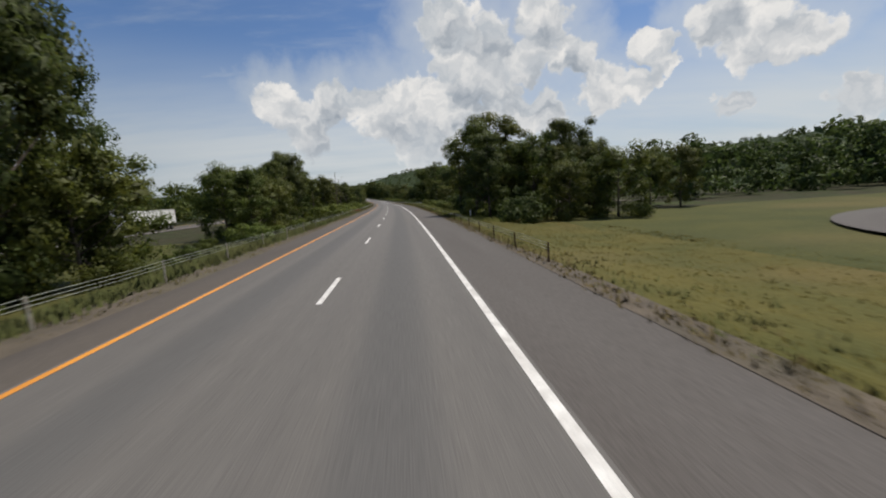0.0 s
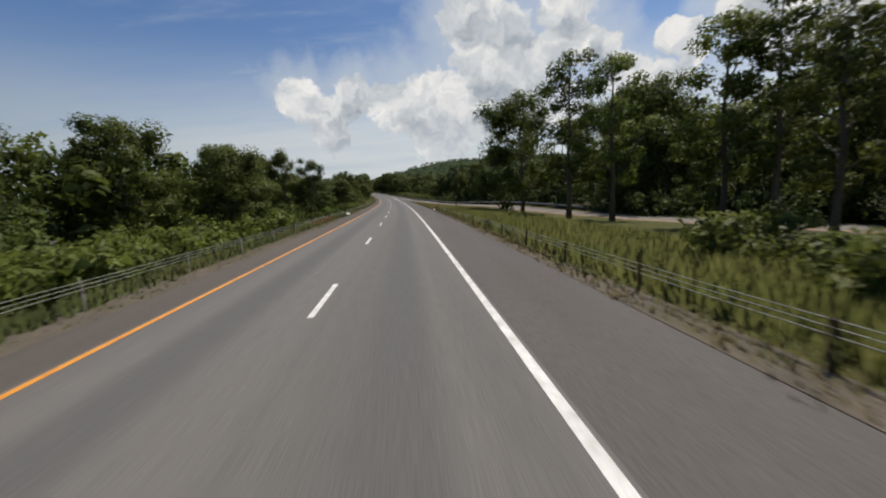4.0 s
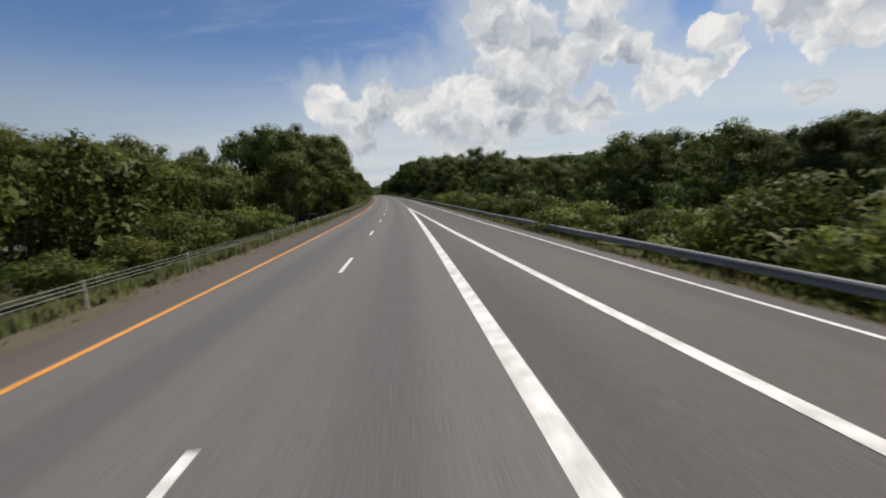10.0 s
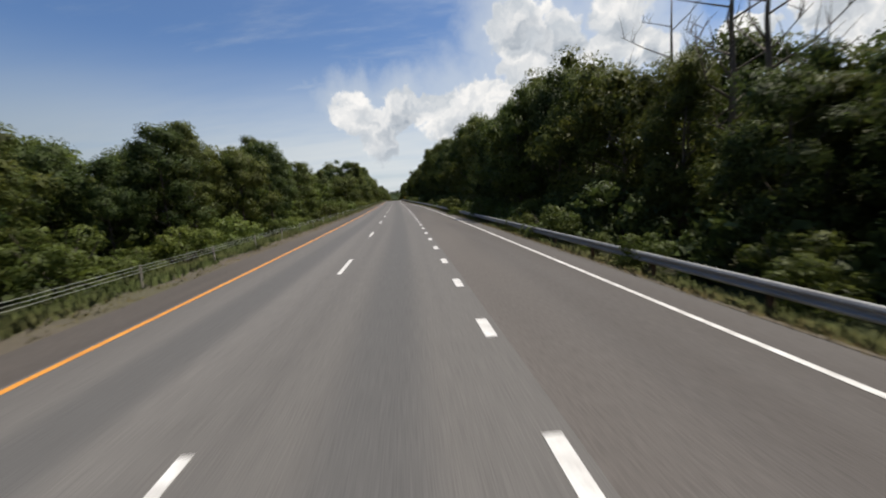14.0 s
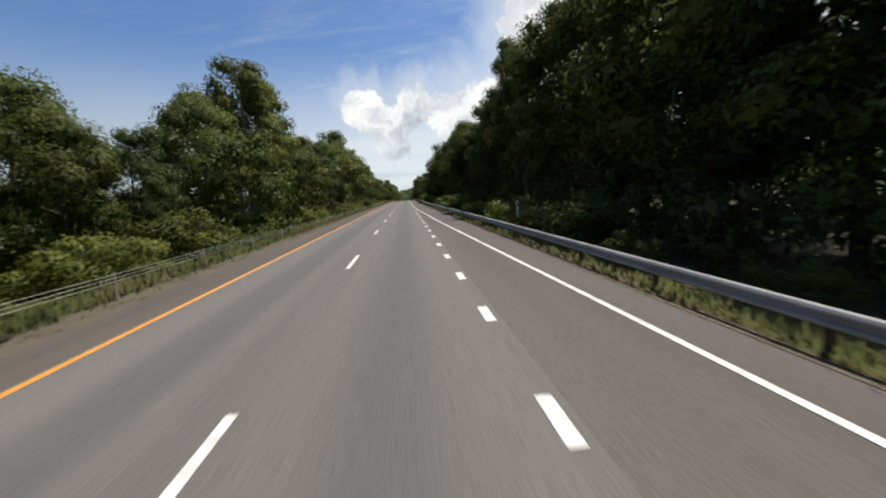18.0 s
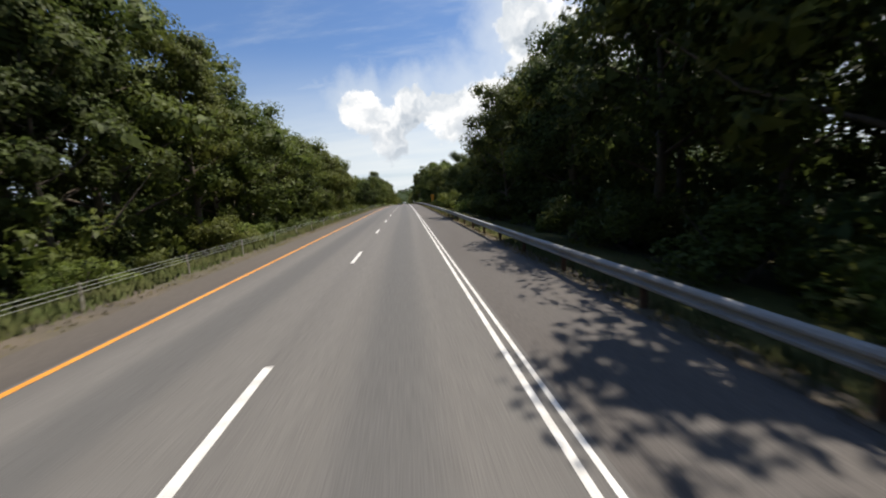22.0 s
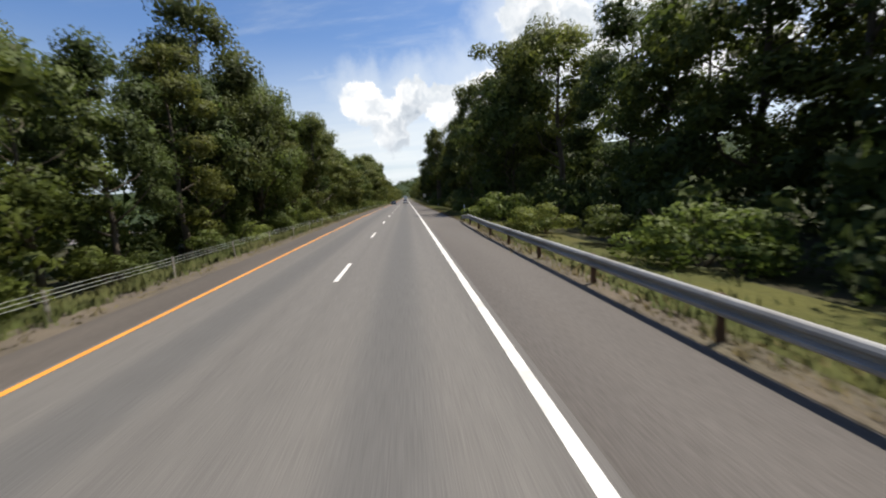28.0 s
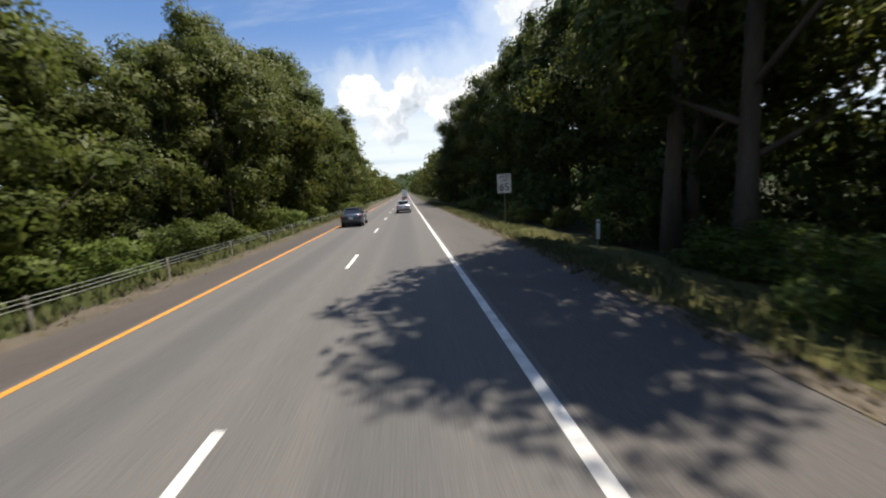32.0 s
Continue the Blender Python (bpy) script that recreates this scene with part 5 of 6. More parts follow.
plant("ash", 906.0, -14.0, 16.2, 1, 1.00)
plant("ash", 908.3, -15.6, 19.2, None, 0.75)
plant("ash", 909.8, 17.0, 20.6, None, 1.09)
plant("ash", 910.4, -20.1, 17.7, None, 0.99)
plant("ash", 912.0, -13.5, 16.2, 0, 1.00)
plant("oak", 913.0, -16.6, 19.8, None, 0.75)
plant("oak", 913.7, -15.2, 18.0, None, 0.97)
plant("oak", 913.7, 17.0, 20.8, None, 0.97)
plant("poplar", 915.0, 17.0, 21.6, None, 1.23)
plant("ash", 918.6, -15.9, 18.8, None, 0.76)
plant("oak", 919.0, -13.0, 17.1, 0, 1.00)
plant("ash", 920.0, 17.0, 21.7, None, 0.90)
plant("ash", 922.2, -14.6, 21.5, None, 0.75)
plant("poplar", 924.0, 17.0, 23.0, None, 1.13)
plant("poplar", 925.1, -12.8, 20.6, None, 1.00)
plant("oak", 926.0, -13.5, 17.7, 1, 1.00)
plant("ash", 926.0, 17.0, 23.0, 1, 1.00)
plant("ash", 926.7, -14.6, 22.1, None, 0.78)
plant("ash", 929.3, 17.0, 23.0, None, 1.00)
plant("thicket", 931.0, -15.9, 10.9, None, 1.04)
plant("oak", 933.1, 17.0, 16.3, None, 1.13)
plant("thicket", 934.4, -16.1, 7.2, None, 0.93)
plant("ash", 935.0, -13.0, 19.6, 0, 1.00)
plant("ash", 938.3, 14.3, 22.4, None, 0.99)
plant("oak", 938.6, -13.0, 15.9, None, 0.93)
plant("thicket", 943.4, -13.2, 9.8, None, 1.09)
plant("ash", 943.9, 13.7, 20.0, None, 1.02)
plant("oak", 944.0, -13.0, 18.2, 2, 1.00)
plant("ash", 947.3, -16.5, 19.1, None, 0.75)
plant("ash", 948.7, 11.5, 18.2, None, 0.95)
plant("thicket", 950.6, -14.0, 10.6, None, 1.11)
plant("ash", 953.3, 12.7, 21.9, None, 1.06)
plant("oak", 956.0, -13.0, 13.4, 0, 1.00)
plant("ash", 956.2, -14.8, 21.4, None, 0.75)
plant("ash", 957.2, 11.0, 15.3, None, 0.91)
plant("thicket", 959.9, -16.1, 8.6, None, 0.92)
plant("poplar", 962.4, 12.1, 18.6, None, 1.44)
plant("oak", 964.9, -15.6, 23.3, None, 0.75)
plant("oak", 967.9, 12.0, 13.2, None, 1.04)
plant("ash", 968.0, -13.0, 19.9, 1, 1.00)
plant("thicket", 969.0, -15.6, 8.9, None, 0.98)
plant("ash", 972.5, 12.6, 14.5, None, 1.15)
plant("thicket", 973.6, -15.0, 7.3, None, 1.12)
plant("thicket", 977.2, -15.2, 6.5, None, 1.12)
plant("oak", 977.8, 11.0, 12.8, None, 1.04)
plant("oak", 982.2, -15.3, 18.9, None, 0.75)
plant("ash", 982.6, 12.7, 17.0, None, 1.02)
plant("oak", 985.8, -15.2, 21.5, None, 0.75)
plant("poplar", 988.2, 12.9, 15.1, None, 1.35)
plant("ash", 989.8, -16.9, 21.0, None, 0.78)
plant("poplar", 991.5, 12.3, 14.0, None, 1.31)
plant("oak", 993.1, -13.3, 9.1, None, 1.01)
plant("ash", 996.2, 12.8, 15.5, None, 0.95)
plant("ash", 997.0, -15.6, 19.3, None, 0.75)
plant("poplar", 999.6, 11.2, 12.2, None, 1.37)
plant("ash", 1001.1, -14.0, 9.4, None, 0.95)
plant("oak", 1003.1, 12.4, 12.9, None, 1.01)
plant("oak", 1005.4, -15.7, 15.1, None, 1.10)
plant("ash", 1008.1, 11.2, 14.1, None, 1.07)
plant("ash", 885, 10.6, 23, 0)
plant("thicket", 23.0, -16.2, 7.0, 0)
plant("thicket", 20.0, -15.5, 6.0, 1)
plant("bush", 682, 9.7, 4.4, 1, 0.9)
plant("bush", 680.2, 10.4, 3.6, 1)
plant("bush", 685, 9.3, 2.9, 1)
plant("poplar", 888, 10.2, 23, 0)
plant("ash", 890.5, 13, 19, 2)


def bush_row(a, b, front, gap, lo, hi, mix):
    """Low bushes along the front; mix 1 leaves out the pale ones."""
    rng = random.Random(int(a) * 5 + int(front * 3))
    s = a
    while s < b:
        plant("bush", s, front + rng.uniform(-1.2, 1.2), rng.uniform(lo, hi), rng.choice((0, 2, 1)[:2 if mix == 1 else 3]), rng.uniform(0.9, 1.3))
        s += gap * rng.uniform(0.6, 1.4)


bush_row(14, 150, -14, 6.5, 1.0, 2.2, 3)
bush_row(150, 245, -12.5, 8, 1.2, 2.6, 3)
bush_row(246, 330, -15, 5.5, 2, 4, 3)
bush_row(386, 522, -12.6, 6, 1.6, 3.4, 3)
bush_row(545, 690, -11.6, 6, 1.2, 2.6, 3)
bush_row(708, 768, -17, 8, 1.2, 2.6, 3)
bush_row(768, 960, -11.4, 6, 1.2, 2.8, 3)
bush_row(38, 110, 9.2, 5, 1.2, 2.4, 3)
bush_row(284, 375, 12.5, 4.2, 2, 4.2, 3)
bush_row(385, 662, 9.0, 5, 1.3, 3.2, 3)
bush_row(666, 690, 10.6, 5.5, 1.2, 2.2, 1)
bush_row(256, 284, 14, 3.2, 1.4, 3, 3)
bush_row(733, 930, 8.8, 5.5, 1.2, 3.0, 3)
plant("thicket", 697.5, -19.5, 7.0, 0, 1.10)
plant("thicket", 701.8, -20.5, 8.0, 2, 1.05)
plant("thicket", 706.0, -19.0, 6.5, 1, 1.10)
plant("thicket", 711.5, -21.5, 7.0, 0, 1.00)
plant("bush", 699.0, -16.0, 2.4, 0, 1.20)
plant("bush", 704.5, -16.5, 2.0, 2, 1.20)
plant("bush", 700.5, 8.8, 2.4, 1, 1.20)
plant("bush", 702.5, 9.6, 2.0, 1, 1.10)

# bare dead trees
DEAD = trunk_mesh(np.random.default_rng(77), 13.5, 0.2, 12, 4.0, 0.03, bare=5, name="dead_trunk")[0]
for s, n, k in ((402, 15.5, 1.2), (405, 16.5, 1.32), (410, 17, 1.25), (97, -14.2, 0.86), (100, -13.8, 0.74)):
    p = spot(s, n, float(fall(s, n)))
    ob = thing("dead_tree", pose(p.x, p.y, p.z, 0, 0, s * 7) @ Matrix.Diagonal((k, k, k, 1)), "bare grey dead tree with thin twigs", "tree", "dead trees")
    part("trunk", DEAD, None, ob)

# woods behind the front row, and on the ridges: one joined mass of foliage each
# height of the canopy 26 m left and 22 m right of the lane, every 20 m along it
CANOPY_LEFT = [22, 22, 11.1, 9.4, 9.3, 11.0, 10.0, 13.2, 13.0, 13.4, 10.3, 9.5, 12.1, 10.1, 11.2, 10.4, 11.6, 11.4, 21.4, 22, 22, 9.1, 14.0, 14.5, 15.4, 11.6, 14.2, 12.7, 22, 18.4, 22, 22, 22, 22,
               18.1, 19.6, 15.1, 14.4, 16.4, 16.9, 17.0, 20.3, 22, 22, 22, 17.7, 22, 22, 22, 22, 22]
CANOPY_RIGHT = [22, 4.9, 6.5, 16.7, 17.9, 8.0, 10.7, 15.0, 18.4, 6.0, 10.1, 12.8, 9.6, 9.6, 8.0, 7.7, 6.5, 8.2, 9.2, 8.3, 10.9, 13.8, 20.3, 21.4, 22, 17.2, 22, 22, 22, 22, 22, 22, 14.4, 22, 22,
                14.4, 14.1, 12.1, 16.4, 19.7, 22, 22, 22, 22, 22, 22, 22, 22, 22, 22, 22]


def canopy(s, n):
    """Height that the woods reach at a place beside the road."""
    ks = np.arange(0, 1001, 20.0)
    c = min(float(np.interp(q, ks, CANOPY_LEFT if n < 0 else CANOPY_RIGHT)) for q in (s - 6, s, s + 6))
    return max(2.0, 2.4 + (c - 2.4) * min((abs(n) / (26.0 if n < 0 else 22.0)) ** (0.9 if n < 0 else 0.6), 1.7))


def woods(name, spots, leaves, size, mat, label, clumps=10, category="woods"):
    rng = np.random.default_rng(len(spots) * 13 + int(abs(spots[0][1])))
    spots = [(s, n - 14 if -54 < n < -40 else n, h, r) for s, n, h, r in spots]
    spots = [(s, n, min(h, canopy(s, n)), r) if 0 < s < 1000 and abs(n) < 75 else (s, n, h, r) for s, n, h, r in spots]
    vs, qs, ws, base = [], [], [], 0
    for s, n, h, r in spots:
        p = np.array(spot(s, n, float(fall(s, n)))[:])
        f = 0.08 + 0.84 * rng.random(clumps)
        wide = r * 0.75 * np.sin(np.pi * (0.22 + 0.72 * f)) ** 0.7
        a = rng.random(clumps) * 6.28
        reach = wide * rng.random(clumps) ** 0.5
        cs = np.stack([np.cos(a) * reach, np.sin(a) * reach, f * h], -1) + p
        rs = r * (0.26 + 0.2 * rng.random(clumps))
        for rr, count, sz in ((rs, leaves, size), (rs * 0.7, clumps * 13, r * 0.25)):
            v, q, w = leaf_cloud(rng, cs, rr, count, sz, inner=0.1)
            vs.append(v)
            qs.append(q + base)
            ws.append(w)
            base += len(v)
    ob = part(name, quads_mesh(name, np.concatenate(vs), np.concatenate(qs), mat, np.concatenate(ws)), None)
    return tagged(ob, label, category, kind="stuff")


wr = random.Random(5)


def belt(a, b, n0, n1, gap, lo, hi, r=4.2):
    out, s = [], a
    while s < b:
        out.append((s, wr.uniform(n0, n1), wr.uniform(lo, hi), r * wr.uniform(0.85, 1.25)))
        s += gap * wr.uniform(0.6, 1.4)
    return out


woods("woods", belt(-20, 110, -62, -80, 1.8, 11, 14) + belt(110, 330, -36, -70, 2.8, 9.5, 12.5) + belt(140, 245, -22, -36, 2.0, 8.5, 11) + belt(500, 570, -44, -58, 1.6, 15, 19) + belt(706, 790, -38, -56, 1.3, 15, 20) + belt(716, 790, -27, -37, 1.6, 8, 13, 3.6),
      190, 0.75, LEAF, "dense green broadleaf woods behind the roadside trees")
woods("woods", belt(300, 345, -19, -30, 1.3, 7.5, 9.5, 3.4) + belt(340, 388, -20, -34, 2.2, 9.5, 12.5, 3.6) + belt(388, 430, -20, -34, 1.8, 6.5, 8.8, 3.4) + belt(430, 510, -20, -34, 1.9, 7.5, 10, 3.5), 470, 0.41, LEAF, "dense green broadleaf woods behind the roadside trees")
woods("woods", belt(380, 430, -18, -24, 4.5, 5.5, 7.5) + belt(430, 515, -18, -24, 4.5, 7, 9) + belt(496, 522, -21, -30, 2.2, 10, 13) + belt(545, 695, -17, -30, 2.1, 13, 20) + belt(768, 1010, -17, -30, 2.1, 14, 21), 500, 0.4, LEAF, "dense green broadleaf woods behind the roadside trees")
woods("woods", belt(-40, 100, 85, 125, 1.6, 6, 8) + [(wr.uniform(52, 74), n, wr.uniform(8, 10.5), 4.0) for n in np.arange(30.0, 96.0, 1.5)] + belt(100, 250, 38, 80, 2.0, 12, 15) + belt(205, 270, 24, 36, 2.4, 11, 14) + belt(250, 380, 32, 62, 1.8, 9, 12), 180, 0.8, LEAF_DARK, "dense dark woods beyond the slip road")
woods("woods", belt(380, 406, 17, 32, 2.0, 8, 10.5, 3.8) + belt(406, 440, 16.5, 32, 2.0, 12, 14.5, 3.8) + belt(440, 500, 16, 19, 3.2, 11.5, 14, 3.8) + belt(500, 664, 16, 19, 3.2, 14.5, 21, 3.8) + belt(500, 550, 15.5, 22, 2.0, 11, 17, 3.6) + belt(562, 664, 15.5, 24, 1.7, 9, 16, 3.6) + belt(440, 664, 19, 32, 2.0, 16, 22) + belt(664, 690, 20, 32, 2.0, 11, 14) + belt(680, 735, 22, 34, 2.0, 9.5, 12.5) + belt(735, 772, 14.5, 18, 3.2, 12, 16, 3.8) + belt(735, 772, 18, 32, 2.0, 15, 19) + belt(772, 815, 15, 24, 1.6, 4, 7, 3) + belt(815, 1010, 14.5, 18, 3.2, 14, 20, 3.8) + belt(815, 1010, 18, 32, 2.0, 17, 22),
      410, 0.42, LEAF_DARK, "dense dark woods behind the roadside trees")
woods("undergrowth", belt(385, 640, 10.5, 13.5, 2.4, 2.2, 4.2, 2.0) + belt(640, 676, 10.5, 16, 0.7, 2.8, 6.0, 2.4) + belt(676, 690, 12, 18, 1.0, 2.5, 4.5, 2.2) + belt(236, 286, 15, 22, 1.6, 2.2, 4.2, 2.0) + belt(733, 1010, 10.5, 13.5, 2.4, 2.2, 4.2, 2.0) + belt(118, 266, 26, 31, 2.4, 2.5, 4.5, 2.2) + belt(76, 120, 16, 26, 2.4, 2, 4, 2) + belt(690, 730, 12, 20, 1.2, 2, 4, 2) + belt(34, 80, 9.8, 15, 0.8, 1.8, 3.8, 2) + belt(800, 905, 15, 20, 1.3, 2.5, 5, 2.4) + belt(190, 245, 25, 33, 1.3, 3, 6, 2.6) + belt(385, 440, 14, 22, 1.4, 2.5, 5, 2.6) + belt(290, 372, 16, 24, 2.2, 3, 5, 2.4),
      230, 0.27, LEAF_DARK, "tangled dark undergrowth at the foot of the trees", 8, "undergrowth")
woods("undergrowth", belt(88, 150, -16, -24, 1.5, 1.6, 3.2, 2.2) + belt(60, 88, -18, -26, 2.0, 2, 4, 2.2) + belt(78, 126, 8.6, 15, 0.7, 0.8, 1.7, 1.3) + belt(150, 245, -15, -20, 2.4, 2, 4, 2.2) + belt(246, 335, -17, -26, 2.4, 2, 4, 2.2) + belt(386, 520, -14, -20, 2.2, 2, 4.5, 2.2) + belt(545, 695, -13, -16, 2.4, 2, 4, 2) + belt(768, 1010, -13, -16, 2.4, 2, 4, 2) + belt(698, 790, -25, -38, 1.1, 2, 5, 2.4),
      230, 0.27, LEAF, "tangled green undergrowth below the trees", 8, "undergrowth")
woods("undergrowth", belt(86, 150, -11.5, -23, 0.55, 1.2, 2.6, 2.0), 190, 0.3, LEAF_PALE, "low pale green vines smothering the ground below the road", 8, "undergrowth")
woods("woods", belt(1010, 1650, -12, -22, 4.0, 13, 18, 5) + belt(1010, 1650, 10, 20, 4.0, 14, 19, 5) + belt(1010, 1650, -22, -40, 6, 14, 19, 6) + belt(1010, 1650, 20, 40, 6, 15, 19, 6),
      110, 1.2, LEAF, "far rows of trees lining the highway")
woods("woods", [(wr.uniform(-100, 1500), wr.uniform(75, 520), wr.uniform(9, 14), 7) for _ in range(1000)] + [(wr.uniform(-100, 1500), -wr.uniform(75, 420), wr.uniform(9, 14), 7) for _ in range(650)],
      48, 2.1, LEAF_DARK, "far wooded slopes", 6)
woods("woods", [(wr.uniform(1500, 2600), wr.uniform(-500, 700), wr.uniform(9, 14), 9) for _ in range(700)], 40, 3.2, LEAF_DARK, "wooded hill at the end of the road", 6)


# ---------------------------------------------------------------- grass at the verges
def tufts(name, spots, mat, label):
    rng = np.random.default_rng(len(spots))
    vs, ks = [], []
    for s, n, h in spots:
        p = np.array(spot(s, n, float(fall(s, n)) - 0.02)[:])
        for _ in range(5):
            a = rng.random() * 6.28
            w = 0.02 + 0.025 * rng.random()
            d = np.array([math.cos(a), math.sin(a), 0])
            o = p + rng.normal(size=3) * np.array([0.12, 0.12, 0])
            tip = o + np.array([rng.normal() * 0.2 * h, rng.normal() * 0.2 * h, h * (0.6 + 0.6 * rng.random())])
            if d[0] < 0:
                d = -d
            vs += [o - d * w, o + d * w, tip]
    vs = np.array(vs)
    ob = part(name, quads_mesh(name, vs, np.arange(len(vs)).reshape(-1, 3), mat, np.tile((0.0, 0.0, 1.0), (len(vs), 1))), None)
    return tagged(ob, label, "grass", kind="stuff")


gr = random.Random(9)
left_tufts = [(gr.uniform(-10, 960), -8.2 - abs(gr.gauss(0, 1.2)), gr.uniform(0.1, 0.42)) for _ in range(36000)]
tufts("grass", left_tufts, BLADE, "long dry and green grass under the cable rail")
right_tufts = []
for _ in range(30000):
    s = gr.uniform(-5, 960)
    if 238 < s < 250 or (s < 80 or 168 < s < 250) and gr.random() < 0.85:
        continue
    right_tufts.append((s, float(right_edge(s)) + 0.35 + abs(gr.gauss(0, 1.3)), gr.uniform(0.06, 0.2 if s < 250 else 0.3)))
tufts("grass", right_tufts, BLADE, "long grass and weeds along the shoulder")
tufts("grass", [(s, n, gr.uniform(0.035, 0.09)) for s, n in ((gr.uniform(-5, 238), gr.uniform(4.6, 15)) for _ in range(24000)) if n < float(knots(s, RAMP_LEFT)) - 1], MOWN, "mown yellow-green grass of the island beside the slip road")

tufts("grass", [(gr.uniform(80, 168), gr.uniform(5.2, 12.5), gr.uniform(0.3, 0.7)) for _ in range(17000)] + [(gr.uniform(35, 80), gr.uniform(4.9, 9.5), gr.uniform(0.15, 0.45)) for _ in range(4500)], TALL, "tall green summer grass on the slope beyond the cable rail")

rust_weeds = [(gr.uniform(80, 95) if gr.random() < 0.6 else gr.uniform(150, 160), -8.5 - abs(gr.gauss(0, 0.35)), gr.uniform(0.2, 0.55)) for _ in range(420)]
tufts("dry_weeds", [w for w in rust_weeds if math.sin(w[0] * 1.9) > -0.2], RUST_WEED, "dried rust-red weeds under the cable rail")
fringe = []
for _ in range(15000):
    s = gr.uniform(-5, 960)
    if not 240 < s < 250:
        fringe.append((s, float(right_edge(s)) + 0.06 + abs(gr.gauss(0, 0.4)), gr.uniform(0.05, 0.17)))
tufts("grass", fringe, DRY, "dead straw-coloured grass at the edge of the asphalt")
tufts("grass", [(gr.uniform(-10, 960), -7.5 - abs(gr.gauss(0, 0.45)), gr.uniform(0.03, 0.1)) for _ in range(7000)], DRY, "dead straw-coloured grass in the gravel strip")

# ---------------------------------------------------------------- guard rails
def post_mesh(name, w, d, h, mat):
    bm = bmesh.new()
    add_box(bm, (w, d, h + 0.3), (0, 0, h / 2 - 0.15), bevel=0.006)
    add_box(bm, (w * 0.3, d * 1.4, h * 0.9), (w * 0.5, 0, h * 0.5))
    me = bpy.data.meshes.new(name)
    bm.to_mesh(me)
    bm.free()
    me.materials.append(mat)
    return me


def cable_rail(a, b, n_of, gap, mat, label, tall=0.78):
    p0 = set_at(a, n_of(a), float(fall(a, n_of(a))))
    rail = thing("cable_guardrail", p0, label, "guardrail")
    inv = p0.inverted()
    me = post_mesh("post", 0.036, 0.055, tall, mat)
    s = a
    while s <= b:
        ob = part("post", me, None, rail)
        ob.matrix_basis = inv @ set_at(s, n_of(s), float(fall(s, n_of(s)))) @ pose(0, 0, 0, math.sin(s * 3.1) * 1.5, math.cos(s * 1.7) * 2, 0)
        s += gap
    for z in (tall - 0.04, tall - 0.14, tall - 0.24):
        bm = bmesh.new()
        path = [inv @ spot(q, n_of(q) + 0.06, float(fall(q, n_of(q))) + z + 0.012 * math.sin(q * 0.9)) for q in steps(a, b, 3.0)]
        add_tube(bm, path, [0.0085] * len(path), 6)
        part("cable", bm, CABLE, rail, "steel wire rope")
    return rail


cable_rail(-30, 1040, lambda s: -8.25 - 0.12 * math.sin(s * 0.02), 4.88, POST, "three-strand cable guardrail on steel posts along the grass")
cable_rail(12, 159, lambda s: 4.75 - 0.25 * math.cos(s * 0.03) if s < 104 else 5.0 - 0.45 * min(1, (s - 104) / 40), 3.81, RUST, "cable guardrail on rusty brown posts beside the shoulder", 0.66)

# steel beam rail: panels and posts
bm = bmesh.new()
profile = [(-0.012, 0.157), (0.03, 0.155), (0.055, 0.14), (0.08, 0.1), (0.08, 0.065), (0.01, 0.03), (0.0, 0.0), (0.01, -0.03), (0.08, -0.065), (0.08, -0.105), (0.05, -0.135), (0.0, -0.155)]
ring = []
for y in (0.0, 3.9):
    ring.append([bm.verts.new((-x, y, z)) for x, z in profile] + [bm.verts.new((-x + 0.006, y, z)) for x, z in reversed(profile)])
m = len(ring[0])
for k in range(m):
    bm.faces.new((ring[0][k], ring[0][(k + 1) % m], ring[1][(k + 1) % m], ring[1][k]))
bmesh.ops.recalc_face_normals(bm, faces=bm.faces)
PANEL = bpy.data.meshes.new("rail_panel")
bm.to_mesh(PANEL)
bm.free()
PANEL.materials.append(STEEL)
BEAM_POST = post_mesh("post", 0.1, 0.07, 0.74, RUST)


def rail_n(s):
    return float(knots(s, RAIL_LINE))


p0 = set_at(165, rail_n(165), float(fall(165, rail_n(165))))
beam = thing("beam_guardrail", p0, "galvanised steel beam guardrail on dark posts", "guardrail")
inv = p0.inverted()
s = 165.0
while s < 797:
    n0, n1 = rail_n(s), rail_n(s + 3.81)
    z0, z1 = float(fall(s, n0)), float(fall(s + 3.81, n1))
    a, b = spot(s, n0, z0 + 0.6), spot(s + 3.81, n1, z1 + 0.6)
    if s > 790:
        b.z -= 0.25
    d = (b - a).normalized()
    x = d.cross(Vector((0, 0, 1))).normalized()
    zz = x.cross(d)
    mat4 = Matrix(((x.x, d.x, zz.x, a.x), (x.y, d.y, zz.y, a.y), (x.z, d.z, zz.z, a.z), (0, 0, 0, 1)))
    ob = part("rail_panel", PANEL, None, beam)
    ob.matrix_basis = inv @ mat4
    ob = part("post", BEAM_POST, None, beam)
    ob.matrix_basis = inv @ set_at(s, n0 + 0.1, float(fall(s, n0 + 0.1)))
    s += 3.81

end = part("post", BEAM_POST, None, beam)
end.matrix_basis = inv @ set_at(s - 0.15, rail_n(s) + 0.1, float(fall(s, rail_n(s) + 0.1)) - 0.2)

# ---------------------------------------------------------------- signs and markers
SIGN_WHITE = material("sign_white", (0.82, 0.83, 0.82), 0.5, scale=2, fine=20, bump=0)
SIGN_BLACK = material("sign_black", (0.02, 0.02, 0.022), 0.5, scale=2, fine=20, bump=0)
SIGN_AMBER = material("sign_amber", (0.75, 0.3, 0.01), 0.5, second=(0.66, 0.26, 0.01), scale=2, fine=20, bump=0)


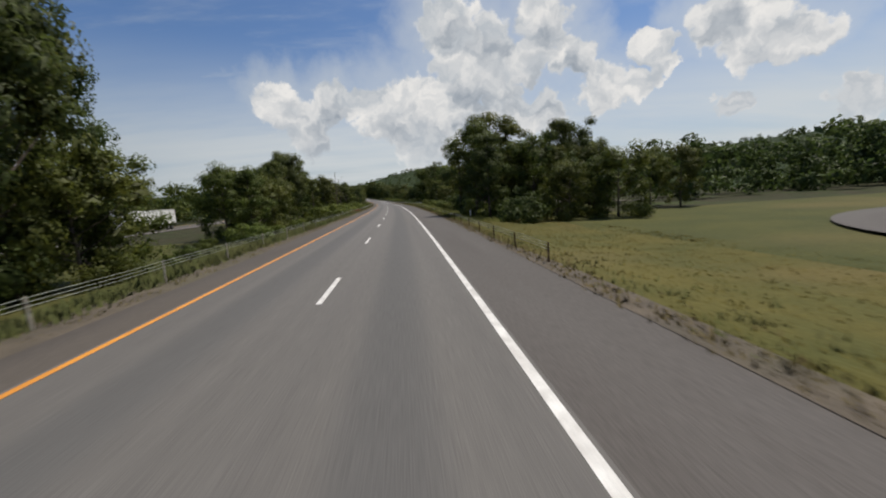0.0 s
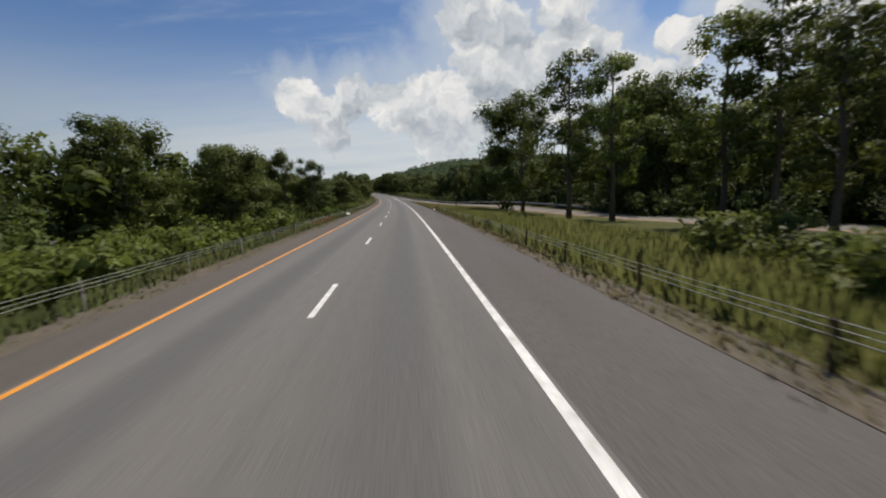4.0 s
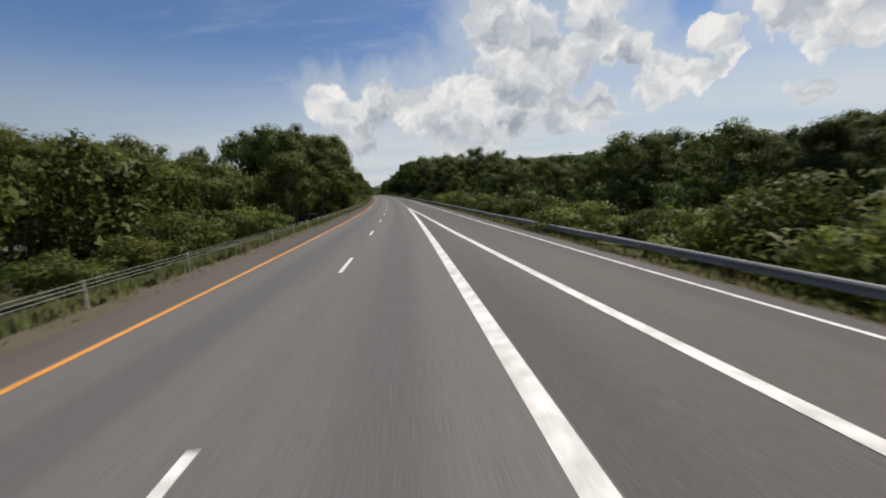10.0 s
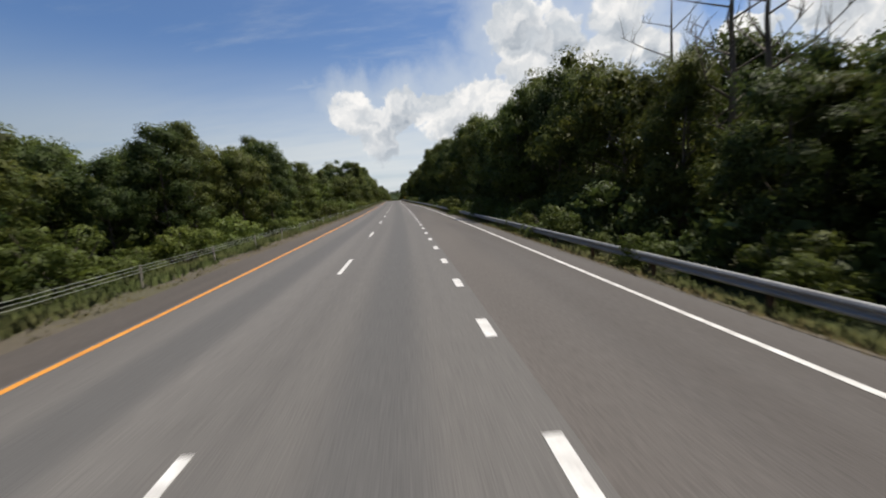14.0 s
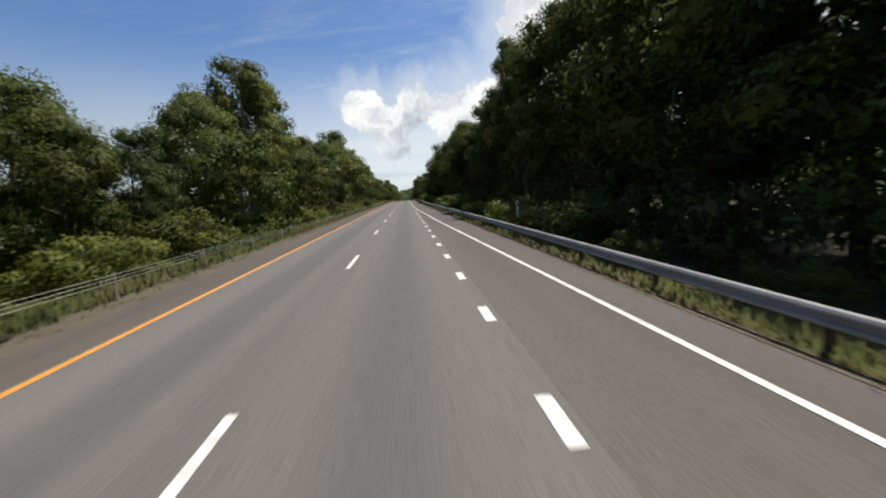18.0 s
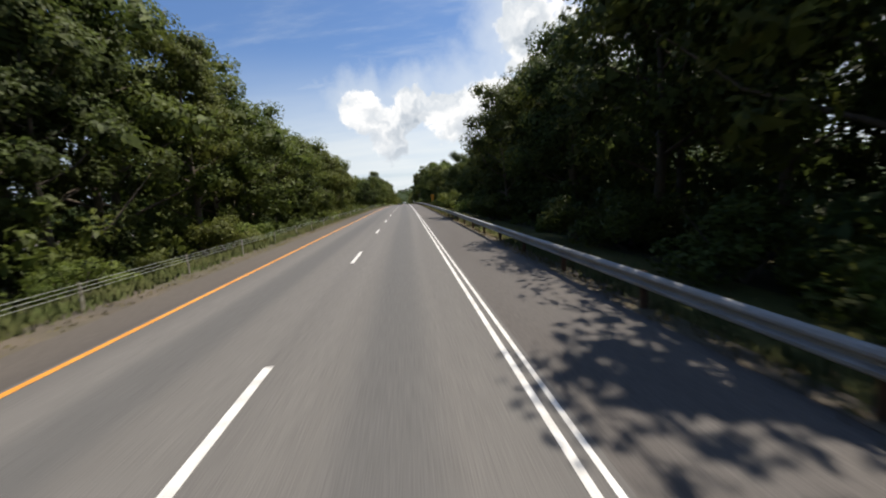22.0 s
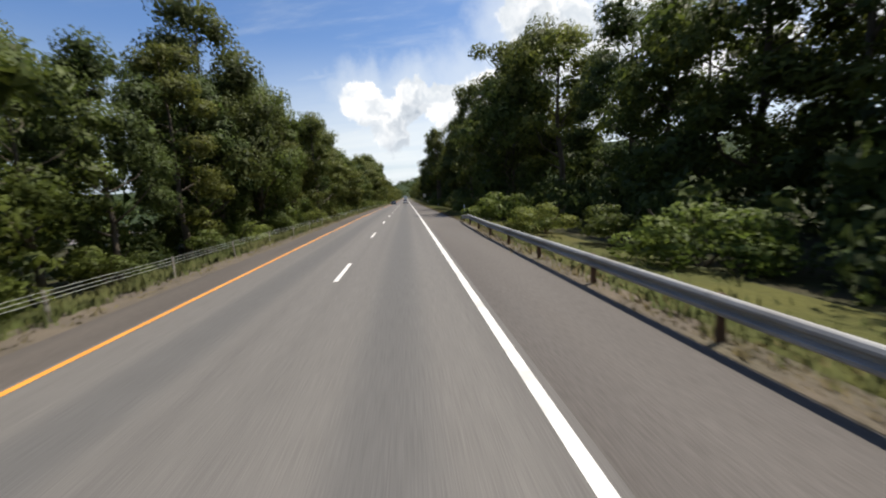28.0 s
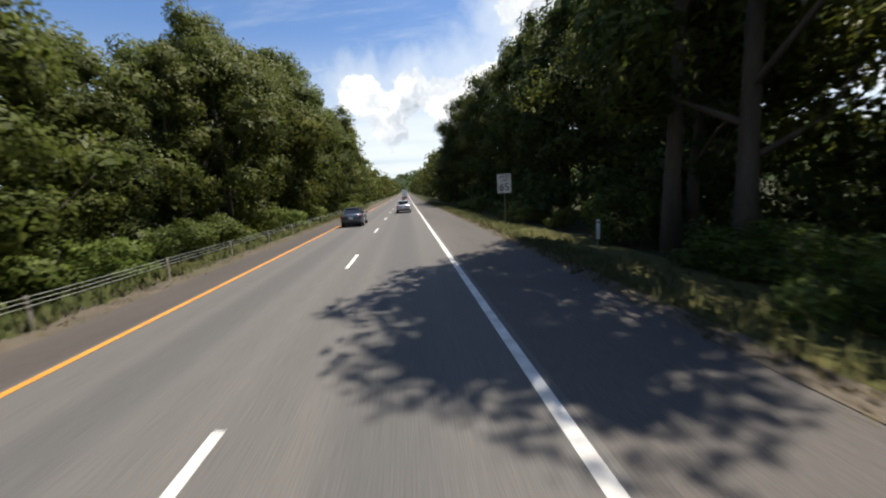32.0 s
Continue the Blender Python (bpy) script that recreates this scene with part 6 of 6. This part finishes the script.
SHEET = material("white_plastic", (0.75, 0.75, 0.73), 0.45, second=(0.6, 0.6, 0.58), scale=6, fine=25, bump=0.3)


def words(text, size, at, mat, parent, name="lettering", turn=None):
    cu = bpy.data.curves.new(name, "FONT")
    cu.body, cu.size, cu.align_x, cu.align_y, cu.extrude = text, size, "CENTER", "CENTER", 0.002
    ob = new(name, cu)
    dg = bpy.context.evaluated_depsgraph_get()
    me = bpy.data.meshes.new_from_object(ob.evaluated_get(dg))
    bpy.data.objects.remove(ob)
    bpy.data.curves.remove(cu)
    me.materials.clear()
    me.materials.append(mat)
    ob = part(name, me, None, parent)
    ob.matrix_basis = pose(at[0], at[1], at[2], 90, 0, 0)
    return ob


def plate(w, h, r=0.04, thick=0.006):
    bm = bmesh.new()
    add_box(bm, (w, thick, h))
    vert = [e for e in bm.edges if abs(e.verts[0].co.y - e.verts[1].co.y) > thick * 0.5]
    bmesh.ops.bevel(bm, geom=vert, offset=r, segments=4, profile=0.5, affect="EDGES")
    return bm


# the speed limit sign: faces the traffic, so its face looks back along the road
ss, sn = 874 + 24.5, 6.3
lim = thing("speed_limit_sign", set_at(ss, sn, float(fall(ss, sn)), -3), "white rectangular speed limit sign on a post in the grass", "road sign")
panel = part("panel", plate(0.91, 1.22), SIGN_WHITE, lim)
panel.matrix_basis = pose(0, 0, 2.72)
bm = bmesh.new()
for sx, sz, w, h in ((0, 0.56, 0.8, 0.014), (0, -0.56, 0.8, 0.014), (0.405, 0, 0.014, 1.13), (-0.405, 0, 0.014, 1.13)):
    add_box(bm, (w, 0.003, h), (sx, 0, sz))
part("border", bm, SIGN_BLACK, lim).matrix_basis = pose(0, -0.006, 2.72)
words("SPEED", 0.24, (0, -0.006, 3.13), SIGN_BLACK, lim)
words("LIMIT", 0.24, (0, -0.006, 2.89), SIGN_BLACK, lim)
words("65", 0.66, (0, -0.006, 2.47), SIGN_BLACK, lim)
bm = bmesh.new()
add_box(bm, (0.06, 0.045, 3.6), (0, 0.03, 1.45), bevel=0.006)
part("post", bm, POST, lim)

# the deer warning: a diamond over a small plate
ds, dn = 685 + 13.2, 6.5
deer = thing("deer_warning_sign", set_at(ds, dn, float(fall(ds, dn)), -4), "amber diamond deer warning sign with a small plate below", "road sign")
bm = plate(0.76, 0.76, 0.05)
part("diamond", bm, SIGN_AMBER, deer).matrix_basis = pose(0, 0, 2.5, 0, 45, 0)
part("plate", plate(0.62, 0.46, 0.03), SIGN_AMBER, deer, "small amber plate").matrix_basis = pose(0, 0, 1.68)
bm = bmesh.new()
for size, at, ang in (((0.3, 0.004, 0.12), (0.0, 0, 0.0), 28), ((0.1, 0.004, 0.16), (-0.14, 0, 0.12), -20), ((0.12, 0.004, 0.05), (-0.2, 0, 0.2), 20), ((0.04, 0.004, 0.2), (0.16, 0, -0.13), -35),
                      ((0.04, 0.004, 0.2), (-0.12, 0, -0.1), 40), ((0.03, 0.004, 0.15), (-0.13, 0, 0.26), 15), ((0.03, 0.004, 0.13), (-0.2, 0, 0.27), -25)):
    add_box(bm, size, at, Euler((0, radians(ang), 0)).to_matrix().to_4x4())
part("symbol", bm, SIGN_BLACK, deer, "black leaping deer shape").matrix_basis = pose(0, -0.007, 2.5)
bm = bmesh.new()
for z in (1.74, 1.62):
    add_box(bm, (0.42, 0.004, 0.05), (0, 0, z))
part("bar", bm, SIGN_BLACK, deer).matrix_basis = pose(0, -0.007, 0)
bm = bmesh.new()
add_box(bm, (0.06, 0.045, 3.2), (0, 0.03, 1.3), bevel=0.006)
part("post", bm, POST, deer)


def marker(s, n, h, w, mat, label, name="marker_post"):
    ob = thing(name, set_at(s, n, float(fall(s, n))), label, "marker post", "marker posts")
    bm = bmesh.new()
    add_box(bm, (0.05, 0.03, h + 0.3), (0, 0.02, h / 2 - 0.15), bevel=0.005)
    part("post", bm, POST, ob)
    bm = plate(w, h * 0.55, 0.02)
    part("panel", bm, mat, ob).matrix_basis = pose(0, -0.004, h * 0.72)
    bm = bmesh.new()
    add_box(bm, (w * 0.6, 0.003, 0.05), (0, 0, 0))
    part("bar", bm, SIGN_BLACK, ob).matrix_basis = pose(0, -0.009, h * 0.92)
    return ob


marker(509 + 13, 7.7, 2.15, 0.2, SIGN_WHITE, "tall narrow white marker panel behind the rail")
marker(550 + 15.5, 6.3, 1.15, 0.12, SIGN_WHITE, "short white roadside marker behind the rail")
marker(874 + 12.8, 6.6, 1.25, 0.13, SIGN_WHITE, "short white roadside marker in the grass")
marker(849, 6.8, 0.75, 0.12, SIGN_WHITE, "short white roadside marker half sunk in the grass")
marker(792 + 16, 6.3, 1.2, 0.12, SIGN_WHITE, "short white roadside marker in the grass")
marker(36, 6.3, 0.95, 0.09, SIGN_WHITE, "short white roadside marker in the grass")
marker(224, 4.85, 0.6, 0.16, SIGN_WHITE, "low white marker at the edge of the grass island")

for s, h, n in ((160.7, 0.66, 4.5), (163.2, 0.62, 4.42), (164.4, 0.6, 4.42), (164.1, 1.65, 4.75)):
    ob = thing("short_post", set_at(s, n, float(fall(s, n)), 0, 0) @ pose(0, 0, 0, 2, -3, s * 40), "thin weathered marker rod" if h > 1 else "short rusty steel post at the end of the rail", "post", "posts at the rail end")
    bm = bmesh.new()
    w = 0.04 if h > 1 else 0.09
    add_box(bm, (w, w * 0.7, h + 0.3), (0, 0, h / 2 - 0.15), bevel=0.006)
    add_box(bm, (w * 0.3, w, h * 0.8), (w * 0.5, 0, h * 0.5))
    part("shaft", bm, RUST, ob)
bm = bmesh.new()
add_box(bm, (0.3, 1.35, 0.1), (0, 0, 0.03), bevel=0.025)
ob = part("anchor_block", bm, SIGN_WHITE, None)
ob.matrix_basis = set_at(165.6, 4.32, float(fall(165.6, 4.32)))
tagged(ob, "low white concrete anchor block at the rail end", "concrete block")
# white plastic blown against the rail
bm = bmesh.new()
sheet = [(0, -0.95, 0.12), (0.05, -0.7, 0.16), (-0.06, -0.4, 0.1), (0.04, -0.05, 0.13), (0.0, 0.3, 0.09), (0.08, 0.6, 0.12), (0.02, 0.9, 0.07)]
add_tube(bm, sheet, [0.1, 0.19, 0.13, 0.12, 0.1, 0.12, 0.05], 9)
for v in bm.verts:
    v.co += Vector((math.sin(v.co.y * 17 + v.co.z * 31), math.sin(v.co.z * 23 + 1), math.sin(v.co.y * 29 + v.co.x * 37))) * 0.025
    v.co.z = max(v.co.z, 0.005)
ob = part("plastic_sheet", bm, SHEET, None)
ob.data.shade_smooth()
ob.matrix_basis = set_at(169.9, -8.2, 0.0, -8)
tagged(ob, "crumpled white plastic sheet lying on the gravel under the rail", "litter")

# a pole with a small lamp on the grass island
ls, ln = 166 + 7.4, 8.6
pole = thing("utility_pole", set_at(ls, ln, float(fall(ls, ln))), "dark weathered wooden pole with a small white box", "pole")
bm = bmesh.new()
add_tube(bm, [(0, 0, -0.4), (0.02, 0, 0.9), (0.0, 0, 2.0)], [0.085, 0.065, 0.06], 10)
add_tube(bm, [(0, 0, 0.6), (0.16, 0.05, 0.1), (0.22, 0.1, -0.1)], [0.05, 0.05, 0.06], 7)
part("post", bm, RUST, pole)
bm = bmesh.new()
add_box(bm, (0.2, 0.12, 0.1), (0.02, -0.05, 2.0), bevel=0.02)
part("box", bm, SIGN_WHITE, pole, "small white box on the top")

# ---------------------------------------------------------------- vehicles
TYRE = material("tyre_rubber", (0.02, 0.02, 0.02), 0.9, scale=5, fine=40)
RIM = material("alloy_rim", (0.55, 0.55, 0.56), 0.3, 0.9, scale=5, fine=40, bump=0)
GLASS = material("dark_car_glass", (0.012, 0.014, 0.016), 0.06, scale=2, fine=10, bump=0, spec=0.7)
TAIL = material("tail_light", (0.35, 0.015, 0.012), 0.2, scale=4, fine=30, bump=0, spec=0.6)
TRIM = material("black_trim", (0.02, 0.02, 0.02), 0.6, scale=4, fine=30)


def car(name, m, paintwork, label, long=4.6, wide=1.78, high=1.47, boot=True):
    """A saloon car; its nose points along +y, wheels on z = 0."""
    ob = thing(name, m, label, "car")
    L, W, H = long / 2, wide / 2, high
    # lower body: y, half width, bottom, top
    st = [(-L, 0.74, 0.42, 0.86), (-L + 0.08, 0.86, 0.3, 1.0), (-L + 0.35, 0.97, 0.24, 1.03), (-L + 0.95, 1.0, 0.22, 0.98), (-0.3, 1.0, 0.21, 0.94), (0.55, 1.0, 0.21, 0.93), (L - 1.25, 1.0, 0.21, 0.9),
          (L - 0.5, 0.95, 0.24, 0.78), (L - 0.1, 0.83, 0.3, 0.66), (L, 0.7, 0.4, 0.58)]
    bm = bmesh.new()
    rings = []
    for y, w, b, t in st:
        w *= W
        mid_ = (b + t) / 2
        pts = [(-w * 0.86, b), (-w * 0.98, b + 0.1), (-w, mid_), (-w * 0.97, t - 0.1), (-w * 0.86, t), (0, t + 0.035), (w * 0.86, t), (w * 0.97, t - 0.1), (w, mid_), (w * 0.98, b + 0.1), (w * 0.86, b)]
        rings.append([bm.verts.new((x, y, z)) for x, z in pts])
    k = len(rings[0])
    for a, b in zip(rings, rings[1:]):
        for j in range(k):
            bm.faces.new((a[j], a[(j + 1) % k], b[(j + 1) % k], b[j]))
    bm.faces.new(rings[0])
    bm.faces.new(rings[-1][::-1])
    bmesh.ops.recalc_face_normals(bm, faces=bm.faces)
    body = part("body", bm, paintwork, ob)
    body.data.shade_smooth()
    # cabin: roof shell over the glass
    g = [(-L + 0.55, 0.72, 0.99), (-L + 1.25, 0.62, H - 0.04), (-0.35, 0.64, H), (0.25, 0.63, H - 0.03), (1.15, 0.76, 0.94)] if boot else [(-L + 0.12, 0.8, 1.0), (-L + 0.45, 0.68, H - 0.05), (-0.3, 0.7, H), (0.35, 0.68, H - 0.04), (1.15, 0.8, 0.95)]
    bm = bmesh.new()
    lo = [[bm.verts.new((sx * W * 0.86, y, 0.93)) for y, w, z in g] for sx in (-1, 1)]
    hi = [[bm.verts.new((sx * W * w * 0.98, y, z - 0.03)) for y, w, z in g] for sx in (-1, 1)]
    for j in range(len(g) - 1):
        for q in (0, 1):
            bm.faces.new((lo[q][j], lo[q][j + 1], hi[q][j + 1], hi[q][j]))
        bm.faces.new((hi[0][j], hi[0][j + 1], hi[1][j + 1], hi[1][j]))
    bmesh.ops.recalc_face_normals(bm, faces=bm.faces)
    part("cabin_glass", bm, GLASS, ob, "dark tinted glass")
    bm = bmesh.new()
    y0, y1 = g[1][0], g[3][0]
    add_box(bm, (W * 1.3, y1 - y0 + 0.12, 0.05), (0, (y0 + y1) / 2, H - 0.03), bevel=0.02)
    for sx in (-1, 1):
        for (ya, wa, za), (yb, wb, zb) in ((g[0], g[1]), (g[3], g[4]), ((-0.15, 0.86, 0.94), (-0.15, 0.64, H - 0.03))):
            add_tube(bm, [(sx * W * max(wa, 0.8), ya, za - 0.03), (sx * W * wb if zb > za else sx * W * max(wb, 0.8), yb, zb - 0.02)], [0.045, 0.04], 6)
    part("roof", bm, paintwork, ob)
    for sx in (-1, 1):
        bm = bmesh.new()
        add_box(bm, (0.3, 0.1, 0.15), (sx * W * 0.76, -L + 0.06, 0.86), Euler((0, 0, -sx * 0.35)).to_matrix().to_4x4(), 0.03)
        part("tail_light", bm, TAIL, ob, "red tail light")
        bm = bmesh.new()
        add_box(bm, (0.16, 0.1, 0.11), (sx * (W + 0.06), 0.75, 1.0), bevel=0.03)
        part("door_mirror", bm, paintwork, ob)
        for y in (-L + 0.95, L - 0.92):
            wheel = part("wheel", add_tube(bmesh.new(), [(sx * (W - 0.19), y, 0.31), (sx * (W - 0.17), y, 0.31), (sx * (W - 0.03), y, 0.31), (sx * (W - 0.0), y, 0.31)], [0.26, 0.31, 0.31, 0.28], 20), TYRE, ob, "black tyre")
            bm = bmesh.new()
            add_tube(bm, [(sx * (W - 0.05), y, 0.31), (sx * (W + 0.008), y, 0.31)], [0.21, 0.2], 16)
            for q in range(5):
                a = q * 2 * math.pi / 5
                add_box(bm, (0.012, 0.05, 0.17), (sx * (W + 0.012), y + math.sin(a) * 0.1, 0.31 + math.cos(a) * 0.1), Euler((-a, 0, 0)).to_matrix().to_4x4())
            part("rim", bm, RIM, wheel, "alloy rim")
    bm = bmesh.new()
    add_box(bm, (wide * 0.86, 0.1, 0.16), (0, -L + 0.02, 0.38), bevel=0.03)
    part("rear_bumper", bm, TRIM, ob, "dark lower bumper")
    bm = bmesh.new()
    add_box(bm, (0.31, 0.02, 0.15), (0, -L - 0.012, 0.72), bevel=0.005)
    part("plate_bar", bm, SIGN_WHITE, ob, "plain pale plate")
    bm = bmesh.new()
    add_box(bm, (0.6, 0.03, 0.05), (0, -L - 0.0, 0.88), bevel=0.008)
    part("boot_trim", bm, RIM, ob)
    return ob


CAR_GREY = material("blue_grey_car_paint", (0.13, 0.15, 0.18), 0.25, 0.6, second=(0.12, 0.14, 0.17), scale=1, fine=80, bump=0, spec=0.6)
CAR_WHITE = material("silver_car_paint", (0.6, 0.6, 0.6), 0.25, 0.3, second=(0.55, 0.55, 0.55), scale=1, fine=80, bump=0, spec=0.6)
CAR_RED = material("dark_red_car_paint", (0.1, 0.02, 0.02), 0.3, 0.3, second=(0.08, 0.02, 0.02), scale=1, fine=80, bump=0, spec=0.6)
car("saloon_car", on_slope(874 + 33.3, -4.45, 0.0), CAR_GREY, "blue-grey saloon car driving in the outer lane")
car("hatchback_car", on_slope(874 + 49.5, -0.4, 0.0), CAR_WHITE, "silver hatchback car driving ahead in the lane", 4.4, 1.76, 1.5, False)
car("saloon_car", on_slope(874 + 98, -0.3, 0.0), CAR_RED, "dark red saloon car far ahead in the lane")

# a lorry far ahead
lor = thing("box_lorry", on_slope(874 + 190, -0.6, 0.0), "white box lorry far ahead on the road", "lorry")
bm = bmesh.new()
add_box(bm, (2.5, 8.0, 2.5), (0, 0, 2.35), bevel=0.05)
part("cargo_box", bm, SIGN_WHITE, lor, "white box body")
bm = bmesh.new()
add_box(bm, (2.3, 1.9, 2.0), (0, 5.0, 1.7), bevel=0.12)
part("cab", bm, SIGN_WHITE, lor)
bm = bmesh.new()
add_box(bm, (1.0, 9.0, 0.3), (0, 0.6, 0.9))
part("chassis", bm, TRIM, lor, "dark chassis")
for x in (-1.05, 1.05):
    for y in (-2.6, 4.8):
        part("wheel", add_tube(bmesh.new(), [(x - 0.14, y, 0.48), (x + 0.14, y, 0.48)], [0.48, 0.48], 18), TYRE, lor, "black tyre")

# a lorry and a car on the opposite carriageway
def trailer_lorry(s, n):
    """Tractor and box trailer; the nose points along +y, wheels on z = 0."""
    ob = thing("trailer_lorry", on_slope(s, n, 0.1) @ pose(0, 0, 0, 0, 0, 180), "white articulated lorry with a long box trailer on the opposite carriageway", "lorry")
    bm = bmesh.new()
    add_box(bm, (2.55, 14.6, 2.85), (0, -7.3, 2.6), bevel=0.04)
    box = part("trailer_box", bm, SIGN_WHITE, ob, "long white box trailer")
    bm = bmesh.new()
    for x in (-1.29, 1.29):
        for z in (1.22, 3.98):
            add_box(bm, (0.03, 14.5, 0.09), (x, -7.3, z))
    part("edge_rail", bm, POST, box)
    bm = bmesh.new()
    for x in (-0.63, 0.63):
        add_box(bm, (1.2, 0.04, 2.6), (x, -14.63, 2.6), bevel=0.01)
    part("rear_door", bm, SIGN_WHITE, box)
    bm = bmesh.new()
    for x in (-0.5, 0.5):
        add_box(bm, (0.14, 17.5, 0.25), (x, -4.8, 1.0))
    add_box(bm, (2.4, 0.1, 0.12), (0, -14.5, 0.6))
    for x in (-0.9, 0.9):
        add_box(bm, (0.1, 0.1, 0.9), (x, -3.6, 0.75))
    part("chassis", bm, TRIM, ob, "dark chassis")
    bm = bmesh.new()
    add_box(bm, (2.4, 2.2, 2.5), (0, 1.7, 2.35), bevel=0.16)
    add_box(bm, (2.2, 1.3, 0.8), (0, 1.3, 3.7), Euler((0.35, 0, 0)).to_matrix().to_4x4(), 0.12)
    cab = part("cab", bm, SIGN_WHITE, ob, "white sleeper cab")
    bm = bmesh.new()
    add_box(bm, (1.9, 1.9, 1.05), (0, 3.6, 1.55), Euler((-0.1, 0, 0)).to_matrix().to_4x4(), 0.18)
    part("bonnet", bm, SIGN_WHITE, ob)
    bm = bmesh.new()
    add_box(bm, (2.05, 0.05, 0.85), (0, 2.82, 2.75), Euler((0.2, 0, 0)).to_matrix().to_4x4(), 0.02)
    for x in (-1.2, 1.2):
        add_box(bm, (0.05, 0.9, 0.7), (x, 2.1, 2.6), bevel=0.02)
    part("glass", bm, GLASS, cab, "dark cab windows")
    bm = bmesh.new()
    add_box(bm, (1.1, 0.06, 0.75), (0, 4.58, 1.45), bevel=0.02)
    part("grille", bm, TRIM, ob, "dark grille")
    bm = bmesh.new()
    add_box(bm, (2.35, 0.3, 0.35), (0, 4.55, 0.65), bevel=0.06)
    part("bumper", bm, RIM, ob, "bright metal bumper")
    for x in (-0.85, 0.85):
        bm = bmesh.new()
        add_box(bm, (0.35, 0.08, 0.2), (x, 4.5, 1.35), bevel=0.03)
        part("headlight", bm, RIM, ob)
        bm = bmesh.new()
        add_box(bm, (0.12, 0.12, 0.6), (x * 1.65, 2.7, 2.4), bevel=0.03)
        part("door_mirror", bm, TRIM, ob)
    for x in (-1.08, 1.08):
        for y in (3.7, -0.1, -1.4, -11.6, -12.9):
            wheel = part("wheel", add_tube(bmesh.new(), [(x - 0.16, y, 0.52), (x - 0.13, y, 0.52), (x + 0.13, y, 0.52), (x + 0.16, y, 0.52)], [0.44, 0.52, 0.52, 0.44], 20), TYRE, ob, "black tyre")
            part("rim", add_tube(bmesh.new(), [(x - 0.17, y, 0.52), (x + 0.17, y, 0.52)], [0.26, 0.26], 14), RIM, wheel, "steel rim")
    return ob


trailer_lorry(71.5, -46.6)
car("saloon_car", on_slope(44, -46.4, 0.1) @ pose(0, 0, 0, 0, 0, 180), CAR_WHITE, "silver saloon car on the opposite carriageway")

# bend of another slip road on the far side of the grass
verts, faces, uv = [], [], []
for i in range(29):
    a = radians(70 + 190 * i / 28)
    for r in (10.5, 16.6):
        s, n = 8 + r * math.sin(a), 36 + r * math.cos(a)
        verts.append(spot(s, n, float(fall(s, n)) + 0.12)[:])
        uv.append((r, i))
for i in range(28):
    faces.append((2 * i, 2 * i + 1, 2 * i + 3, 2 * i + 2))
tagged(part("slip_road_bend", mesh_of("slip_road_bend", verts, faces, SHOULDER, uv), None), "bend of a grey slip road beyond the mown grass", "road", kind="structure")
